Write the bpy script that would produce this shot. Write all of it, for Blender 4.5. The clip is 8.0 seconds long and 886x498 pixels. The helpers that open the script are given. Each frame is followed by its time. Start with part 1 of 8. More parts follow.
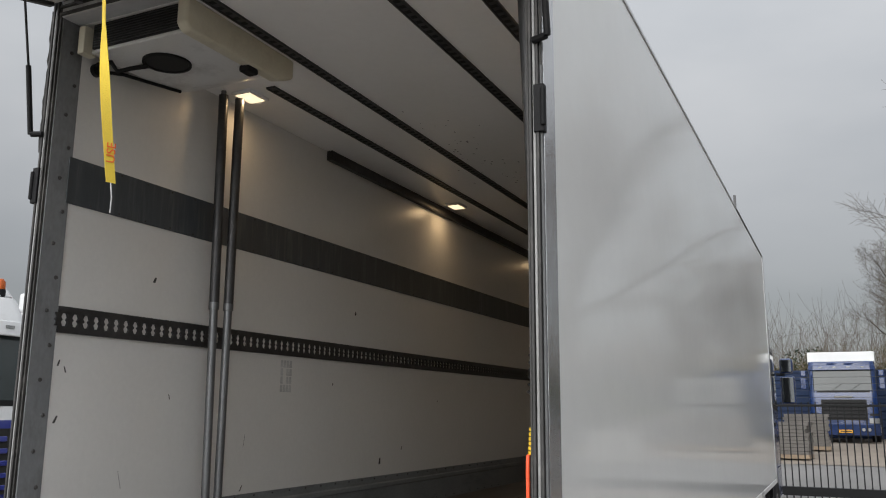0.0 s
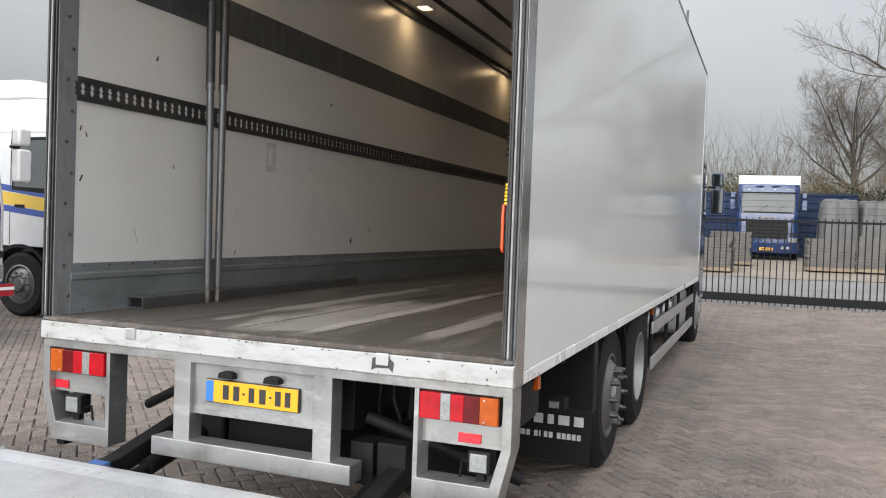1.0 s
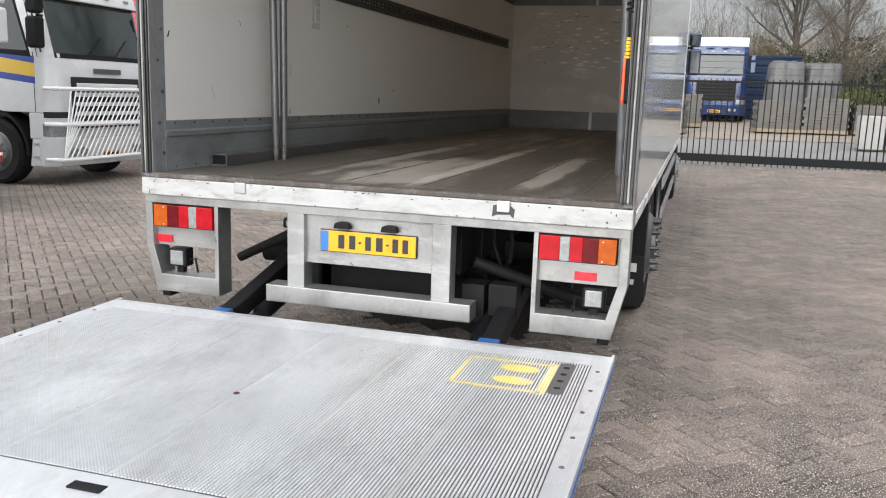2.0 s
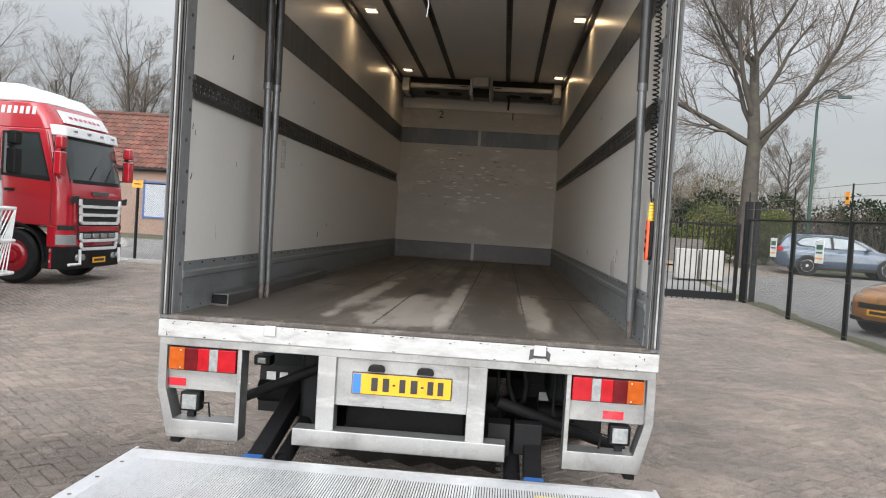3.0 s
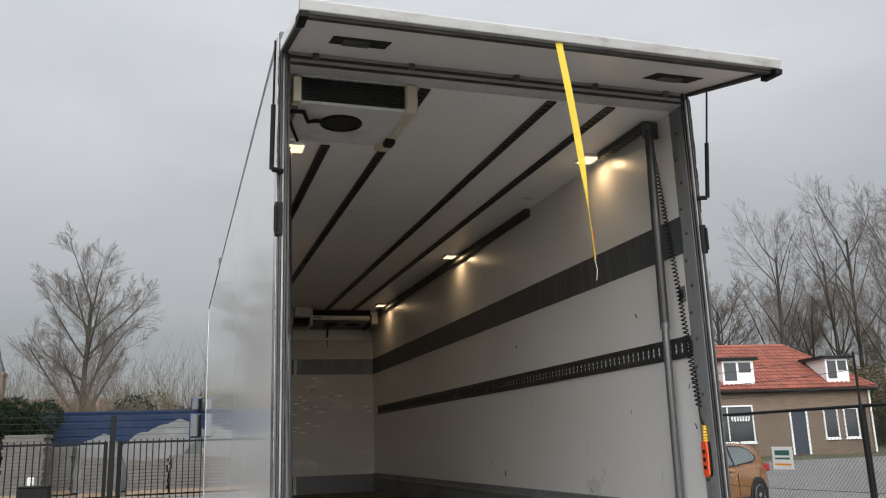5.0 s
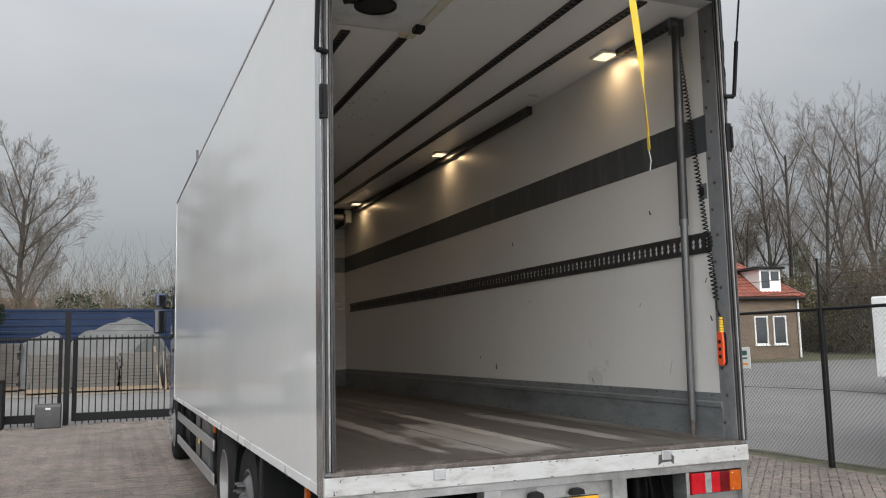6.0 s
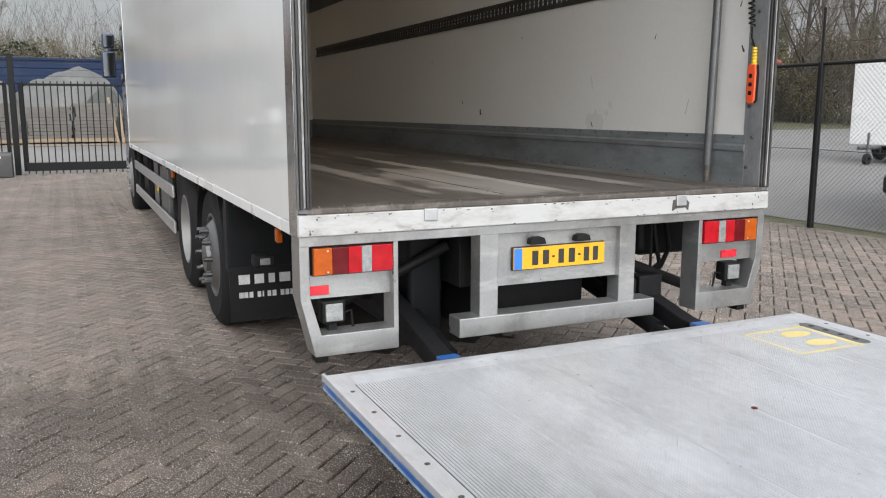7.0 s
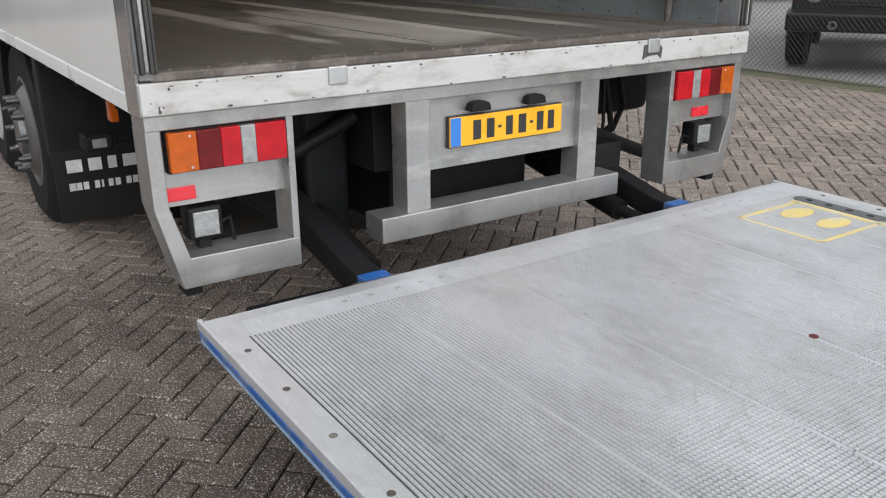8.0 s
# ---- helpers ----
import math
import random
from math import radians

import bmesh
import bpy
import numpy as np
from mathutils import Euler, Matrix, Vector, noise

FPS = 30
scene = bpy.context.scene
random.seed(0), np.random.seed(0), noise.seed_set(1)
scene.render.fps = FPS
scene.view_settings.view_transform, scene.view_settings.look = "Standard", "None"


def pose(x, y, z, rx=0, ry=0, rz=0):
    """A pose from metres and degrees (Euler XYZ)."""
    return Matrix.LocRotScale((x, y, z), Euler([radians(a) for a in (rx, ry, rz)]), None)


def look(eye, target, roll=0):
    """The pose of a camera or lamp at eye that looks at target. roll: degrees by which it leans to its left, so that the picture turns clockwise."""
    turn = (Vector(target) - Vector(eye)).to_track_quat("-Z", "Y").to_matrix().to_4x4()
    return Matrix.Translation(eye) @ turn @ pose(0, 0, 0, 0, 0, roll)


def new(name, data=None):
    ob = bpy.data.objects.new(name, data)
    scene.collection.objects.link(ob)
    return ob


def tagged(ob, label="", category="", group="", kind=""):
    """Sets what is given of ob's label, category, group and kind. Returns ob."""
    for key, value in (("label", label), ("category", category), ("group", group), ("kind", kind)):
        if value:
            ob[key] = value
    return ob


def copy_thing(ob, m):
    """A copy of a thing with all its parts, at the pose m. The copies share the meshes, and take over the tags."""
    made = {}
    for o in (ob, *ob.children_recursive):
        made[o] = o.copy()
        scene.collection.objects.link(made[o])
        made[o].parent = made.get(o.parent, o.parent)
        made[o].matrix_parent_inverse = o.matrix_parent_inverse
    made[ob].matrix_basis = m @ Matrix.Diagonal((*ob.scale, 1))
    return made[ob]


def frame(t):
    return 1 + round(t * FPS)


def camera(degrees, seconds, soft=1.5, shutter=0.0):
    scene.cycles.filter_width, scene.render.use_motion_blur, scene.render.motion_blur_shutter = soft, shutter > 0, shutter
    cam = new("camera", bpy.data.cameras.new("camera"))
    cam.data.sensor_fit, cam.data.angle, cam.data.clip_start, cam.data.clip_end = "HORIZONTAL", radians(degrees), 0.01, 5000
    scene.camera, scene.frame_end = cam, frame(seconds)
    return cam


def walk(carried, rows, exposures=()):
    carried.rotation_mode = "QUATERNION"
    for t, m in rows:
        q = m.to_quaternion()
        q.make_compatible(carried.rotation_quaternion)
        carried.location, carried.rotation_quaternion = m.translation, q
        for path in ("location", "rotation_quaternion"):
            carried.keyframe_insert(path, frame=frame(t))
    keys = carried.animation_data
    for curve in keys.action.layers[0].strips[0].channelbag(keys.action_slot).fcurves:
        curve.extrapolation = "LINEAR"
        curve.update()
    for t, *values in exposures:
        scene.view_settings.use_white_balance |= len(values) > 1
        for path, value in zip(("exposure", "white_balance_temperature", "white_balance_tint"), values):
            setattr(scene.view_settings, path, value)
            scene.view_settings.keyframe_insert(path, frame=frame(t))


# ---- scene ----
import collections

cam = camera(56.0, 8.0, soft=1.1)
PATH = [
    (0, (2.201, -2.725, 1.916), (1.357, -0.953, 2.296), 0.4),
    (0.5, (2.234, -3.103, 1.785), (1.454, -1.272, 1.981), 1.2),
    (1, (2.263, -3.339, 1.667), (1.535, -1.477, 1.613), 2.1),
    (1.5, (2.005, -3.575, 1.591), (1.351, -1.709, 1.294), 2.4),
    (1.7, (1.83, -3.692, 1.586), (1.205, -1.831, 1.202), 1.8),
    (2.8, (0.696, -4.183, 1.629), (0.454, -2.204, 1.475), 3.5),
    (3, (0.478, -4.268, 1.694), (0.335, -2.274, 1.63), 3.6),
    (3.5, (-0.015, -4.325, 1.743), (0.063, -2.331, 1.871), 2.8),
    (4, (-0.62, -4.323, 1.768), (-0.336, -2.362, 2.037), 1.3),
    (4.5, (-1.221, -4.316, 1.818), (-0.769, -2.411, 2.227), -0.4),
    (4.7, (-1.454, -4.298, 1.818), (-0.937, -2.421, 2.278), -1.4),
    (5.8, (-2.283, -4.18, 1.746), (-1.55, -2.35, 2.085), -1.5),
    (6, (-2.297, -4.083, 1.726), (-1.551, -2.241, 1.956), -1.3),
    (6.5, (-2.238, -3.821, 1.63), (-1.47, -1.976, 1.552), -0.8),
    (7, (-2.166, -3.4, 1.532), (-1.354, -1.602, 1.202), -0.0),
    (7.5, (-2.056, -2.934, 1.458), (-1.16, -1.222, 0.939), -0.1),
    (8, (-1.882, -2.368, 1.438), (-0.835, -0.805, 0.76), -0.3),
]
walk(cam, [(t, look(eye, target, roll)) for t, eye, target, roll in PATH],
     exposures=((0, -0.25), (0.5, 0.1), (1, 0.25), (1.5, 0.28), (3.0, 0.4), (3.5, 0.15), (4.0, 0.0), (4.5, -0.15), (6.0, -0.15), (6.5, 0.18), (7.2, 0.12), (8, -0.1)))

# ---- world and light: a bright overcast winter day ----
SUN_EL, SUN_AZ = 21.0, 188.0
SUN_DIR = (math.sin(radians(SUN_AZ)), math.cos(radians(SUN_AZ)))
world = bpy.data.worlds.new("overcast_sky")
scene.world = world
world.use_nodes = True
wn, wl = world.node_tree.nodes, world.node_tree.links
wn.clear()
w_out = wn.new("ShaderNodeOutputWorld")
w_bg = wn.new("ShaderNodeBackground")
w_sky = wn.new("ShaderNodeTexSky")
w_sky.sky_type, w_sky.sun_disc = "NISHITA", False
w_sky.sun_elevation, w_sky.sun_rotation = radians(SUN_EL), radians(SUN_AZ)
w_tc = wn.new("ShaderNodeTexCoord")
w_map = wn.new("ShaderNodeMapping")
w_map.inputs["Scale"].default_value = (1.0, 1.0, 2.6)
w_noise = wn.new("ShaderNodeTexNoise")
w_noise.inputs["Scale"].default_value, w_noise.inputs["Detail"].default_value = 1.7, 5.0
w_ramp = wn.new("ShaderNodeValToRGB")
w_ramp.color_ramp.elements[0].position, w_ramp.color_ramp.elements[0].color = 0.32, (0.51, 0.535, 0.565, 1)
w_ramp.color_ramp.elements[1].position, w_ramp.color_ramp.elements[1].color = 0.68, (0.70, 0.71, 0.725, 1)
w_sep = wn.new("ShaderNodeSeparateXYZ")
w_grad = wn.new("ShaderNodeMapRange")
w_grad.inputs["From Min"].default_value, w_grad.inputs["From Max"].default_value = 0.12, 0.95
w_grad.inputs["To Min"].default_value, w_grad.inputs["To Max"].default_value = 1.0, 3.7
# broad unseen glow round the hidden sun, added to light the open box
w_sun = wn.new("ShaderNodeVectorMath")
w_sun.operation = "DOT_PRODUCT"
w_sun.inputs[1].default_value = (SUN_DIR[0] * math.cos(radians(SUN_EL)), SUN_DIR[1] * math.cos(radians(SUN_EL)), math.sin(radians(SUN_EL)))
w_halo = wn.new("ShaderNodeMapRange")
w_halo.interpolation_type = "SMOOTHSTEP"
w_halo.inputs["From Min"].default_value, w_halo.inputs["From Max"].default_value = 0.1, 1.0
w_halo.inputs["To Min"].default_value, w_halo.inputs["To Max"].default_value = 0.0, 5.6
w_sum = wn.new("ShaderNodeMath")
w_sum.operation = "ADD"
w_mul = wn.new("ShaderNodeMix")
w_mul.data_type, w_mul.blend_type = "RGBA", "MULTIPLY"
w_mul.inputs[0].default_value = 1.0
w_gain = wn.new("ShaderNodeMix")
w_gain.data_type, w_gain.blend_type = "RGBA", "MULTIPLY"
w_gain.inputs[0].default_value, w_gain.inputs[7].default_value = 1.0, (5.3, 5.3, 5.3, 1)
w_mix = wn.new("ShaderNodeMix")
w_mix.data_type = "RGBA"
w_mix.inputs[0].default_value = 0.9
wl.new(w_tc.outputs["Generated"], w_map.inputs["Vector"])
wl.new(w_map.outputs["Vector"], w_noise.inputs["Vector"])
wl.new(w_noise.outputs["Fac"], w_ramp.inputs["Fac"])
wl.new(w_tc.outputs["Generated"], w_sep.inputs["Vector"])
wl.new(w_sep.outputs["Z"], w_grad.inputs["Value"])
wl.new(w_ramp.outputs["Color"], w_mul.inputs[6])
wl.new(w_tc.outputs["Generated"], w_sun.inputs[0])
wl.new(w_sun.outputs["Value"], w_halo.inputs["Value"])
wl.new(w_grad.outputs["Result"], w_sum.inputs[0])
wl.new(w_halo.outputs["Result"], w_sum.inputs[1])
wl.new(w_sum.outputs[0], w_mul.inputs[7])
wl.new(w_mul.outputs[2], w_gain.inputs[6])
wl.new(w_sky.outputs["Color"], w_mix.inputs[6])
wl.new(w_gain.outputs[2], w_mix.inputs[7])
wl.new(w_mix.outputs[2], w_bg.inputs["Color"])
w_bg.inputs["Strength"].default_value = 0.115
wl.new(w_bg.outputs["Background"], w_out.inputs["Surface"])

sun_data = bpy.data.lights.new("sun", "SUN")
sun_data.energy, sun_data.angle, sun_data.color = 1.75, radians(50), (1.0, 0.97, 0.93)
sun = new("sun", sun_data)
sun.matrix_world = look((0, 0, 60), (-SUN_DIR[0] * 60 * math.tan(radians(90 - SUN_EL)), -SUN_DIR[1] * 60 * math.tan(radians(90 - SUN_EL)), 0))


# ---- materials ----
def rgba(c):
    return (c[0], c[1], c[2], 1.0)


def surf(name, base, rough=0.5, metal=0.0, var=0.12, scale=2.0, fine=70.0, bump=0.08, dirt=None, dirt_amount=0.0,
         dirt_scale=1.2, stretch=(1, 1, 1), island=0.0, objrand=0.0, coat=0.0, emit=None, speck=None, speck_amount=0.0,
         speck_scale=160.0, spec=0.5, rvar=0.12, dirt2=None):
    """A painted, metal or mineral surface: colour with broad and fine variation, stains with a shape of their own, relief."""
    m = bpy.data.materials.new(name)
    m.use_nodes = True
    nt = m.node_tree
    nd, ln = nt.nodes, nt.links
    nd.clear()
    out, bsdf = nd.new("ShaderNodeOutputMaterial"), nd.new("ShaderNodeBsdfPrincipled")
    ln.new(bsdf.outputs[0], out.inputs["Surface"])
    geo = nd.new("ShaderNodeNewGeometry")
    mp = nd.new("ShaderNodeMapping")
    mp.inputs["Scale"].default_value = stretch
    ln.new(geo.outputs["Position"], mp.inputs["Vector"])
    n1, n2 = nd.new("ShaderNodeTexNoise"), nd.new("ShaderNodeTexNoise")
    n1.inputs["Scale"].default_value, n1.inputs["Detail"].default_value = scale, 6.0
    n2.inputs["Scale"].default_value, n2.inputs["Detail"].default_value = fine, 3.0
    ln.new(mp.outputs[0], n1.inputs["Vector"])
    ln.new(mp.outputs[0], n2.inputs["Vector"])
    add = nd.new("ShaderNodeMath")
    add.operation = "MULTIPLY_ADD"
    ln.new(n2.outputs["Fac"], add.inputs[0])
    add.inputs[1].default_value = 0.55
    ln.new(n1.outputs["Fac"], add.inputs[2])
    rng = nd.new("ShaderNodeMapRange")
    rng.inputs["From Min"].default_value, rng.inputs["From Max"].default_value = 0.45, 1.1
    rng.inputs["To Min"].default_value, rng.inputs["To Max"].default_value = 1 - var, 1 + var
    ln.new(add.outputs[0], rng.inputs["Value"])
    last = rng.outputs["Result"]
    for amount, node, sock in ((island, geo, "Random Per Island"), (objrand, None, "Random")):
        if amount:
            src = node or nd.new("ShaderNodeObjectInfo")
            r2 = nd.new("ShaderNodeMapRange")
            r2.inputs["To Min"].default_value, r2.inputs["To Max"].default_value = 1 - amount, 1 + amount
            ln.new(src.outputs[sock], r2.inputs["Value"])
            mu = nd.new("ShaderNodeMath")
            mu.operation = "MULTIPLY"
            ln.new(last, mu.inputs[0])
            ln.new(r2.outputs["Result"], mu.inputs[1])
            last = mu.outputs[0]
    mul = nd.new("ShaderNodeMix")
    mul.data_type, mul.blend_type = "RGBA", "MULTIPLY"
    mul.inputs[0].default_value, mul.inputs[6].default_value = 1.0, rgba(base)
    ln.new(last, mul.inputs[7])
    colour = mul.outputs[2]
    if dirt:
        n3 = nd.new("ShaderNodeTexNoise")
        n3.inputs["Scale"].default_value, n3.inputs["Detail"].default_value, n3.inputs["Roughness"].default_value = dirt_scale, 8.0, 0.68
        ln.new(mp.outputs[0], n3.inputs["Vector"])
        r3 = nd.new("ShaderNodeMapRange")
        r3.inputs["From Min"].default_value, r3.inputs["From Max"].default_value = 0.5, 0.74
        r3.inputs["To Max"].default_value = dirt_amount
        ln.new(n3.outputs["Fac"], r3.inputs["Value"])
        mx = nd.new("ShaderNodeMix")
        mx.data_type = "RGBA"
        ln.new(r3.outputs["Result"], mx.inputs[0])
        ln.new(colour, mx.inputs[6])
        mx.inputs[7].default_value = rgba(dirt)
        colour = mx.outputs[2]
    if dirt2:
        mp2 = nd.new("ShaderNodeMapping")
        mp2.inputs["Scale"].default_value, mp2.inputs["Location"].default_value = dirt2[3], (7.3, 2.1, 4.4)
        ln.new(geo.outputs["Position"], mp2.inputs["Vector"])
        n5 = nd.new("ShaderNodeTexNoise")
        n5.inputs["Scale"].default_value, n5.inputs["Detail"].default_value, n5.inputs["Roughness"].default_value = dirt2[2], 9.0, 0.7
        ln.new(mp2.outputs[0], n5.inputs["Vector"])
        r5 = nd.new("ShaderNodeMapRange")
        r5.inputs["From Min"].default_value, r5.inputs["From Max"].default_value = 0.50, 0.72
        r5.interpolation_type = "SMOOTHSTEP"
        r5.inputs["To Max"].default_value = dirt2[1]
        ln.new(n5.outputs["Fac"], r5.inputs["Value"])
        mx5 = nd.new("ShaderNodeMix")
        mx5.data_type = "RGBA"
        ln.new(r5.outputs["Result"], mx5.inputs[0])
        ln.new(colour, mx5.inputs[6])
        mx5.inputs[7].default_value = rgba(dirt2[0])
        colour = mx5.outputs[2]
    if speck:
        v = nd.new("ShaderNodeTexNoise")
        v.inputs["Scale"].default_value, v.inputs["Detail"].default_value = speck_scale, 1.0
        ln.new(geo.outputs["Position"], v.inputs["Vector"])
        r4 = nd.new("ShaderNodeMapRange")
        r4.inputs["From Min"].default_value, r4.inputs["From Max"].default_value = 0.58, 0.64
        r4.inputs["To Max"].default_value = speck_amount
        ln.new(v.outputs["Fac"], r4.inputs["Value"])
        mx2 = nd.new("ShaderNodeMix")
        mx2.data_type = "RGBA"
        ln.new(r4.outputs["Result"], mx2.inputs[0])
        ln.new(colour, mx2.inputs[6])
        mx2.inputs[7].default_value = rgba(speck)
        colour = mx2.outputs[2]
    ln.new(colour, bsdf.inputs["Base Color"])
    rr = nd.new("ShaderNodeMapRange")
    rr.inputs["From Min"].default_value, rr.inputs["From Max"].default_value = 0.1, 0.9
    rr.inputs["To Min"].default_value, rr.inputs["To Max"].default_value = max(rough - rvar, 0.02), min(rough + rvar, 1.0)
    ln.new(n1.outputs["Fac"], rr.inputs["Value"])
    ln.new(rr.outputs["Result"], bsdf.inputs["Roughness"])
    bsdf.inputs["Metallic"].default_value = metal
    bsdf.inputs["Coat Weight"].default_value, bsdf.inputs["Coat Roughness"].default_value = coat, 0.06
    bsdf.inputs["Specular IOR Level"].default_value = spec
    if bump:
        bp = nd.new("ShaderNodeBump")
        bp.inputs["Strength"].default_value, bp.inputs["Distance"].default_value = bump, 0.01
        ln.new(add.outputs[0], bp.inputs["Height"])
        ln.new(bp.outputs[0], bsdf.inputs["Normal"])
    if emit:
        bsdf.inputs["Emission Color"].default_value, bsdf.inputs["Emission Strength"].default_value = rgba(emit[0]), emit[1]
    return m


M = {}
M["grp"] = surf("white_box_panel", (0.70, 0.705, 0.695), 0.065, 0, 0.03, 0.7, 9, 0.0, (0.62, 0.62, 0.58), 0.2, 0.8, rvar=0.02, spec=0.35)
M["inner"] = surf("interior_white_panel", (0.69, 0.68, 0.66), 0.34, 0, 0.05, 1.1, 40, 0.02, dirt2=((0.42, 0.385, 0.35), 0.035, 14.0, (1, 0.6, 0.3)))
# base darkened well below the white lining for the dim far end
M["back_panel"] = surf("worn_dimmed_bulkhead_panel", (0.40, 0.383, 0.362), 0.5, 0, 0.08, 1.0, 30, 0.03, (0.30, 0.28, 0.26), 0.45, 2.2, stretch=(1, 1, 2.2), dirt2=((0.74, 0.73, 0.71), 0.4, 2.2, (0.8, 1, 1.6)))
M["ceil"] = surf("ceiling_panel", (0.85, 0.84, 0.825), 0.33, 0, 0.04, 0.8, 25, 0.01, dirt2=((0.5, 0.44, 0.36), 0.02, 9.0, (1, 0.5, 1)))
M["rub"] = surf("grey_rub_rail", (0.072, 0.083, 0.094), 0.42, 0.3, 0.18, 5, 60, 0.03, (0.19, 0.20, 0.21), 0.5, 6, stretch=(1, 3, 0.25))
M["kick"] = surf("galvanised_kick_plate", (0.19, 0.205, 0.215), 0.42, 0.15, 0.25, 3, 50, 0.03, (0.08, 0.08, 0.08), 0.8, 2.2, stretch=(1, 0.7, 2.0))
M["rail"] = surf("dark_steel_rail", (0.06, 0.06, 0.062), 0.45, 0.6, 0.2, 4, 60, 0.04, (0.16, 0.15, 0.14), 0.4, 5)
M["pale_joint"] = surf("dull_pale_joint_strip", (0.36, 0.36, 0.35), 0.5, 0.2, 0.1, 4, 60, 0.02)
# flat black that paints the shade inside holes, gaps and openings
M["slot"] = surf("opening_shade_black", (0.012, 0.012, 0.012), 0.8, 0, 0.1, 4, 60, 0)
M["floor"] = surf("worn_load_floor", (0.086, 0.075, 0.066), 0.5, 0, 0.2, 1.6, 60, 0.05, (0.34, 0.315, 0.285), 0.9, 0.9, stretch=(2.0, 0.32, 1), speck=(0.11, 0.095, 0.085), speck_amount=0.35, speck_scale=14, spec=0.3, dirt2=((0.07, 0.06, 0.052), 0.6, 2.3, (2.6, 0.5, 1)))
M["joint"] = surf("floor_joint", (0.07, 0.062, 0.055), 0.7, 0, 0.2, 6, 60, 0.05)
M["alu"] = surf("aluminium_profile", (0.56, 0.57, 0.58), 0.36, 0.85, 0.1, 4, 80, 0.02, (0.32, 0.32, 0.32), 0.4, 3.2)
M["steel"] = surf("stainless_bumper_steel", (0.365, 0.365, 0.36), 0.34, 0.75, 0.14, 5, 90, 0.015, (0.15, 0.145, 0.135), 0.75, 3.4, stretch=(1, 1, 0.8), dirt2=((0.58, 0.58, 0.57), 0.6, 5.0, (0.6, 1, 2.5)), rvar=0.16)
M["post"] = surf("weathered_grey_post", (0.16, 0.165, 0.17), 0.55, 0.0, 0.25, 4, 50, 0.05, (0.03, 0.027, 0.025), 0.8, 4.5, stretch=(1, 1, 0.5), spec=0.2)
M["flange"] = surf("dull_grey_flange", (0.20, 0.207, 0.214), 0.55, 0.0, 0.2, 4, 50, 0.04, (0.05, 0.047, 0.044), 0.7, 4.0, stretch=(1, 1, 0.5), spec=0.2)
M["post_steel"] = surf("polished_corner_steel", (0.55, 0.55, 0.56), 0.17, 0.9, 0.1, 3, 60, 0.01, (0.26, 0.25, 0.24), 0.5, 5, stretch=(1, 1, 0.5))
M["cap"] = surf("dull_edge_cap", (0.13, 0.133, 0.137), 0.55, 0.0, 0.2, 5, 50, 0.04, (0.04, 0.037, 0.034), 0.8, 6, stretch=(1, 1, 0.5), spec=0.2)
M["header"] = surf("grey_header_paint", (0.50, 0.505, 0.51), 0.45, 0, 0.1, 3, 50, 0.03, (0.2, 0.19, 0.18), 0.6, 4.0, stretch=(0.6, 1, 2))
M["rubber"] = surf("black_rubber", (0.009, 0.009, 0.009), 0.6, 0, 0.2, 6, 80, 0.06, spec=0.2)
M["bead"] = surf("worn_grey_bead", (0.30, 0.30, 0.295), 0.5, 0, 0.25, 5, 60, 0.05, (0.08, 0.075, 0.07), 0.8, 6, stretch=(1, 1, 0.6))
M["seal"] = surf("grimy_door_seal", (0.03, 0.029, 0.028), 0.55, 0, 0.3, 6, 80, 0.06, (0.14, 0.13, 0.12), 0.5, 6)
M["sill"] = surf("scuffed_white_sill", (0.43, 0.43, 0.425), 0.4, 0, 0.06, 4, 60, 0.06, (0.22, 0.2, 0.185), 0.8, 4.0, stretch=(0.6, 1, 2.2), dirt2=((0.16, 0.13, 0.11), 0.6, 9.0, (0.5, 1, 1.2)))
M["rust"] = surf("rusty_sill_edge", (0.085, 0.072, 0.063), 0.75, 0.2, 0.4, 9, 90, 0.2, (0.32, 0.29, 0.27), 0.7, 7)
M["tyre"] = surf("tyre_rubber", (0.013, 0.013, 0.014), 0.75, 0, 0.25, 6, 90, 0.15, (0.04, 0.037, 0.034), 0.4, 3, spec=0.2)
M["rim"] = surf("painted_rim", (0.24, 0.24, 0.235), 0.4, 0.2, 0.1, 5, 60, 0.03, (0.2, 0.18, 0.16), 0.5, 5)
# dark base paints the dim ground the mirrors would reflect
M["mirror_glass"] = surf("mirror_glass_painted_dark", (0.05, 0.055, 0.06), 0.06, 0.9, 0.05, 2, 20, 0.0, rvar=0.01)
M["chrome"] = surf("polished_rim", (0.16, 0.16, 0.16), 0.35, 0.7, 0.06, 5, 60, 0.0, (0.3, 0.28, 0.26), 0.3, 6)
M["dark"] = surf("black_chassis", (0.008, 0.008, 0.009), 0.6, 0, 0.3, 5, 60, 0.05, (0.03, 0.027, 0.025), 0.5, 4, spec=0.2)
M["mud"] = surf("black_mudguard_plastic", (0.007, 0.008, 0.009), 0.5, 0, 0.2, 4, 80, 0.04, (0.018, 0.018, 0.018), 0.5, 3, spec=0.18)
M["lens_red"] = surf("red_lamp_lens", (0.36, 0.006, 0.012), 0.2, 0, 0.3, 25, 160, 0.06, spec=0.35)
M["lens_deep"] = surf("dark_red_lamp_lens", (0.10, 0.003, 0.005), 0.2, 0, 0.3, 25, 160, 0.06, spec=0.35)
M["lens_orange"] = surf("orange_lamp_lens", (0.38, 0.075, 0.007), 0.2, 0, 0.3, 25, 160, 0.06, spec=0.35)
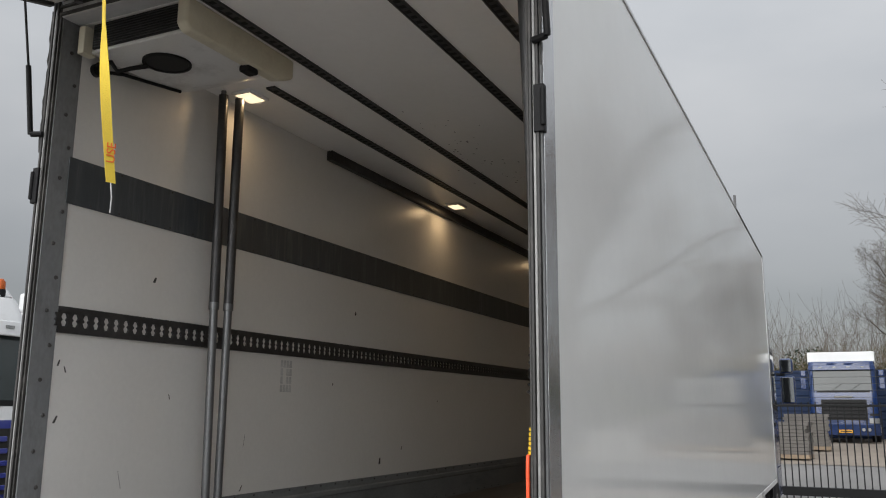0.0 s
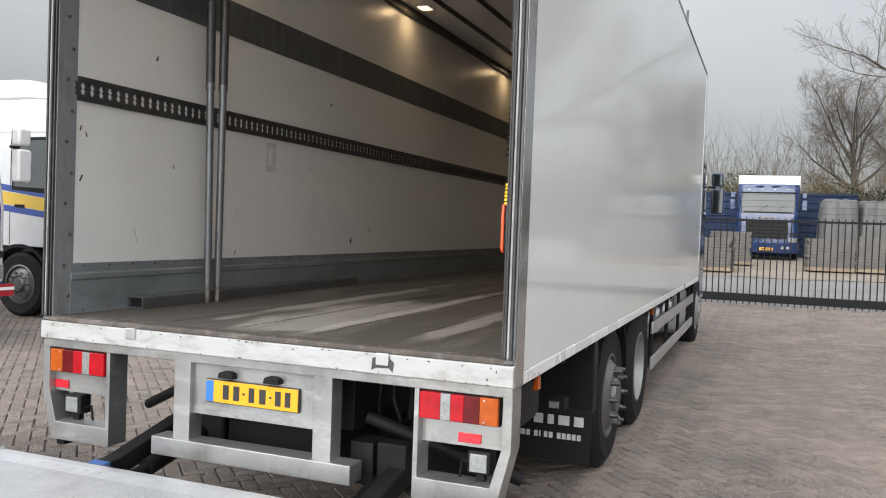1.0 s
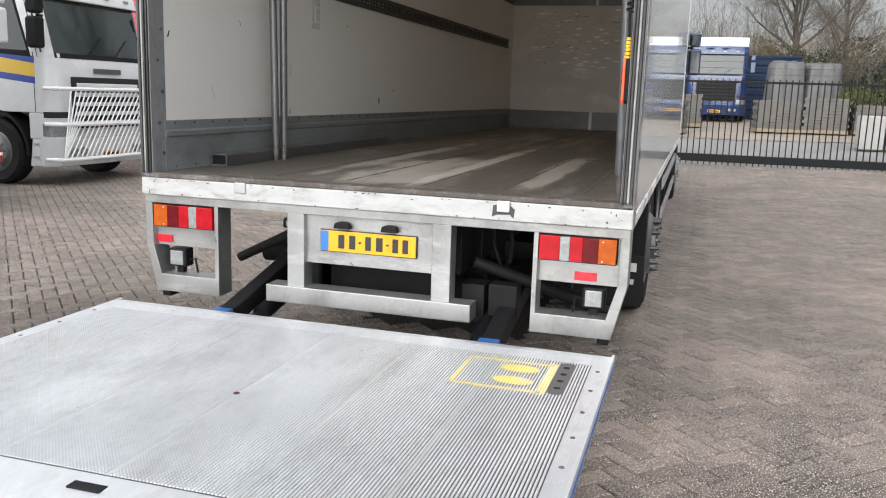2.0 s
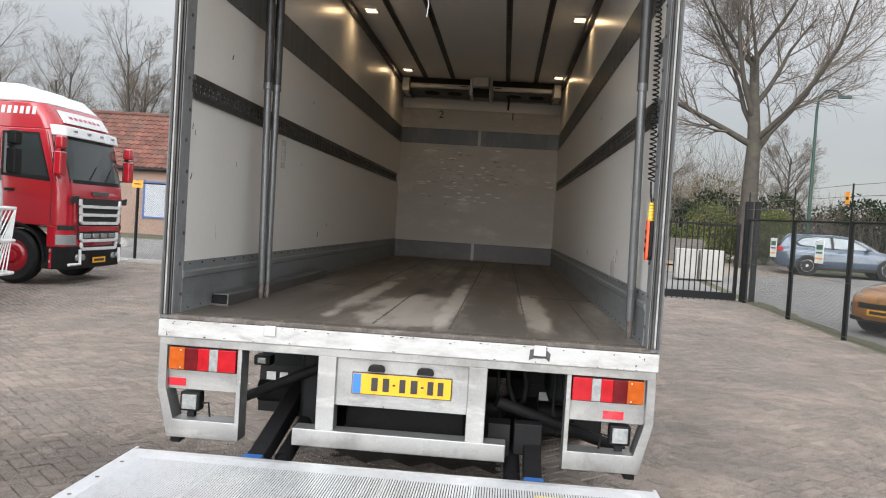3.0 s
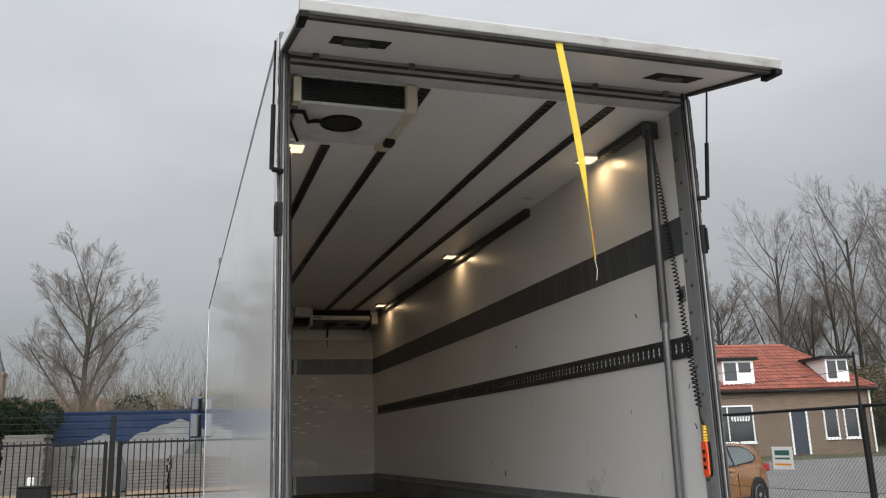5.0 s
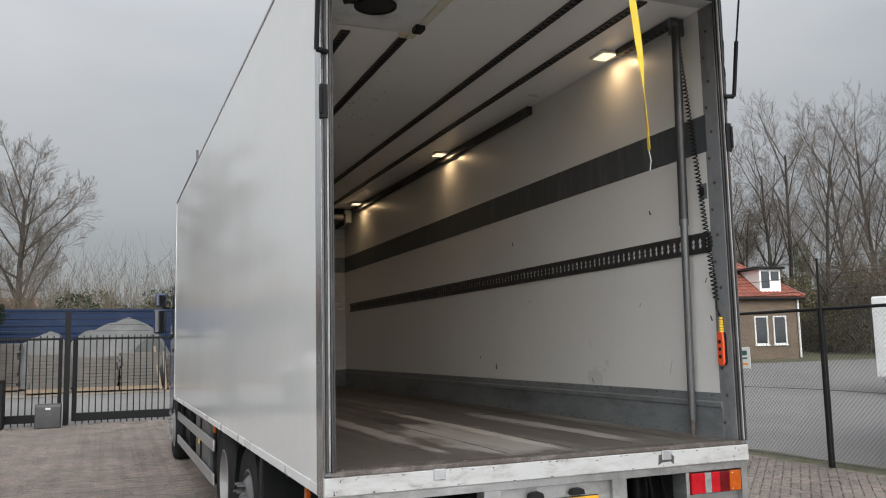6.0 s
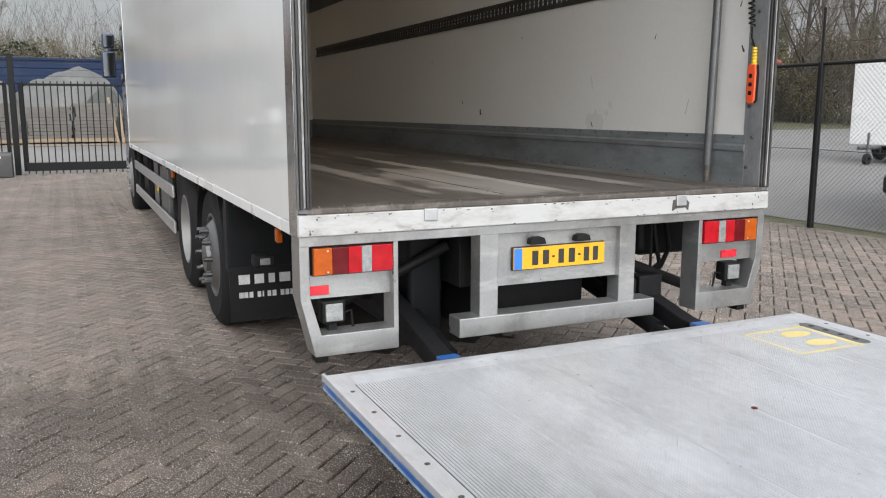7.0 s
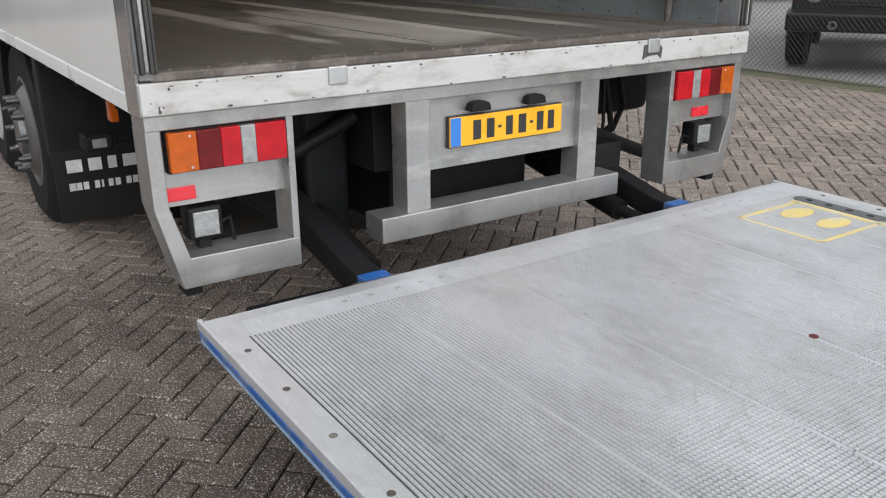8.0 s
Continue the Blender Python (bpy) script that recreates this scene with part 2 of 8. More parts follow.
M["lens_clear"] = surf("clear_lamp_lens", (0.26, 0.27, 0.27), 0.16, 0.3, 0.35, 40, 200, 0.4, coat=0.6)
M["reflector"] = surf("red_reflector", (0.6, 0.015, 0.03), 0.25, 0, 0.1, 20, 300, 0.05, coat=0.4)
M["plate"] = surf("yellow_plate", (0.74, 0.36, 0.015), 0.3, 0, 0.04, 5, 60, 0.0)
M["plate_blue"] = surf("plate_blue_band", (0.03, 0.16, 0.5), 0.35, 0, 0.05, 5, 60, 0.0)
M["ink"] = surf("black_ink", (0.02, 0.02, 0.02), 0.5, 0, 0.1, 5, 60, 0.0)
M["white"] = surf("white_paint", (0.80, 0.80, 0.80), 0.3, 0, 0.05, 2, 40, 0.01, (0.5, 0.48, 0.45), 0.3, 2.0, coat=0.3)
M["pale_ink"] = surf("worn_white_print", (0.5, 0.5, 0.5), 0.6, 0, 0.3, 9, 90, 0.0)
M["lift"] = surf("lift_aluminium", (0.60, 0.61, 0.63), 0.36, 0.5, 0.12, 5, 90, 0.03, (0.36, 0.36, 0.355), 0.6, 5.0, stretch=(3.0, 1, 1), dirt2=((0.74, 0.75, 0.77), 0.6, 9.0, (3, 0.8, 1)))
M["lift_groove"] = surf("grimy_shaded_deck_groove", (0.05, 0.05, 0.051), 0.7, 0.1, 0.1, 3, 60, 0.05)
M["lift_tread"] = surf("ribbed_lift_deck", (0.64, 0.65, 0.67), 0.33, 0.5, 0.16, 1.6, 30, 0.0, (0.30, 0.30, 0.31), 0.5, 2.6, stretch=(1.6, 0.7, 1))
M["lift_pale_blue"] = surf("scuffed_blue_edge", (0.30, 0.42, 0.55), 0.45, 0.1, 0.25, 9, 60, 0.05, (0.03, 0.13, 0.36), 0.8, 14)
M["lift_blue"] = surf("blue_lift_paint", (0.015, 0.09, 0.30), 0.45, 0, 0.2, 5, 60, 0.05, (0.25, 0.26, 0.28), 0.8, 9)
M["yellow_mark"] = surf("worn_yellow_mark", (0.78, 0.58, 0.06), 0.5, 0, 0.1, 8, 90, 0.03, (0.55, 0.55, 0.54), 1.0, 13)
M["strap"] = surf("yellow_webbing", (0.72, 0.52, 0.05), 0.8, 0, 0.12, 12, 220, 0.25, (0.38, 0.27, 0.06), 0.4, 6)
M["strap_red"] = surf("orange_red_print", (0.75, 0.13, 0.03), 0.8, 0, 0.1, 12, 200, 0.0)
M["galv"] = surf("galvanised_tube", (0.14, 0.144, 0.148), 0.38, 0.6, 0.2, 7, 60, 0.04, (0.12, 0.12, 0.12), 0.5, 4)
M["cream"] = surf("aged_cream_plastic", (0.60, 0.56, 0.44), 0.45, 0, 0.08, 4, 60, 0.02, (0.25, 0.21, 0.15), 0.4, 4)


def streak(name, x, half, y0, y1, colour, amount, seed):
    """A long ragged-edged patch of colour: wear and drag marks on the load floor, painted shade on the paving."""
    nt = M[name].node_tree
    nd, ln = nt.nodes, nt.links
    bsdf = [n for n in nd if n.type == "BSDF_PRINCIPLED"][0]
    old = bsdf.inputs["Base Color"].links[0].from_socket
    geo, sep = nd.new("ShaderNodeNewGeometry"), nd.new("ShaderNodeSeparateXYZ")
    ln.new(geo.outputs["Position"], sep.inputs[0])
    mp = nd.new("ShaderNodeMapping")
    mp.inputs["Location"].default_value, mp.inputs["Scale"].default_value = (seed, seed * 2, 0), (5.0, 1.3, 1)
    ln.new(geo.outputs["Position"], mp.inputs["Vector"])
    no = nd.new("ShaderNodeTexNoise")
    no.inputs["Scale"].default_value, no.inputs["Detail"].default_value = 1.6, 7.0
    ln.new(mp.outputs[0], no.inputs["Vector"])

    def calc(op, a, b):
        n = nd.new("ShaderNodeMath")
        n.operation = op
        for i, v in enumerate((a, b)):
            if isinstance(v, (int, float)):
                n.inputs[i].default_value = v
            else:
                ln.new(v, n.inputs[i])
        return n.outputs[0]
    dx = calc("DIVIDE", calc("ABSOLUTE", calc("SUBTRACT", sep.outputs["X"], x), 0), half)
    dy = calc("DIVIDE", calc("ABSOLUTE", calc("SUBTRACT", sep.outputs["Y"], (y0 + y1) / 2), 0), (y1 - y0) / 2)
    d = calc("ADD", calc("POWER", dx, 2.0), calc("POWER", dy, 4.0))
    d = calc("ADD", d, calc("MULTIPLY", calc("SUBTRACT", no.outputs["Fac"], 0.5), 3.2))
    r = nd.new("ShaderNodeMapRange")
    r.inputs["From Min"].default_value, r.inputs["From Max"].default_value = 0.3, 1.1
    r.inputs["To Min"].default_value, r.inputs["To Max"].default_value = amount, 0.0
    ln.new(d, r.inputs["Value"])
    mx = nd.new("ShaderNodeMix")
    mx.data_type = "RGBA"
    ln.new(r.outputs["Result"], mx.inputs[0])
    ln.new(old, mx.inputs[6])
    mx.inputs[7].default_value = rgba(colour)
    ln.new(mx.outputs[2], bsdf.inputs["Base Color"])


# wear and drag marks; pale only near the opening, its light in the colour
for k, (x, half, y0, y1, colour, amount) in enumerate((
        (-0.08, 0.30, 0.1, 2.2, (0.40, 0.37, 0.335), 0.6), (0.16, 0.07, 0.3, 3.6, (0.44, 0.41, 0.37), 0.7), (0.72, 0.10, 0.2, 3.0, (0.40, 0.37, 0.33), 0.6), (-0.5, 0.08, 0.4, 4.0, (0.42, 0.39, 0.35), 0.6),
        (0.03, 0.06, 2.3, 8.2, (0.05, 0.042, 0.037), 0.8), (-0.15, 0.09, 2.2, 2.9, (0.035, 0.03, 0.027), 0.9), (-0.78, 0.10, 0.4, 5.0, (0.075, 0.065, 0.057), 0.7), (0.45, 0.09, 1.2, 8.0, (0.08, 0.07, 0.06), 0.7), (1.0, 0.12, 0.2, 7.0, (0.07, 0.06, 0.052), 0.7))):
    streak("floor", x, half, y0, y1, colour, amount, 3.7 * k + 1)
M["lamp_glow"] = surf("warm_lamp_diffuser", (0.9, 0.8, 0.6), 0.4, 0, 0.02, 5, 60, 0.0, emit=((1.0, 0.78, 0.50), 1.5))
M["remote"] = surf("orange_remote_case", (0.85, 0.10, 0.03), 0.4, 0, 0.05, 8, 90, 0.02)
M["cable_yellow"] = surf("yellow_cable_boot", (0.8, 0.5, 0.02), 0.5, 0, 0.05, 8, 90, 0.02)
M["paver"] = surf("concrete_paver", (0.122, 0.095, 0.078), 0.8, 0, 0.6, 1.1, 75, 1.5, (0.060, 0.046, 0.038), 0.9, 0.35, island=0.30, objrand=0.30, speck=(0.56, 0.53, 0.49), speck_amount=0.9, speck_scale=150, spec=0.4)
streak("paver", -2.1, 1.3, -1.8, 1.9, (0.042, 0.031, 0.025), 0.46, 41.0)      # shade beside the lift, painted dark into the bricks
M["sand"] = surf("joint_sand_and_grit", (0.034, 0.028, 0.024), 0.95, 0, 0.4, 2, 140, 0.5, (0.12, 0.11, 0.09), 0.4, 3, speck=(0.42, 0.4, 0.36), speck_amount=0.35, speck_scale=180, spec=0.2)
M["asphalt"] = surf("grey_road_surface", (0.19, 0.185, 0.18), 0.85, 0, 0.2, 0.6, 60, 0.25, (0.27, 0.26, 0.24), 0.5, 0.5, spec=0.3)
M["gravel"] = surf("pale_sandy_yard", (0.25, 0.215, 0.18), 0.95, 0, 0.25, 0.7, 40, 0.4, (0.2, 0.17, 0.13), 0.6, 0.6, spec=0.2)
M["earth"] = surf("field_earth_and_grass", (0.105, 0.10, 0.066), 0.95, 0, 0.45, 0.9, 45, 0.6, (0.155, 0.135, 0.105), 0.8, 0.8, speck=(0.06, 0.075, 0.025), speck_amount=0.7, speck_scale=9, spec=0.2)
M["fence"] = surf("black_coated_steel", (0.011, 0.0115, 0.012), 0.6, 0.0, 0.2, 5, 60, 0.02, spec=0.2)
M["wire"] = surf("grey_fence_wire", (0.03, 0.031, 0.03), 0.5, 0.1, 0.2, 5, 60, 0.0)
M["bark"] = surf("grey_brown_bark", (0.062, 0.054, 0.047), 0.9, 0, 0.3, 5, 60, 0.4, (0.10, 0.11, 0.06), 0.5, 2.0, spec=0.2)
M["twig"] = surf("winter_twigs", (0.14, 0.118, 0.098), 0.9, 0, 0.25, 2, 60, 0.0, island=0.2, spec=0.2)
M["reed"] = surf("dry_brown_stems", (0.15, 0.115, 0.075), 0.9, 0, 0.3, 2, 60, 0.0, island=0.3, spec=0.2)
M["ever"] = surf("evergreen_leaves", (0.022, 0.034, 0.018), 0.8, 0, 0.4, 1.5, 60, 0.0, island=0.35, spec=0.08)
M["ivy"] = surf("ivy_leaves", (0.065, 0.095, 0.028), 0.6, 0, 0.4, 1.5, 60, 0.0, island=0.45, spec=0.3)
M["brush"] = surf("brown_green_brush", (0.105, 0.092, 0.05), 0.7, 0, 0.4, 1.0, 60, 0.0, (0.12, 0.09, 0.055), 0.8, 0.7, island=0.4, spec=0.2)
M["hedge"] = surf("hedge_leaves", (0.085, 0.10, 0.03), 0.6, 0, 0.4, 1.0, 60, 0.0, (0.2, 0.15, 0.05), 0.8, 0.9, island=0.4, spec=0.3)
M["brick"] = surf("brown_house_brick", (0.15, 0.113, 0.08), 0.9, 0, 0.25, 1.5, 14, 0.3, (0.22, 0.17, 0.13), 0.5, 1.2, stretch=(1, 1, 3))
M["plaster"] = surf("pinkish_wall_plaster", (0.27, 0.19, 0.152), 0.9, 0, 0.15, 0.9, 50, 0.1, (0.30, 0.18, 0.135), 0.7, 0.8)
M["tile_red"] = surf("red_roof_tile", (0.235, 0.072, 0.047), 0.75, 0, 0.25, 2.5, 40, 0.1, (0.16, 0.06, 0.045), 0.6, 0.8, island=0.22, objrand=0.22)
M["tile_old"] = surf("weathered_roof_tile", (0.125, 0.050, 0.036), 0.85, 0, 0.45, 2.0, 40, 0.2, (0.085, 0.068, 0.052), 0.8, 1.5, island=0.3, objrand=0.3)
M["frame_white"] = surf("white_window_frame", (0.78, 0.78, 0.76), 0.45, 0, 0.05, 3, 60, 0.02)
M["pane"] = surf("dark_window_pane", (0.028, 0.033, 0.038), 0.06, 0, 0.2, 0.8, 3, 0.0, spec=0.6, rvar=0.02)
M["cab_glass"] = surf("tinted_cab_glass", (0.02, 0.028, 0.028), 0.05, 0, 0.2, 1.5, 4, 0.0, spec=0.6, rvar=0.02)
# pale half-metal base paints part of the sky's reflection into the glass
M["screen_glass"] = surf("car_glass_painted_sky_pale", (0.26, 0.29, 0.30), 0.06, 0.6, 0.15, 1.5, 4, 0.0, spec=0.8, rvar=0.03)
M["shutter"] = surf("pale_roller_shutter", (0.36, 0.38, 0.41), 0.5, 0, 0.12, 3, 60, 0.02)
M["blue_trim"] = surf("blue_painted_wood", (0.035, 0.095, 0.26), 0.5, 0, 0.1, 3, 60, 0.03)
M["tarp"] = surf("grey_tarpaulin", (0.095, 0.095, 0.093), 0.55, 0, 0.12, 1.5, 20, 0.2, (0.2, 0.2, 0.19), 0.5, 1.5)
M["tarp_dark"] = surf("dark_netting", (0.06, 0.065, 0.06), 0.8, 0, 0.3, 2, 40, 0.3)
M["pallet"] = surf("grey_stacked_stone", (0.12, 0.11, 0.10), 0.9, 0, 0.3, 2, 40, 0.2, (0.1, 0.09, 0.08), 0.6, 1.5, island=0.15)
M["wood"] = surf("weathered_timber", (0.25, 0.19, 0.13), 0.85, 0, 0.25, 3, 40, 0.2, stretch=(1, 1, 4))
M["chimney"] = surf("dark_red_chimney_brick", (0.14, 0.055, 0.04), 0.9, 0, 0.3, 2, 20, 0.2, (0.07, 0.04, 0.03), 0.6, 2.0)
M["blue_wall"] = surf("blue_container_paint", (0.010, 0.022, 0.058), 0.6, 0.0, 0.15, 1, 40, 0.02, (0.04, 0.055, 0.09), 0.5, 0.8, spec=0.2)
M["paint_red"] = surf("red_cab_paint", (0.36, 0.010, 0.02), 0.22, 0, 0.06, 1, 30, 0.0, (0.3, 0.02, 0.03), 0.3, 1.5, coat=0.8)
M["paint_blue"] = surf("blue_cab_paint", (0.009, 0.028, 0.10), 0.25, 0, 0.06, 1, 30, 0.0, (0.05, 0.08, 0.2), 0.3, 1.5, coat=0.6)
M["paint_navy"] = surf("navy_cab_paint", (0.02, 0.03, 0.2), 0.25, 0, 0.06, 1, 30, 0.0, coat=0.6)
M["paint_white"] = surf("white_cab_paint", (0.62, 0.625, 0.63), 0.25, 0, 0.05, 1, 30, 0.0, (0.45, 0.43, 0.40), 0.4, 1.5, coat=0.7)
M["stripe_yellow"] = surf("yellow_stripe", (0.66, 0.43, 0.03), 0.35, 0, 0.04, 2, 40, 0.0, coat=0.15)
M["stripe_blue"] = surf("blue_stripe", (0.008, 0.045, 0.27), 0.35, 0, 0.04, 2, 40, 0.0, coat=0.15)
M["car_gold"] = surf("gold_orange_car_paint", (0.36, 0.15, 0.032), 0.3, 0.4, 0.05, 1, 30, 0.0, coat=1.0)
M["car_blue"] = surf("slate_blue_car_paint", (0.065, 0.095, 0.135), 0.25, 0.4, 0.05, 1, 30, 0.0, coat=1.0)
M["car_black"] = surf("black_car_plastic", (0.010, 0.0105, 0.011), 0.42, 0, 0.15, 3, 60, 0.02, spec=0.3)
M["alloy"] = surf("alloy_wheel", (0.6, 0.6, 0.61), 0.35, 0.8, 0.1, 4, 60, 0.0)
M["sign_orange"] = surf("orange_sign", (0.85, 0.32, 0.02), 0.5, 0, 0.05, 5, 60, 0.0)
M["sign_white"] = surf("white_sign", (0.72, 0.72, 0.70), 0.5, 0, 0.06, 5, 60, 0.0)
M["sign_green"] = surf("green_sign_print", (0.03, 0.12, 0.09), 0.5, 0, 0.05, 5, 60, 0.0)
M["stone"] = surf("church_brick", (0.17, 0.12, 0.098), 0.9, 0, 0.2, 1, 10, 0.1)
M["door_dark"] = surf("dark_blue_grey_door", (0.025, 0.034, 0.05), 0.5, 0, 0.1, 3, 60, 0.02)
M["slate"] = surf("church_slate", (0.07, 0.072, 0.082), 0.7, 0, 0.15, 2, 20, 0.1)
M["green"] = surf("green_coated_metal", (0.022, 0.055, 0.042), 0.5, 0.1, 0.1, 3, 40, 0.0)
M["kerb"] = surf("concrete_kerb", (0.34, 0.33, 0.31), 0.9, 0, 0.15, 3, 60, 0.2)
M["hvac_white"] = surf("grimy_white_panel", (0.66, 0.66, 0.65), 0.4, 0, 0.05, 3, 60, 0.02, (0.2, 0.19, 0.18), 0.6, 3.5)
M["grime"] = surf("dark_grime", (0.05, 0.047, 0.045), 0.7, 0, 0.3, 8, 90, 0.02)


# ---- mesh helpers ----
def box(bm, x0, x1, y0, y1, z0, z1):
    v = [bm.verts.new((x, y, z)) for x in (x0, x1) for y in (y0, y1) for z in (z0, z1)]
    for f in ((0, 1, 3, 2), (4, 6, 7, 5), (0, 4, 5, 1), (2, 3, 7, 6), (0, 2, 6, 4), (1, 5, 7, 3)):
        bm.faces.new([v[i] for i in f])
    return bm


def prism(bm, poly, axis, a, b):
    """A polygon (two of the three coordinates, in x, y, z order) drawn out along the third axis from a to b."""
    def at(p, d):
        return {"x": (d, p[0], p[1]), "y": (p[0], d, p[1]), "z": (p[0], p[1], d)}[axis]
    r0, r1 = [bm.verts.new(at(p, a)) for p in poly], [bm.verts.new(at(p, b)) for p in poly]
    n = len(poly)
    bm.faces.new(r0)
    bm.faces.new(r1[::-1])
    for i in range(n):
        bm.faces.new((r0[i], r1[i], r1[(i + 1) % n], r0[(i + 1) % n]))
    return bm


def frame_of(d):
    d = Vector(d).normalized()
    u = d.orthogonal().normalized() if abs(d.z) > 0.9 else Vector((0, 0, 1)).cross(d).normalized()
    return u, d.cross(u)


def cyl(bm, p0, p1, r0, r1=None, n=16, caps=True):
    r1 = r0 if r1 is None else r1
    p0, p1 = Vector(p0), Vector(p1)
    u, w = frame_of(p1 - p0)
    rings = []
    for p, r in ((p0, r0), (p1, r1)):
        rings.append([bm.verts.new(p + r * (math.cos(2 * math.pi * i / n) * u + math.sin(2 * math.pi * i / n) * w)) for i in range(n)])
    for i in range(n):
        bm.faces.new((rings[0][i], rings[0][(i + 1) % n], rings[1][(i + 1) % n], rings[1][i]))
    if caps:
        bm.faces.new(rings[0][::-1])
        bm.faces.new(rings[1])
    return bm


def tube(bm, pts, r, n=8):
    pts = [Vector(p) for p in pts]
    rings = []
    u = None
    for i, p in enumerate(pts):
        d = (pts[min(i + 1, len(pts) - 1)] - pts[max(i - 1, 0)]).normalized()
        u = frame_of(d)[0] if u is None else (u - d * u.dot(d)).normalized()
        w = d.cross(u)
        rr = r[i] if isinstance(r, (list, tuple)) else r
        rings.append([bm.verts.new(p + rr * (math.cos(2 * math.pi * k / n) * u + math.sin(2 * math.pi * k / n) * w)) for k in range(n)])
    for a, b in zip(rings, rings[1:]):
        for k in range(n):
            bm.faces.new((a[k], a[(k + 1) % n], b[(k + 1) % n], b[k]))
    bm.faces.new(rings[0][::-1])
    bm.faces.new(rings[-1])
    return bm


def lathe(bm, prof, axis_p, axis_d, n=32):
    """A profile of (along, radius) turned round an axis."""
    p, d = Vector(axis_p), Vector(axis_d).normalized()
    u, w = frame_of(d)
    rings = [[bm.verts.new(p + d * a + r * (math.cos(2 * math.pi * i / n) * u + math.sin(2 * math.pi * i / n) * w)) for i in range(n)] for a, r in prof]
    for a, b in zip(rings, rings[1:]):
        for i in range(n):
            bm.faces.new((a[i], a[(i + 1) % n], b[(i + 1) % n], b[i]))
    return bm


def loft(bm, rings, closed=True, caps=True):
    vs = [[bm.verts.new(p) for p in r] for r in rings]
    n = len(vs[0])
    for a, b in zip(vs, vs[1:]):
        for i in range(n if closed else n - 1):
            bm.faces.new((a[i], a[(i + 1) % n], b[(i + 1) % n], b[i]))
    if caps and closed:
        bm.faces.new(vs[0][::-1])
        bm.faces.new(vs[-1])
    return bm


def quad(bm, a, b, c, d):
    bm.faces.new([bm.verts.new(p) for p in (a, b, c, d)])
    return bm


def harden(me, flat):
    """Keeps the flat faces of a bevelled mesh flat and lets only the narrow bevels turn."""
    me.update()
    norm = [p.normal.copy() for p in me.polygons]
    area = [p.area for p in me.polygons]
    at = collections.defaultdict(list)
    for p in me.polygons:
        for v in p.vertices:
            at[v].append(p.index)
    out = []
    for p in me.polygons:
        n0 = norm[p.index]
        for v in p.vertices:
            own = [q for q in at[v] if flat[q]]
            if flat[p.index]:
                own = [q for q in own if norm[q].dot(n0) > 0.82]
            pick = own or at[v]
            n = Vector((0, 0, 0))
            for q in pick:
                n += norm[q] * area[q]
            out.append(tuple(n.normalized() if n.length > 1e-12 else n0))
    me.normals_split_custom_set(out)


def mesh_of(name, bm, material, bevel=0.0, smooth=35.0):
    bmesh.ops.recalc_face_normals(bm, faces=bm.faces)
    flat = None
    if bevel:
        sharp = [e for e in bm.edges if len(e.link_faces) == 2 and e.calc_face_angle(0) > radians(30)]
        res = bmesh.ops.bevel(bm, geom=sharp, offset=bevel, offset_type="OFFSET", segments=2, profile=0.5, affect="EDGES", clamp_overlap=True)
        turned = set(res["faces"])
        flat = [f not in turned for f in bm.faces]
    me = bpy.data.meshes.new(name)
    bm.to_mesh(me)
    bm.free()
    me.materials.append(M[material])
    if smooth:
        me.polygons.foreach_set("use_smooth", [True] * len(me.polygons))
        if flat:
            harden(me, flat)
        else:
            me.set_sharp_from_angle(angle=radians(smooth))
    return me


def B():
    return bmesh.new()


PLACE = []          # a pose for the parts now being built, where a thing is built away from its own origin


def part(name, bm, material, parent, label="", bevel=0.0, smooth=35.0, kind=""):
    if PLACE:
        bm.transform(PLACE[-1])
    ob = new(name, mesh_of(name, bm, material, bevel, smooth))
    ob.parent = parent
    return tagged(ob, label, kind=kind)


def thing(name, label, category, group="", m=None):
    ob = new(name)
    ob.empty_display_size = 0.2
    if m is not None:
        ob.matrix_basis = m
    return tagged(ob, label, category, group)


def solid(name, bm, material, label, category, bevel=0.0, smooth=35.0, group="", kind="", m=None):
    ob = new(name, mesh_of(name, bm, material, bevel, smooth))
    if m is not None:
        ob.matrix_basis = m
    return tagged(ob, label, category, group, kind)


def from_arrays(name, verts, faces, material, smooth=False):
    me = bpy.data.meshes.new(name)
    me.from_pydata(verts, [], faces)
    me.materials.append(M[material])
    if smooth:
        me.polygons.foreach_set("use_smooth", [True] * len(me.polygons))
    me.update()
    return me


def ground_height(x, y):
    """Level round the truck; the rise beyond the gate and the fence is shaped to fit the camera's view."""
    rise = 0.016 * min(max(y - 8.0, 0.0), 9.0) + 0.038 * min(max(y - 17.0, 0.0), 19.0)
    return rise + 0.012 * min(max(x - 3.0, 0.0), 8.0)

# ---- the refrigerated box truck: rear at y = 0, heading +y ----
truck = thing("box_truck", "white box truck with open rear and lowered aluminium tail lift", "truck")
W, L, Z0, Z1 = 1.295, 9.65, 1.0, 4.07          # half width, length, underside and roof of the box
IW, IL, FZ, CZ = 1.24, 8.86, 1.12, 3.86       # inner half width, bulkhead, load floor, ceiling

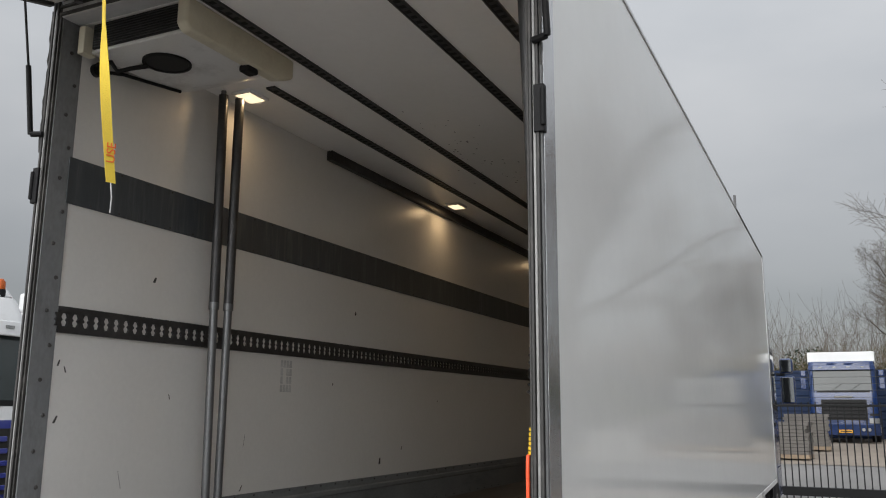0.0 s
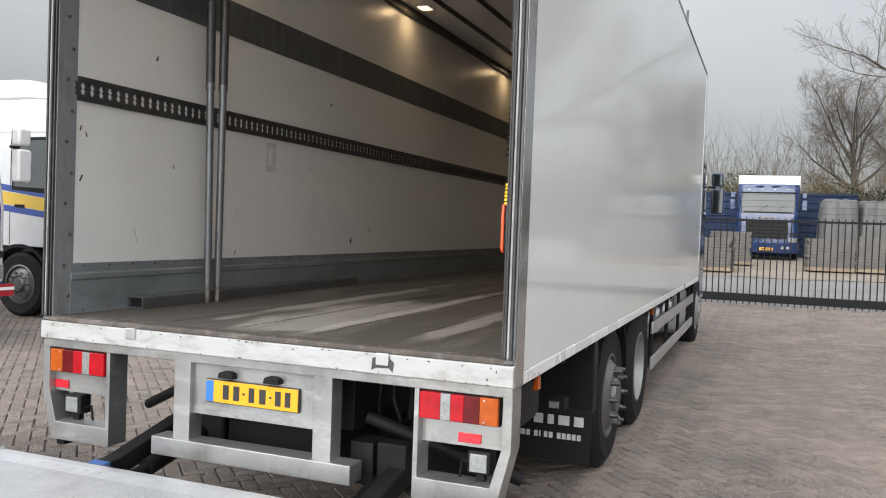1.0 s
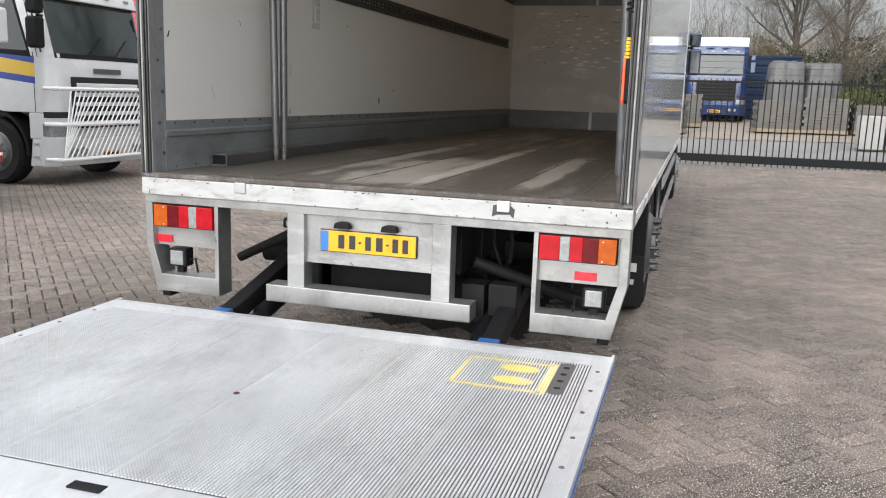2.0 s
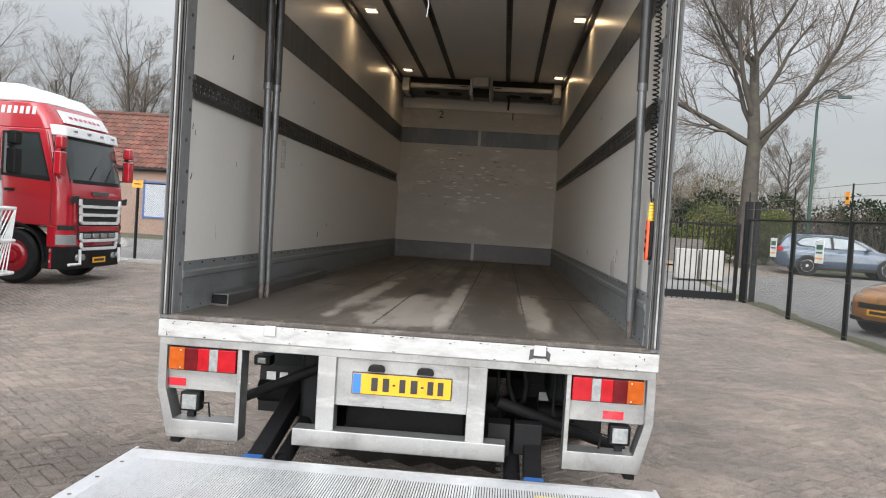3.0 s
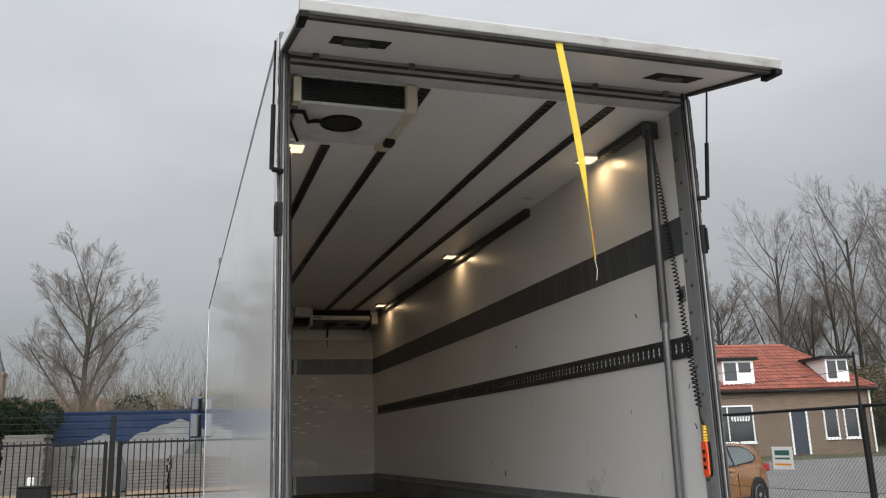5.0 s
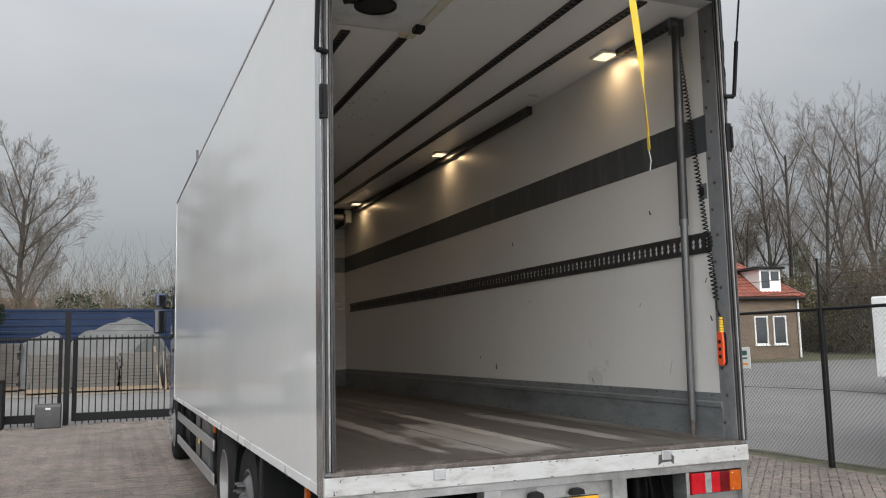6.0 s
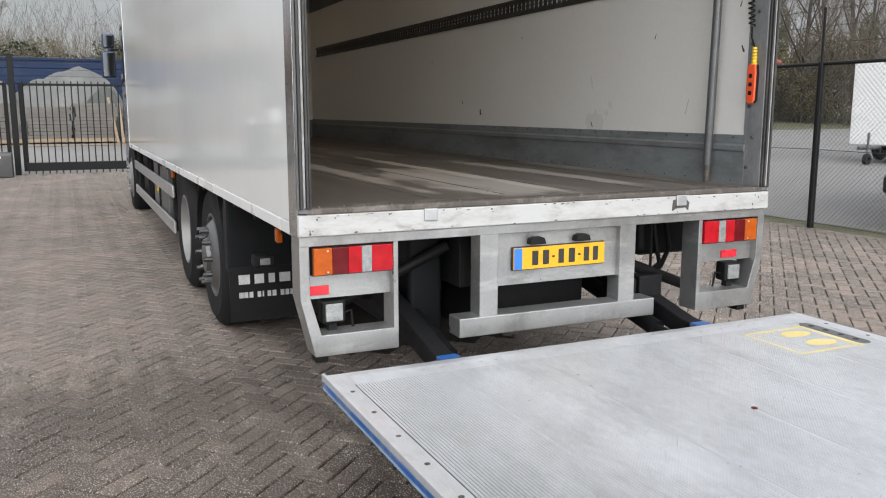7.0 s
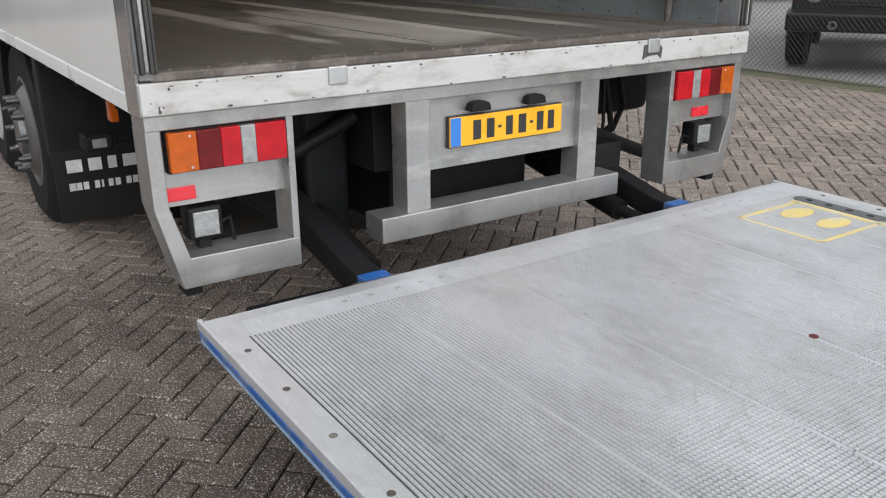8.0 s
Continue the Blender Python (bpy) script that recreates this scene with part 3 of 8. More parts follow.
# walls of the box, with a lower trim and a corner profile at the front
for sx in (-1, 1):
    a, b = sorted((sx * W, sx * (W - 0.02)))
    part("side_wall", box(B(), a, b, 0.10, L, Z0 + 0.05, Z1), "grp", truck, "glossy white outer wall panel", bevel=0.006)
    a, b = sorted((sx * (W - 0.021), sx * IW))
    part("inner_lining", box(B(), a, b, 0.10, IL + 0.1, FZ - 0.02, CZ + 0.04), "inner", truck, "off-white scuffed inner lining")
    a, b = sorted((sx * (W + 0.006), sx * (W - 0.06)))
    part("lower_trim", box(B(), a, b, 0.10, L, Z0 - 0.005, Z0 + 0.05), "white", truck, "white lower edge trim", bevel=0.004)
    a, b = sorted((sx * (W + 0.007), sx * (W - 0.05)))
    part("roof_trim", box(B(), a, b, 0.10, 6.5, Z1 - 0.012, Z1 + 0.012), "alu", truck, "aluminium roof edge trim", bevel=0.004)
    part("roof_trim", box(B(), a, b, 6.52, L, Z1 - 0.012, Z1 + 0.012), "rail", truck, "dark roof edge trim", bevel=0.004)
    part("corner_profile", box(B(), *sorted((sx * (W + 0.008), sx * (W - 0.05))), L - 0.06, L + 0.008, Z0, Z1), "alu", truck, "aluminium corner profile", bevel=0.008)
    part("roof_stub", box(B(), *sorted((sx * (W + 0.006), sx * (W - 0.02))), 6.5, 6.52, Z1 + 0.008, Z1 + 0.15), "rail", truck, "short dark stub on the roof edge", smooth=0)
part("front_wall", box(B(), -W + 0.03, W - 0.03, L - 0.05, L, Z0, Z1), "grp", truck)
part("bulkhead", box(B(), -IW, IW, IL, IL + 0.06, FZ - 0.02, CZ + 0.03), "back_panel", truck, "worn scuffed bulkhead panel, darkened for the dim far end")
part("roof", box(B(), -W + 0.022, W - 0.022, 0.10, L - 0.05, CZ + 0.04, Z1), "grp", truck)
part("ceiling_panel", box(B(), -IW - 0.01, IW + 0.01, 0.10, IL, CZ, CZ + 0.04), "ceil", truck, "off-white ceiling lining")
part("load_floor", box(B(), -IW - 0.01, IW + 0.01, 0.05, IL, Z0 + 0.03, FZ), "floor", truck, "worn grey-brown load floor")

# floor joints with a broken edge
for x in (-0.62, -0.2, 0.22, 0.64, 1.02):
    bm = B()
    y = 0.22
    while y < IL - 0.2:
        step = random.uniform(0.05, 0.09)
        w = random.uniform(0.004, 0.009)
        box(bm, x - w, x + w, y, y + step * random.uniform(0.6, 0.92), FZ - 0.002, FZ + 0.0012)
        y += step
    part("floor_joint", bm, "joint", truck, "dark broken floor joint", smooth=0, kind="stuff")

# rails, bands and kick plates along the inner walls
def slotted_rail(bm, x, sx, y0, y1, zc):
    h, t = 0.065, 0.012
    a, b = sorted((sx * x, sx * (x - t)))
    box(bm, a, b, y0, y1, zc + 0.032, zc + h)
    box(bm, a, b, y0, y1, zc - h, zc - 0.032)
    pitch = 0.066
    n = int((y1 - y0) / pitch)
    for i in range(n + 1):
        y = y0 + i * pitch
        prism(bm, [(y - 0.022, zc - 0.033), (y + 0.022, zc - 0.033), (y + 0.012, zc - 0.012), (y + 0.022, zc), (y + 0.012, zc + 0.012), (y + 0.022, zc + 0.033), (y - 0.022, zc + 0.033), (y - 0.012, zc + 0.012), (y - 0.022, zc), (y - 0.012, zc - 0.012)], "x", a, b)


for sx in (-1, 1):
    x0 = 0.06
    part("rub_band", box(B(), *sorted((sx * IW, sx * (IW - 0.006))), 0.11, IL, 2.92, 3.16), "rub", truck, "dark grey streaked metal rub band", bevel=0.002)
    bm = B()
    slotted_rail(bm, IW, sx, 0.13, IL - 0.30, 2.34)
    part("lashing_rail", bm, "rail", truck, "dark perforated lashing rail", smooth=0)
    bm = B()
    box(bm, *sorted((sx * IW, sx * (IW - 0.008))), 0.11, IL, FZ, 1.30)
    prism(bm, [(sx * IW, 1.30), (sx * (IW - 0.008), 1.30), (sx * (IW - 0.016), 1.31), (sx * (IW - 0.016), 1.335), (sx * (IW - 0.006), 1.345), (sx * (IW - 0.006), 1.395), (sx * IW, 1.395)], "y", 0.11, IL)
    part("kick_plate", bm, "kick", truck, "galvanised kick plate along the floor", smooth=20)
    bm = B()
    y = 0.2
    while y < 6.0:
        for z in (1.38, 1.14):
            cyl(bm, (sx * (IW - 0.004), y, z), (sx * (IW - 0.012), y, z), 0.006, 0.004, 6)
        for z in (2.935, 3.145):
            cyl(bm, (sx * (IW - 0.004), y + 0.06, z), (sx * (IW - 0.011), y + 0.06, z), 0.006, 0.004, 6)
        y += 0.19
    part("rivets", bm, "grime", truck, "dark rivet heads", smooth=0, kind="stuff")
    part("corner_rail", box(B(), *sorted((sx * IW, sx * (IW - 0.05))), 2.42, IL - 0.35, CZ - 0.075, CZ), "rail", truck, "black square rail under the ceiling", bevel=0.004)
    bm = B()
    for y, z, w, h, lean in ((0.16, 2.13, 0.012, 0.03, 0.3), (0.20, 2.10, 0.01, 0.03, -0.4), (0.17, 1.86, 0.016, 0.035, 0.5), (0.92, 1.98, 0.008, 0.03, -0.3), (1.6, 1.72, 0.003, 0.08, 0.15), (2.6, 2.1, 0.01, 0.02, 0.2),
                             (3.33, 1.51, 0.03, 0.05, 0.1), (1.59, 1.43, 0.012, 0.035, 0.6), (3.7, 1.6, 0.015, 0.03, 0.3), (0.6, 1.55, 0.003, 0.09, -0.3), (4.4, 2.0, 0.01, 0.02, 0.2), (0.75, 2.62, 0.02, 0.03, 0.4), (2.9, 2.66, 0.02, 0.03, 0.1)):
        xx = sx * (IW - 0.0015)
        quad(bm, (xx, y - w / 2 - lean * h / 2, z - h / 2), (xx, y + w / 2 - lean * h / 2, z - h / 2), (xx, y + w / 3 + lean * h / 2, z + h / 2), (xx, y - w / 3 + lean * h / 2, z + h / 2))
    part("wall_scuffs", bm, "grime", truck, "dark scuffs and scratches on the lining", smooth=0, kind="stuff")
# a grey square patch and worn print on the lining
bm = B()
for k in range(16):
    yy, zz = 1.95 + (k % 4) * 0.033, 2.03 + (k // 4) * 0.055
    if k not in (5, 9):
        quad(bm, (-IW + 0.0015, yy, zz), (-IW + 0.0015, yy + 0.03, zz), (-IW + 0.0015, yy + 0.027, zz + 0.05), (-IW + 0.0015, yy + 0.002, zz + 0.048))
part("glue_residue", bm, "pale_ink", truck, "grey glue residue of a torn label", smooth=0, kind="stuff")
bm = B()
box(bm, -IW, IW, IL - 0.006, IL, 2.92, 3.16)
part("rub_band", bm, "rub", truck, "dark grey streaked metal rub band")
# darker steel than the side kick plates: the far end's dimness in colour
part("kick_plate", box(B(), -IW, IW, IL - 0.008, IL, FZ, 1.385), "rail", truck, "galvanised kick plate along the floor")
for za, zb in ((FZ, 1.39), (2.91, 3.17)):
    part("bulkhead_joint", box(B(), -0.022, 0.022, IL - 0.014, IL - 0.003, za, zb), "pale_joint", truck, "light metal joint strip")

# old scuffs on the bulkhead: pale rubbed spots and rows of short dark scrapes
rng_b = random.Random(31)
for name, n, mt, wide, high in (("rubbed_paint", 46, "hvac_white", 0.075, 0.012), ("scrape_marks", 70, "flange", 0.055, 0.0035), ("dark_chips", 22, "grime", 0.010, 0.011)):
    bm = B()
    for k in range(n):
        if name == "scrape_marks":
            side, row = k % 2, rng_b.randrange(8)
            x, z = rng_b.uniform(-0.72, -0.12) if side else rng_b.uniform(0.10, 0.66), 2.84 - 0.075 * row + rng_b.uniform(-0.012, 0.012)
        else:
            x, z = rng_b.gauss(-0.05, 0.45), min(max(rng_b.gauss(2.38, 0.24), 1.5), 2.86)
        w, h = wide * rng_b.uniform(0.3, 1.3), high * rng_b.uniform(0.5, 1.3)
        ring = [(min(max(x + w * math.cos(2 * math.pi * q / 8) * rng_b.uniform(0.6, 1.1), -1.2), 1.2), IL - 0.0018, z + h * math.sin(2 * math.pi * q / 8) * rng_b.uniform(0.5, 1.2)) for q in range(8)]
        bm.faces.new([bm.verts.new(p) for p in ring])
    part(name, bm, mt, truck, "scuffs on the bulkhead", smooth=0, kind="stuff")

# ceiling lashing rails
for x, y0 in ((-0.84, 1.18), (-0.428, 0.11), (0.392, 0.11), (0.803, 0.11)):
    bm = B()
    box(bm, x - 0.032, x + 0.032, y0, IL - 0.6, CZ - 0.008, CZ)
    for s in (-1, 1):
        box(bm, x + s * 0.026 - 0.005, x + s * 0.026 + 0.005, y0, IL - 0.6, CZ - 0.013, CZ - 0.008)
    rail = part("ceiling_rail", bm, "rail", truck, "dark perforated ceiling rail", smooth=0)
    # black squares paint the shade of the rail's perforations
    bm = B()
    y = y0 + 0.05
    while y < 5.0:
        box(bm, x - 0.015, x + 0.015, y, y + 0.028, CZ - 0.0095, CZ - 0.0082)
        y += 0.06
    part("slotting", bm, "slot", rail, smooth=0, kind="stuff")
part("roof_hatch", box(B(), -0.03, 0.11, 0.13, 0.20, CZ - 0.006, CZ), "ceil", truck, "small cover plate on the ceiling", bevel=0.004)
bm = B()
for i in range(60):
    xx, yy = random.gauss(-0.25, 0.18), random.gauss(3.2, 0.5)
    s = random.uniform(0.004, 0.012)
    quad(bm, (xx, yy, CZ - 0.001), (xx + s, yy, CZ - 0.001), (xx + s, yy + s * 2, CZ - 0.001), (xx, yy + s, CZ - 0.001))
part("ceiling_chips", bm, "grime", truck, "small dark chips in the ceiling", smooth=0, kind="stuff")

# ceiling lamps
LAMPS = [(-1.04, 1.24), (-1.04, 4.37), (-1.04, 7.66), (1.11, 1.03), (1.11, 4.38), (1.11, 7.72)]
for x, y in LAMPS:
    lamp = part("ceiling_lamp", box(B(), x - 0.075, x + 0.075, y - 0.095, y + 0.095, CZ - 0.022, CZ), "white", truck, "small rectangular ceiling lamp, lit warm", bevel=0.006)
    part("diffuser", box(B(), x - 0.055, x + 0.055, y - 0.075, y + 0.075, CZ - 0.027, CZ - 0.021), "lamp_glow", lamp, "glowing warm white diffuser", bevel=0.004)
    ld = bpy.data.lights.new("lamp_light", "AREA")
    ld.shape, ld.size, ld.size_y, ld.energy, ld.color = "RECTANGLE", 0.03, 0.04, 1.5, (1.0, 0.68, 0.36)
    lo = new("lamp_light", ld)
    lo.matrix_world = look((x, y, CZ - 0.032), (x, y, 0))

# rear portal: posts with seals and flanges, header, sill
for sx in (-1, 1):
    s = lambda a, b: sorted((sx * a, sx * b))  # noqa: E731
    post = part("rear_post", box(B(), *s(1.250, 1.294), -0.012, 0.10, FZ - 0.02, Z1 - 0.01), "post", truck, "weathered grey metal rear post", bevel=0.006)
    part("outer_cap", box(B(), *s(1.2935, 1.303), -0.002, 0.125, Z0, Z1 - 0.01), "post_steel", post, "polished stainless corner strip", bevel=0.002)
    part("edge_seal", box(B(), *s(1.2915, 1.3015), -0.017, -0.003, FZ, Z1 - 0.02), "cap", post, "pitted dark edge seal", bevel=0.003)
    part("reveal_plate", box(B(), *s(1.2365, 1.2505), -0.004, 0.128, FZ, CZ), "flange", post, "dull grey bolted reveal plate", bevel=0.003)
    part("white_bead", box(B(), *s(1.266, 1.277), -0.022, -0.010, FZ + 0.005, 3.9), "bead", post, "grey-white worn bead", bevel=0.003)
    for xa in (1.252, 1.279):
        part("seal_strip", box(B(), *s(xa, xa + 0.0115), -0.027, -0.008, FZ, 3.95), "seal", post, "black rubber seal strip", bevel=0.003)
    part("seal_lip", box(B(), *s(1.241, 1.2495), -0.018, -0.004, FZ, 3.93), "seal", post, "black folded seal lip", bevel=0.002)
    bm = B()
    z, row = FZ + 0.1, 0
    while z < 3.8:
        y = 0.062 if row % 2 else 0.096
        cyl(bm, (sx * 1.237, y, z), (sx * 1.230, y, z), 0.011, 0.008, 8)
        z, row = z + 0.165, row + 1
    part("bolts", bm, "grime", post, "dark flange bolts", smooth=0, kind="stuff")
    for z in (2.98,):
        bm = B()
        box(bm, *s(1.272, 1.312), -0.034, 0.0, z - 0.09, z + 0.09)
        cyl(bm, (sx * 1.309, -0.034, z - 0.07), (sx * 1.309, -0.034, z + 0.07), 0.010)
        part("latch_keeper", bm, "dark", post, "black worn latch keeper", bevel=0.004)
    bm = B()
    z = 3.15
    pts = []
    for i in range(26):
        pts.append((sx * (1.298 + random.uniform(-0.0015, 0.0025)), -0.02 + random.uniform(-0.002, 0.002), 3.15 + i * 0.03))
    tube(bm, pts, [random.uniform(0.003, 0.008) for i in range(26)], 6)
    part("torn_seal", bm, "seal", post, "torn black seal")
part("portal_header", box(B(), -1.250, 1.250, -0.012, 0.10, 3.86, Z1 - 0.01), "header", truck, "weathered grey header beam over the rear opening", bevel=0.006)
for z in (3.865, 3.905, 3.945):
    part("header_seal", box(B(), -1.245, 1.245, -0.028, -0.010, z, z + 0.014), "seal", truck, "black rubber header seal", bevel=0.004)

sill = part("rear_sill", box(B(), -W - 0.005, W + 0.005, -0.02, 0.06, 1.003, 1.095), "sill", truck, "white painted steel sill with scuffs and rust", bevel=0.006)
part("sill_edge", box(B(), -W + 0.03, W - 0.03, -0.012, 0.09, 1.094, 1.122), "rust", sill, "rusty dirty top edge", bevel=0.008)
bm = B()
x = -1.2
while x < 1.2:
    cyl(bm, (x, 0.02, 1.120), (x, 0.02, 1.127), 0.010, 0.006, 8)
    x += 0.11
part("sill_rivets", bm, "rust", sill, smooth=0, kind="stuff")
for x, mark in ((-0.70, False), (0.70, True)):
    bm = B()
    box(bm, x - 0.032, x + 0.032, -0.030, -0.018, 1.045, 1.100)
    part("sill_bracket", bm, "alu", sill, "small galvanised catch plate", bevel=0.004)
    if mark:
        bm = B()
        prism(bm, [(x - 0.055, 1.02), (x - 0.05, 1.075), (x + 0.02, 1.09), (x + 0.055, 1.06), (x + 0.05, 1.018), (x + 0.03, 1.035), (x - 0.03, 1.032)], "y", -0.0225, -0.0195)
        part("bare_patch", bm, "grime", sill, "chipped bare dark patch", smooth=0)
for sx in (-1, 1):
    bm = B()
    rng_c = random.Random(5 + sx)
    for k in range(30):
        corner = k < 5
        x = sx * (1.275 - abs(rng_c.gauss(0, 0.05))) if corner else rng_c.uniform(-1.22, 1.22)
        z = rng_c.uniform(1.012, 1.085) if corner else (1.093 - abs(rng_c.gauss(0, 0.008)) if k % 3 else 1.007 + abs(rng_c.gauss(0, 0.006)))
        w, h = rng_c.uniform(0.002, 0.006) * (1 if corner else 1.8), rng_c.uniform(0.002, 0.009) * (1 if corner else 0.45)
        n = 7
        ring = [(x + w * math.cos(2 * math.pi * q / n) * rng_c.uniform(0.5, 1.1), -0.0213, min(max(z + h * math.sin(2 * math.pi * q / n) * rng_c.uniform(0.5, 1.2), 1.004), 1.094)) for q in range(n)]
        bm.faces.new([bm.verts.new(p) for p in ring])
    part("paint_chips", bm, "grime", sill, "chipped paint showing dark metal", smooth=0, kind="stuff")

# ---- rear bumper: welded steel frame with three openings ----
bumper = part("rear_bumper", box(B(), -W, W, -0.002, 0.13, 0.958, 1.002), "steel", truck, "brushed stainless steel rear bumper frame", bevel=0.004)


def lamp_unit(sx):
    """Side pocket with tail lamp, reflector and work lamp."""
    s = lambda a, b: sorted((sx * a, sx * b))  # noqa: E731
    bm = B()
    prism(bm, [(sx * 1.296, 0.962), (sx * 1.296, 0.73), (sx * 1.235, 0.472), (sx * 0.848, 0.472), (sx * 0.848, 0.567), (sx * 1.205, 0.567), (sx * 1.252, 0.735), (sx * 1.252, 0.962)], "y", 0.0, 0.13)
    box(bm, *s(0.848, 0.872), 0.0, 0.13, 0.565, 0.962)
    pocket = part("lamp_pocket", bm, "steel", bumper, bevel=0.003)
    part("back_panel", box(B(), *s(0.87, 1.255), 0.045, 0.052, 0.722, 0.962), "steel", pocket)
    x0, x1 = 0.878, 1.236
    base = part("tail_lamp_base", box(B(), *s(x0 - 0.004, x1 + 0.004), 0.012, 0.046, 0.826, 0.958), "dark", pocket, "black tail lamp housing", bevel=0.008)
    w = (x1 - x0) / 5
    order = ("lens_red", "lens_clear", "lens_red", "lens_deep", "lens_orange")
    for k, mt in enumerate(order):
        wk = (0.27, 0.13, 0.17, 0.20, 0.23)
        a = x0 + (x1 - x0) * sum(wk[:k])
        b = a + (x1 - x0) * wk[k]
        bm = B()
        box(bm, *s(a, b), -0.012, 0.014, 0.834, 0.950)
        part("lens", bm, mt, pocket, {"lens_orange": "orange indicator lens", "lens_clear": "clear reversing lens"}.get(mt, "red tail lamp lens"), bevel=0.003)
    for z in (0.846, 0.938):
        part("lens_screw", cyl(B(), (sx * (x1 - 0.012 - 0.05), -0.0115, z), (sx * (x1 - 0.012 - 0.05), -0.0145, z), 0.004, n=8), "alu", pocket, smooth=0)
    ra, rb = (1.158, 1.25) if sx < 0 else (1.045, 1.15)
    part("reflector", box(B(), *s(ra, rb), 0.036, 0.046, 0.738, 0.780), "reflector", pocket, "small red reflector", bevel=0.003)
    xa = 1.135 if sx < 0 else 1.14
    bm = B()
    box(bm, *s(xa - 0.055, xa + 0.055), 0.045, 0.125, 0.602, 0.706)
    work = part("work_lamp", bm, "rubber", pocket, "square black work lamp with clear lens", bevel=0.012)
    part("work_lens", box(B(), *s(xa - 0.040, xa + 0.040), 0.036, 0.048, 0.614, 0.694), "lens_clear", pocket, "clear ribbed work lamp lens", bevel=0.005)
    tube(bm2 := B(), [(sx * (xa - 0.055), 0.08, 0.64), (sx * (xa - 0.09), 0.085, 0.65), (sx * (xa - 0.1), 0.09, 0.57)], 0.006, 6)
    part("lamp_cable", bm2, "rubber", pocket)
    part("lamp_foot", box(B(), *s(xa - 0.02, xa + 0.02), 0.07, 0.11, 0.565, 0.605), "dark", pocket, bevel=0.004)
    bm = B()
    box(bm, *s(1.17, 1.225), 0.03, 0.11, 0.435, 0.475)
    part("rubber_stop", bm, "rubber", pocket, bevel=0.006)


lamp_unit(-1)
lamp_unit(1)
for sx in (-1, 1):
    part("upright", box(B(), *sorted((sx * 0.345, sx * 0.442)), 0.0, 0.10, 0.570, 0.960), "steel", bumper, bevel=0.004)
part("lower_beam", box(B(), -0.556, 0.556, -0.022, 0.10, 0.485, 0.576), "steel", bumper, bevel=0.005)
panel = part("plate_panel", box(B(), -0.347, 0.347, 0.030, 0.036, 0.704, 0.960), "steel", bumper, bevel=0.001)
part("plate_base", box(B(), -0.262, 0.262, 0.014, 0.030, 0.773, 0.887), "ink", panel, "dark plate holder", bevel=0.003)
plate = part("number_plate", box(B(), -0.258, 0.258, 0.008, 0.0145, 0.777, 0.883), "plate", panel, "yellow number plate with dark bars", bevel=0.002)
part("plate_band", box(B(), -0.256, -0.212, 0.0065, 0.0085, 0.779, 0.881), "plate_blue", panel, "blue plate band", bevel=0.001)
for xa, w, za, zb in ((-0.166, 0.05, 0.795, 0.865), (-0.106, 0.05, 0.795, 0.865), (-0.050, 0.022, 0.826, 0.836), (-0.018, 0.046, 0.795, 0.865), (0.04, 0.052, 0.795, 0.865), (0.098, 0.022, 0.826, 0.836), (0.128, 0.046, 0.795, 0.865), (0.182, 0.044, 0.795, 0.865)):
    part("plate_bar", box(B(), xa + w * 0.16, xa + w * 0.84, 0.0066, 0.0086, za, zb), "ink", panel, smooth=0)
for x in (-0.135, 0.12):
    bm = B()
    prism(bm, [(x - 0.045, 0.898), (x - 0.038, 0.925), (x - 0.02, 0.932), (x + 0.02, 0.932), (x + 0.038, 0.925), (x + 0.045, 0.898)], "y", -0.012, 0.031)
    part("plate_lamp", bm, "rubber", panel, "black number plate lamp", bevel=0.005)

# ---- upper rear door: one flap hinged at the header, swung up ----
def door_pt(d, u):
    """A point d metres out from the hinge and u metres above the flap's underside."""
    c, s = math.cos(radians(DOOR_DROP)), math.sin(radians(DOOR_DROP))
    return (-0.03 - d * c - u * s, 3.935 - d * s + u * c)


DOOR_DROP, DOOR_LEN = 14.0, 0.81
flap = part("rear_flap", prism(B(), [door_pt(0.0, 0.0), door_pt(DOOR_LEN, 0.0), door_pt(DOOR_LEN, 0.06), door_pt(0.0, 0.06)], "x", -W, W), "ceil", truck, "white upper rear flap door, swung open", bevel=0.004)
part("flap_edge", prism(B(), [door_pt(DOOR_LEN - 0.002, -0.004), door_pt(DOOR_LEN + 0.035, 0.004), door_pt(DOOR_LEN + 0.035, 0.055), door_pt(DOOR_LEN - 0.002, 0.068)], "x", -W - 0.01, W + 0.01), "sill", flap, "white painted outer edge", bevel=0.006)
part("flap_seal", prism(B(), [door_pt(DOOR_LEN - 0.035, -0.022), door_pt(DOOR_LEN + 0.004, -0.020), door_pt(DOOR_LEN + 0.006, 0.001), door_pt(DOOR_LEN - 0.035, 0.001)], "x", -W, W), "seal", flap, "worn black seal along the flap", bevel=0.005)
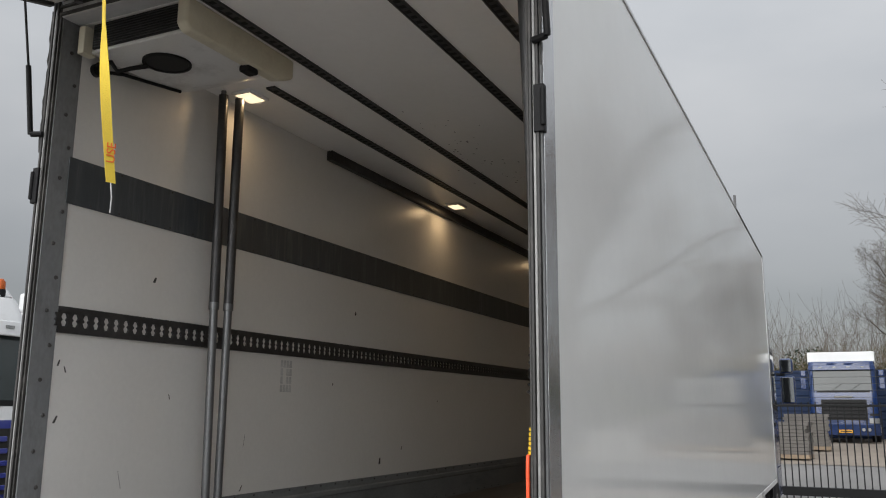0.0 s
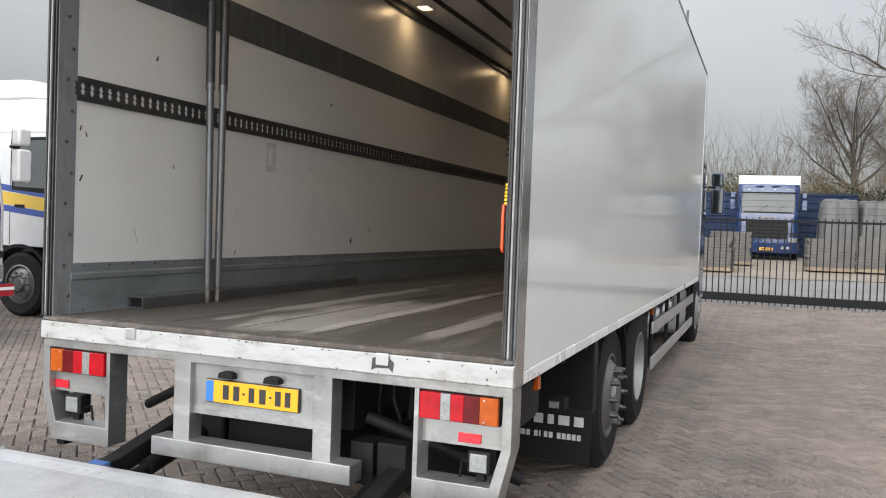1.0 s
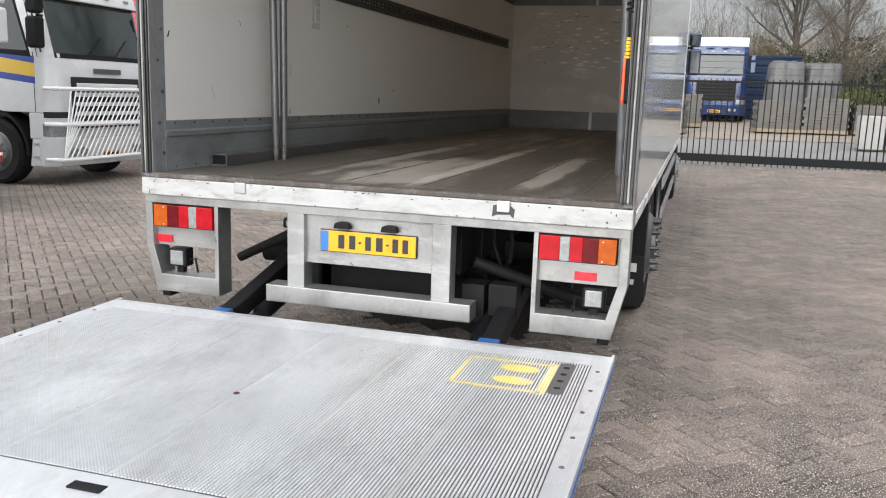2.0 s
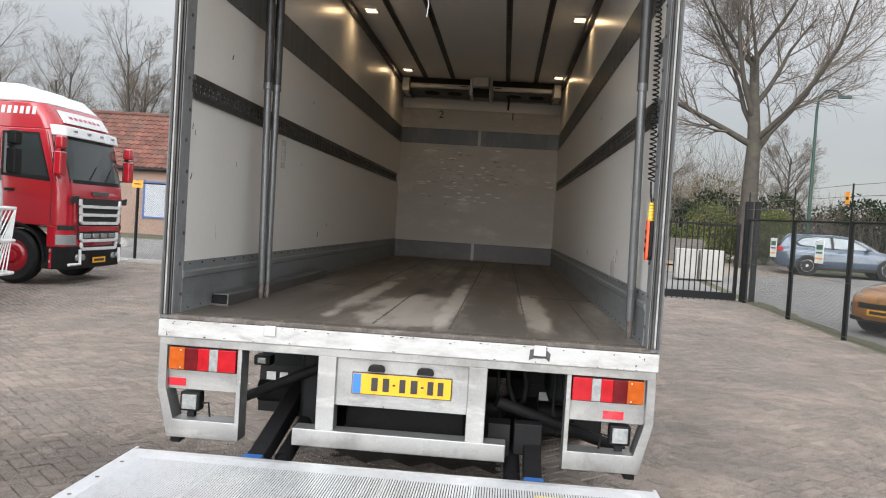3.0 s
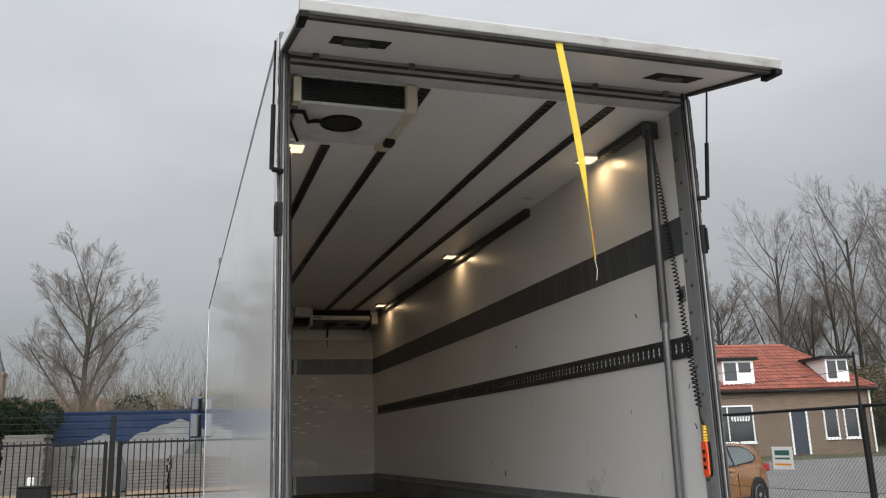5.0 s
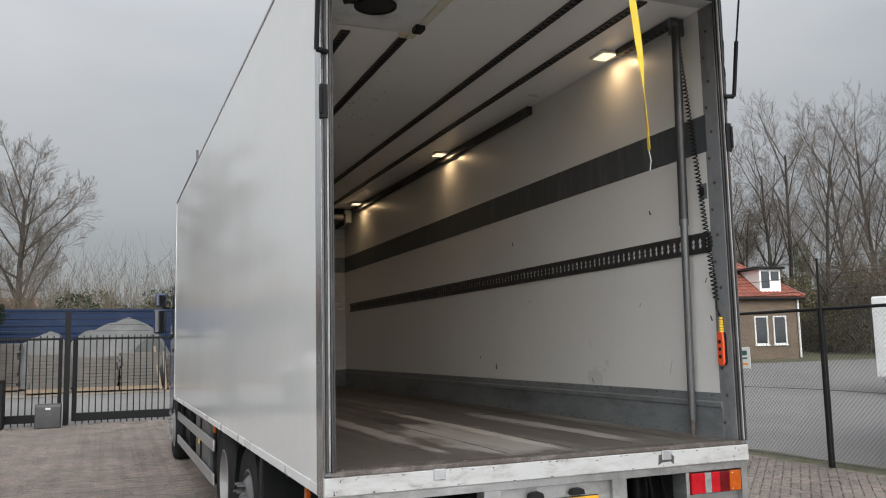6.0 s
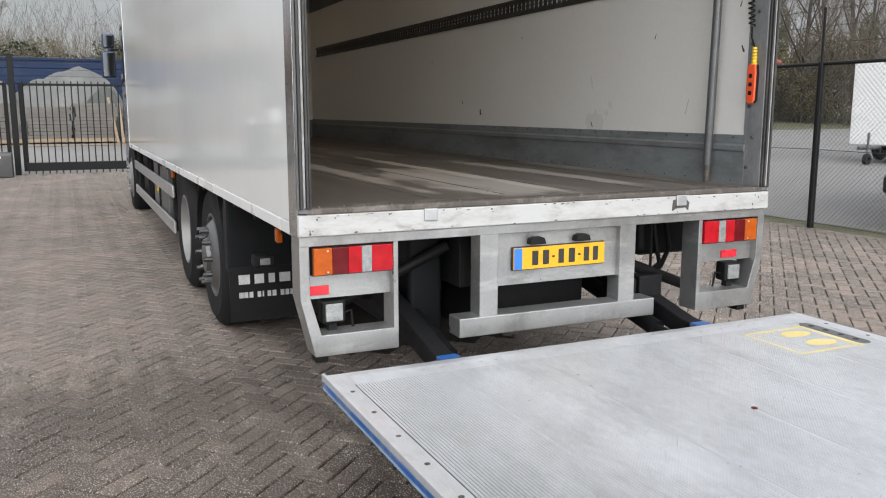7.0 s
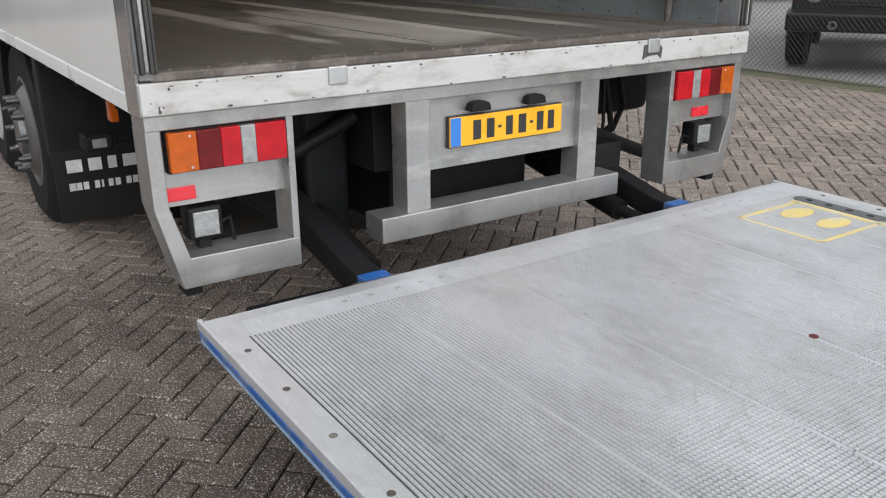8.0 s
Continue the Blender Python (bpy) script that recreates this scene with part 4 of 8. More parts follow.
for sx in (-1, 1):
    part("flap_side_seal", prism(B(), [door_pt(0.02, -0.02), door_pt(DOOR_LEN, -0.02), door_pt(DOOR_LEN, 0.002), door_pt(0.02, 0.002)], "x", *sorted((sx * W, sx * (W - 0.035)))), "seal", flap, "worn black side seal", bevel=0.004)
    xa = sx * 0.93
    bm = B()
    prism(bm, [door_pt(0.30, -0.004), door_pt(0.46, -0.004), door_pt(0.46, 0.002), door_pt(0.30, 0.002)], "x", xa - 0.15, xa + 0.15)
    part("latch_recess", bm, "slot", flap, "black plate painting the shade of a latch recess", smooth=0)
    bm = B()
    prism(bm, [door_pt(0.34, -0.02), door_pt(0.42, -0.012), door_pt(0.42, -0.003), door_pt(0.34, -0.003)], "x", xa - 0.09, xa + 0.05)
    part("latch", bm, "galv", flap, "grey metal latch", bevel=0.003)
    ya, za = door_pt(0.13, 0.02)
    bm = B()
    cyl(bm, (sx * 1.335, -0.05, 3.24), (sx * 1.335, ya * 0.5 - 0.02, 3.24 + (za - 3.24) * 0.5), 0.013, n=10)
    cyl(bm, (sx * 1.335, ya * 0.5 - 0.02, 3.24 + (za - 3.24) * 0.5), (sx * 1.335, ya, za), 0.006, n=8)
    cyl(bm, (sx * 1.275, -0.03, 3.24), (sx * 1.33, -0.05, 3.24), 0.014, n=10)
    part("gas_strut", bm, "dark", truck, "black gas strut")
    part("flap_bracket", prism(B(), [door_pt(DOOR_LEN - 0.08, -0.05), door_pt(DOOR_LEN + 0.05, -0.03), door_pt(DOOR_LEN + 0.05, 0.0), door_pt(DOOR_LEN - 0.08, 0.0)], "x", *sorted((sx * (W + 0.012), sx * (W - 0.03)))), "dark", flap, bevel=0.004)
bm = B()
for x in (-1.1, -0.55, 0.1, 0.62, 1.12):
    part("hinge_barrel", cyl(B(), (x, -0.04, 3.90), (x, -0.04, 3.955), 0.02, n=10), "galv", flap)

# ---- interior: rear blower unit hung under the ceiling ----
blower = part("blower_unit", prism(B(), [(0.12, 3.702), (0.68, 3.702), (0.86, 3.76), (0.88, CZ), (0.14, CZ)], "x", -1.17, -0.54), "hvac_white", truck, "white ceiling blower unit with fan and cream end cover", bevel=0.008)
part("air_inlet", box(B(), -1.15, -0.56, 0.112, 0.15, 3.722, CZ - 0.006), "slot", blower, "black panel for the shade in the air inlet", smooth=0)
for k in range(9):
    part("coil_fin", box(B(), -1.14, -0.57, 0.106, 0.114, 3.73 + k * 0.014, 3.7325 + k * 0.014), "rail", blower, smooth=0)
part("end_cover", prism(B(), [(0.07, 3.72), (0.11, 3.690), (0.80, 3.700), (0.93, 3.75), (0.93, CZ), (0.07, CZ)], "x", -0.555, -0.485), "cream", blower, "aged cream plastic end cover", bevel=0.015)
part("end_bracket", box(B(), -1.21, -1.165, 0.07, 0.15, 3.69, 3.84), "cream", blower, bevel=0.006)
fan = part("fan_ring", lathe(B(), [(0.0, 0.125), (-0.012, 0.125), (-0.014, 0.112), (0.0, 0.105)], (-0.885, 0.365, 3.703), (0, 0, 1), 36), "rubber", blower, "black round fan ring")
part("fan_guard", cyl(B(), (-0.885, 0.365, 3.705), (-0.885, 0.365, 3.697), 0.118, n=32), "slot", blower, "black disc for the shade in the fan opening")
bm = B()
tube(bm, [(-0.99, 0.34, 3.69), (-1.06, 0.29, 3.67), (-1.10, 0.24, 3.64), (-1.13, 0.22, 3.69), (-1.2, 0.2, 3.68), (-1.235, 0.22, 3.66)], 0.013, 8)
tube(bm, [(-1.235, 0.22, 3.66), (-1.19, 0.36, 3.685), (-1.15, 0.52, 3.69), (-1.10, 0.70, 3.695)], 0.010, 8)
cyl(bm, (-1.24, 0.22, 3.66), (-1.215, 0.22, 3.66), 0.035, n=14)
part("cable_loom", bm, "rubber", blower, "black cables from the blower")
part("plug", box(B(), -0.565, -0.50, 0.55, 0.64, 3.665, 3.705), "rubber", blower, bevel=0.012)

# evaporators at the bulkhead: sloped casings, fan mouths below and gap above in painted shade, a control box between
for sx in (-1, 1):
    a, b = sorted((sx * 0.17, sx * 1.08))
    evap = part("evaporator", prism(B(), [(IL - 0.62, 3.72), (IL - 0.61, 3.70), (IL - 0.02, 3.69), (IL - 0.02, 3.76), (IL - 0.60, 3.765)], "x", a, b), "hvac_white", truck, "white evaporator unit at the bulkhead", bevel=0.008)
    # solid black box where there is only a shaded gap
    part("outlet_gap", box(B(), a, b, IL - 0.56, IL - 0.03, 3.768, CZ - 0.004), "slot", evap, "black box filling the shaded gap over the casing", smooth=0)
    part("badge", box(B(), *sorted((sx * 0.20, sx * 0.30)), IL - 0.6235, IL - 0.6175, 3.728, 3.742), "ink", evap, smooth=0)
    # dark plate and discs paint the shade below the casing
    part("underside", prism(B(), [(IL - 0.585, 3.697), (IL - 0.585, 3.680), (IL - 0.02, 3.640), (IL - 0.02, 3.688)], "x", a + 0.02, b - 0.02), "rub", evap, "underside plate darkened for its shade", bevel=0.004)
    for f in (0.36, 0.74):
        xm = a + (b - a) * f
        part("fan_mouth", cyl(B(), (xm, IL - 0.34, 3.668), (xm, IL - 0.34, 3.652), 0.12, 0.11, 20), "slot", evap, "black disc for the shade in a fan mouth")
    part("end_block", box(B(), *sorted((sx * 1.085, sx * 1.19)), IL - 0.60, IL - 0.02, 3.64, CZ - 0.02), "hvac_white", evap, "white end block", bevel=0.012)
    part("end_plate", box(B(), *sorted((sx * 1.060, sx * 1.083)), IL - 0.66, IL - 0.10, 3.60, 3.775), "rail", evap, bevel=0.004)
    part("bracket_arm", box(B(), *sorted((sx * 0.125, sx * 0.165)), IL - 0.70, IL - 0.05, 3.60, CZ - 0.004), "hvac_white", evap, "white bracket arm", bevel=0.008)
part("control_box", box(B(), -0.115, 0.115, IL - 0.85, IL - 0.30, 3.72, CZ - 0.004), "hvac_white", truck, "white control box between the evaporators", bevel=0.012)
# black box stands in for the shade between the bracket arms
part("duct_gap", box(B(), -0.12, 0.12, IL - 0.66, IL - 0.30, 3.635, 3.715), "slot", truck, smooth=0)
part("upper_panel", box(B(), -IW + 0.002, IW - 0.002, IL - 0.012, IL - 0.002, 3.47, 3.62), "inner", truck, "dull metal panel below the evaporators", bevel=0.002)
part("drain_hose", tube(B(), [(0.42, IL - 0.5, 3.63), (0.425, IL - 0.48, 3.55), (0.42, IL - 0.46, 3.44)], 0.016, 8), "rubber", truck, "black drain hose")
def lettering(text, size, material, parent, m, label):
    """Flat letters as a mesh, under a part."""
    cu = bpy.data.curves.new("print", "FONT")
    cu.body, cu.size, cu.extrude, cu.align_x, cu.align_y = text, size, 0.0008, "CENTER", "CENTER"
    tmp = new("print", cu)
    me = bpy.data.meshes.new_from_object(tmp.evaluated_get(bpy.context.evaluated_depsgraph_get()))
    bpy.data.objects.remove(tmp)
    me.materials.append(M[material])
    ob = new("print", me)
    ob.parent = parent
    ob.matrix_basis = m
    return tagged(ob, label)


lettering("2", 0.17, "ink", truck, pose(-0.62, IL - 0.003, 3.38, 90, 0, 0), "black handwritten figure two")
lettering("1", 0.17, "ink", truck, pose(0.5, IL - 0.003, 3.40, 90, 0, 0), "black handwritten figure one")
# control switch plate on the inner wall
bm = B()
box(bm, IW - 0.004, IW, 0.14, 0.215, 2.62, 2.72)
part("switch_plate", bm, "post", truck, "grey control switch plate", bevel=0.002)
part("switch", box(B(), IW - 0.018, IW - 0.003, 0.16, 0.195, 2.645, 2.695), "rubber", truck, bevel=0.004)

# ---- chassis, wheels, mudguards, side guards ----
bm = B()
for sx in (-1, 1):
    box(bm, *sorted((sx * 0.34, sx * 0.43)), 0.25, 11.4, 0.66, 0.95)
for y in (0.6, 1.9, 3.5, 5.5, 7.5, 9.2):
    box(bm, -0.34, 0.34, y, y + 0.1, 0.70, 0.92)
chassis = part("chassis_frame", bm, "dark", truck, "black steel chassis frame", bevel=0.006)
bm = B()
for y in np.arange(0.5, 9.4, 0.6):
    box(bm, -1.25, 1.25, float(y), float(y) + 0.06, 0.945, 1.0)
part("cross_members", bm, "dark", truck, "dark cross members under the box", bevel=0.004)


def wheel(bmt, bmr, x, y, sx, r=0.51, w=0.30, style="disc"):
    """Tyre into bmt, rim into bmr; x is the outer face."""
    prof = [(0.0, r * 0.58), (0.0, r * 0.70), (0.012, r * 0.86), (-0.02, r * 0.965), (-0.05, r), (-w + 0.05, r), (-w + 0.02, r * 0.965), (-w, r * 0.86), (-w, r * 0.58)]
    lathe(bmt, prof, (x, y, r), (sx, 0, 0), 40)
    if style == "deep":
        lathe(bmr, [(0.0, r * 0.585), (0.004, r * 0.56), (-0.06, r * 0.52), (-0.13, r * 0.50), (-0.14, r * 0.28), (-0.06, r * 0.26), (-0.06, 0.001)], (x, y, r), (sx, 0, 0), 32)
    else:
        lathe(bmr, [(0.0, r * 0.585), (0.004, r * 0.55), (-0.03, r * 0.53), (0.02, r * 0.44), (0.035, r * 0.40), (0.035, r * 0.28), (0.01, r * 0.27), (0.06, r * 0.22), (0.06, 0.001)], (x, y, r), (sx, 0, 0), 32)
    for k in range(10):
        a = 2 * math.pi * k / 10
        off = 0.035 if style != "deep" else -0.14
        p = Vector((x + sx * off, y + r * 0.345 * math.cos(a), r + r * 0.345 * math.sin(a)))
        cyl(bmr, p, p + Vector((sx * 0.035, 0, 0)), 0.016, 0.013, 6)


for sx in (-1, 1):
    for y, style, mt in ((2.62, "hub", "chrome"), (4.05, "deep", "rim"), (10.15, "hub", "rim")):
        bmt, bmr = B(), B()
        wheel(bmt, bmr, sx * 1.25, y, sx, 0.51, 0.32, style)
        tyre = part("wheel", bmt, "tyre", truck, "black truck tyre on a steel rim", smooth=30)
        part("rim", bmr, mt, tyre, "polished rim with hub and nuts" if mt == "chrome" else "white painted rim", smooth=30)
        if style == "hub" and y < 3:
            for k in range(10):
                a = 2 * math.pi * k / 10
                p = Vector((sx * 1.285, y + 0.19 * math.cos(a), 0.51 + 0.19 * math.sin(a)))
                part("nut_cap", cyl(B(), p, p + Vector((sx * 0.06, 0, 0)), 0.02, 0.014, 8), "rail", tyre, "protruding nut cap")
        if style == "deep":
            bmt, bmr = B(), B()
            wheel(bmt, bmr, sx * 0.90, y, sx, 0.51, 0.28, "deep")
            part("wheel", bmt, "tyre", truck, "black inner twin tyre", smooth=30)
            bmr.free()
for y in (2.62, 4.05, 10.15):
    part("axle", cyl(B(), (-0.9, y, 0.51), (0.9, y, 0.51), 0.07, n=14), "dark", truck, "dark axle beam")

for sx in (-1, 1):
    # mudguard wall behind the rear axles and flap with pale print bars
    rings = []
    for a in np.linspace(20, 175, 12):
        cy, cz = 2.62, 0.51
        y, z = cy - 0.62 * math.cos(radians(float(a)) - 0) * 0.98, cz + 0.60 * math.sin(radians(float(a)))
        rings.append([(sx * 0.72, y, z), (sx * 1.27, y, z), (sx * 1.27, y, z + 0.012), (sx * 0.72, y, z + 0.012)])
    bm = B()
    loft(bm, rings)
    part("mudguard", bm, "mud", truck, "black plastic mudguard")
    bm = B()
    prism(bm, [(1.86, 0.52), (1.86, 0.99), (1.96, 0.99), (2.0, 0.9), (1.98, 0.52)], "x", *sorted((sx * 0.70, sx * 1.275)))
    part("mudguard_back", bm, "mud", truck, "black moulded mudguard back", bevel=0.01)
    bm = B()
    rings = []
    for z in np.linspace(0.545, 0.20, 6):
        bend = 0.02 * math.sin((0.545 - float(z)) * 6)
        rings.append([(sx * 0.70, 1.855 - bend, float(z)), (sx * 1.275, 1.85 - bend, float(z)), (sx * 1.275, 1.862 - bend, float(z)), (sx * 0.70, 1.867 - bend, float(z))])
    loft(bm, rings)
    flapm = part("mud_flap", bm, "rubber", truck, "black rubber mud flap with worn pale print")
    letters = ((0.0, 0.09), (0.1, 0.08), (0.19, 0.06), (0.26, 0.09), (0.36, 0.08))
    for a, w in letters:
        xa = sx * 1.25 + (0.0 if sx < 0 else -0.47) + a + 0.03
        part("print_bar", box(B(), xa, xa + w - 0.02, 1.826, 1.8305, 0.44, 0.50), "pale_ink", flapm, "worn white print bar", smooth=0)
    bm = B()
    xa = sx * 1.25 + (0.03 if sx < 0 else -0.45)
    for w in (0.035, 0.03, 0.03, 0.0, 0.028, 0.015, 0.028, 0.03, 0.0, 0.03, 0.03, 0.03, 0.03, 0.03):
        if w:
            box(bm, xa, xa + w - 0.006, 1.824, 1.8290, 0.352, 0.388)
        xa += 0.032 if w else 0.02
    part("small_print_bars", bm, "pale_ink", flapm, "worn grey print bars", smooth=0, kind="stuff")
    part("side_marker", box(B(), *sorted((sx * 1.24, sx * 1.268)), 0.52, 0.57, 0.90, 0.97), "lens_orange", truck, "orange side marker lamp", bevel=0.006)
    part("side_marker", box(B(), *sorted((sx * 1.24, sx * 1.268)), 4.75, 4.80, 0.90, 0.97), "lens_orange", truck, "orange side marker lamp", bevel=0.006)
    bm = B()
    box(bm, *sorted((sx * 1.08, sx * 1.20)), 1.40, 1.52, 0.62, 0.69)
    part("marker_lamp", bm, "rubber", truck, "black corner marker lamp", bevel=0.01)
    part("marker_lens", box(B(), *sorted((sx * 1.11, sx * 1.17)), 1.392, 1.402, 0.635, 0.675), "lens_clear", truck, "clear marker lens", bevel=0.004)
    # aluminium side guard
    for z in (0.42, 0.76):
        part("side_guard", box(B(), *sorted((sx * 1.235, sx * 1.262)), 4.85, 9.35, z - 0.06, z + 0.06), "alu", truck, "aluminium side guard rail", bevel=0.012)
    for y in (5.0, 6.3, 7.6, 9.0):
        part("guard_post", box(B(), *sorted((sx * 1.20, sx * 1.236)), y, y + 0.06, 0.36, 0.98), "dark", truck, bevel=0.004)
for k in range(4):
    y = 5.5 + k * 0.62
    bm = B()
    lathe(bm, [(0.0, 0.001), (0.0, 0.12), (0.03, 0.15), (0.52, 0.15), (0.55, 0.12), (0.55, 0.001)], (0.62, y, 0.72), (1, 0, 0), 20)
    part("air_tank", bm, "alu", truck, "pale metal air tank")
bm = B()
box(bm, -1.22, -0.55, 5.6, 7.0, 0.38, 0.95)
locker = part("side_locker", bm, "galv", truck, "grey metal side locker", bevel=0.01)
part("locker_handle", box(B(), -1.236, -1.219, 6.5, 6.55, 0.62, 0.72), "cable_yellow", locker, bevel=0.004)
part("fuel_tank", box(B(), 0.55, 1.2, 8.1, 9.0, 0.36, 0.92), "alu", truck, "aluminium fuel tank", bevel=0.06)
part("battery_box", box(B(), -1.18, -0.55, 7.8, 8.9, 0.40, 0.92), "mud", truck, bevel=0.03)

# ---- tail lift: arms, cross tube, deck ----
lift = part("tail_lift_deck", prism(B(), [(-0.25, 0.425), (-0.25, 0.470), (-0.30, 0.480), (-2.02, 0.480), (-2.28, 0.462), (-2.28, 0.455), (-2.02, 0.420)], "x", -1.272, 1.272), "lift", truck, "aluminium tail lift deck with ribbed surface", bevel=0.004)
# groove colour holds grime and painted shade, so the ribs stand out
part("tread_base", box(B(), -1.202, 1.202, -1.985, -0.435, 0.478, 0.4806), "lift_groove", lift, "grimy grooves between the beads, darkened for their shade", smooth=0)
# beaded ribs: rows of small worn studs
nrib, nbead = 196, 113
verts, faces = [], []
px, py = 2.40 / nrib, 1.54 / nbead
rub = random.Random(29)
for i in range(nrib):
    for j in range(nbead):
        cx, cy = -1.20 + (i + 0.5) * px, -1.98 + (j + 0.5) * py
        if i % 33 == 32:
            continue
        k = len(verts)
        for sx_, z in ((0.33, 0.4806), (0.20, 0.4850)):
            verts += [(cx - px * sx_, cy - py * (sx_ * 0.5 + 0.26), z), (cx + px * sx_, cy - py * (sx_ * 0.5 + 0.26), z), (cx + px * sx_, cy + py * (sx_ * 0.5 + 0.26), z), (cx - px * sx_, cy + py * (sx_ * 0.5 + 0.26), z)]
        faces += [(k + 4, k + 5, k + 6, k + 7)] + [(k + q, k + (q + 1) % 4, k + 4 + (q + 1) % 4, k + 4 + q) for q in range(4)]
studs = new("tread_studs", from_arrays("tread_studs", verts, faces, "lift_tread"))
studs.parent = lift
tagged(studs, "finely ribbed worn deck surface", kind="stuff")
bm = B()
for i in range(14):
    y = -0.335 - i * 0.0075
    box(bm, -1.19, 1.19, y, y + 0.0035, 0.4795, 0.4825)
part("front_ribs", bm, "lift_tread", lift, smooth=0)
# seams between the deck planks, low ribs along the margins
bm = B()
for i in range(32, nrib, 33):
    cx = -1.20 + (i + 0.5) * px
    box(bm, cx - px * 0.42, cx + px * 0.42, -1.98, -0.44, 0.4800, 0.4832)
part("plank_seams", bm, "lift", lift, "smooth seams between the deck planks", smooth=0)
bm = B()
for sx in (-1, 1):
    for k in range(5):
        x = sx * (1.208 + 0.009 * k)
        for q in range(9):
            y = -0.47 - 0.17 * q - rub.uniform(0, 0.03)
            box(bm, x - 0.0012, x + 0.0012, y - rub.uniform(0.06, 0.13), y, 0.4796, 0.4808)
part("margin_ribs", bm, "lift_tread", lift, "low worn ribs on the deck margin", smooth=0, kind="stuff")
for sx in (-1, 1):
    part("edge_profile", box(B(), *sorted((sx * 1.268, sx * 1.282)), -2.02, -0.25, 0.452, 0.481), "lift", lift, bevel=0.003)
    part("edge_stripe", box(B(), *sorted((sx * 1.268, sx * 1.2845)), -2.02, -0.27, 0.434, 0.453), "lift_blue", lift, "blue painted edge", bevel=0.002)
    part("edge_lip", box(B(), *sorted((sx * 1.268, sx * 1.283)), -2.02, -0.27, 0.420, 0.433), "lift_pale_blue", lift, "scuffed pale blue lower edge", bevel=0.003)
deck_bolts = [(-1.235, -0.51 - 0.238 * k) for k in range(7)] + [(1.235, -0.51 - 0.238 * k) for k in range(7)] + [(x, -0.368) for x in (-0.887, -0.80, -0.707, -0.624, -0.549, 0.562, 0.683, 0.80, 0.897)]
for x, y in deck_bolts:
    part("deck_bolt", cyl(B(), (x, y, 0.4785), (x, y, 0.4816), 0.0095, n=10), "rust", lift, smooth=0)
bm = B()
for x0, x1, y0, y1 in ((0.69, 1.06, -0.505, -0.525), (0.69, 0.71, -0.505, -0.86), (0.69, 1.06, -0.84, -0.86), (1.04, 1.075, -0.49, -0.87)):
    box(bm, min(x0, x1), max(x0, x1), min(y0, y1), max(y0, y1), 0.4830, 0.4845)
part("mark_frame", bm, "yellow_mark", lift, "worn yellow standing area frame", smooth=0)
for cy in (-0.60, -0.75):
    bm = B()
    prism(bm, [(0.93 + 0.085 * math.cos(a), cy + 0.045 * math.sin(a)) for a in np.linspace(0, 2 * math.pi, 20, endpoint=False)], "z", 0.4832, 0.4848)
    part("foot_mark", bm, "yellow_mark", lift, "worn yellow foot mark", smooth=0)
bm = B()
prism(bm, [(1.11 + 0.034 * math.cos(a), (-0.50 if math.sin(a) > 0 else -0.82) + 0.034 * math.sin(a)) for a in np.linspace(0.01, 2 * math.pi + 0.01, 20, endpoint=False)], "z", 0.4832, 0.4868)
pad = part("foot_control", bm, "galv", lift, "grey foot control strip with holes", bevel=0.001)
bm = B()
for k in range(4):
    cyl(bm, (1.11, -0.53 - k * 0.085, 0.4860), (1.11, -0.53 - k * 0.085, 0.4874), 0.014, n=12)
part("pad_holes", bm, "slot", pad, smooth=0)
rng_d = random.Random(17)
for name, n, mt in (("deck_scratches", 90, "alu"), ("deck_smears", 46, "grime")):
    bm = B()
    for k in range(n):
        x, y = rng_d.uniform(-1.15, 1.15), rng_d.uniform(-1.95, -0.45)
        a = rng_d.gauss(1.2, 0.5) if name == "deck_scratches" else rng_d.uniform(0, 3.14)
        ln, w = (rng_d.uniform(0.02, 0.22), rng_d.uniform(0.0006, 0.0018)) if name == "deck_scratches" else (rng_d.uniform(0.004, 0.014), rng_d.uniform(0.0012, 0.003))
        d, e = Vector((math.cos(a), math.sin(a), 0)) * ln / 2, Vector((-math.sin(a), math.cos(a), 0)) * w
        c = Vector((x, y, 0.4856))
        quad(bm, c - d, c + e, c + d, c - e)
    part(name, bm, mt, lift, "scratches worn into the deck" if mt == "alu" else "small dark spots on the deck", smooth=0, kind="stuff")
bm = B()
for x in (-0.62, 0.0, 0.62):
    box(bm, x - 0.055, x + 0.055, -2.075, -2.035, 0.473, 0.4815)
part("roll_stops", bm, "dark", lift, "dark roll stop slots", bevel=0.002)
part("red_spot", cyl(B(), (0.01, -1.275, 0.481), (0.01, -1.275, 0.486), 0.012, n=10), "lens_deep", lift, smooth=0)
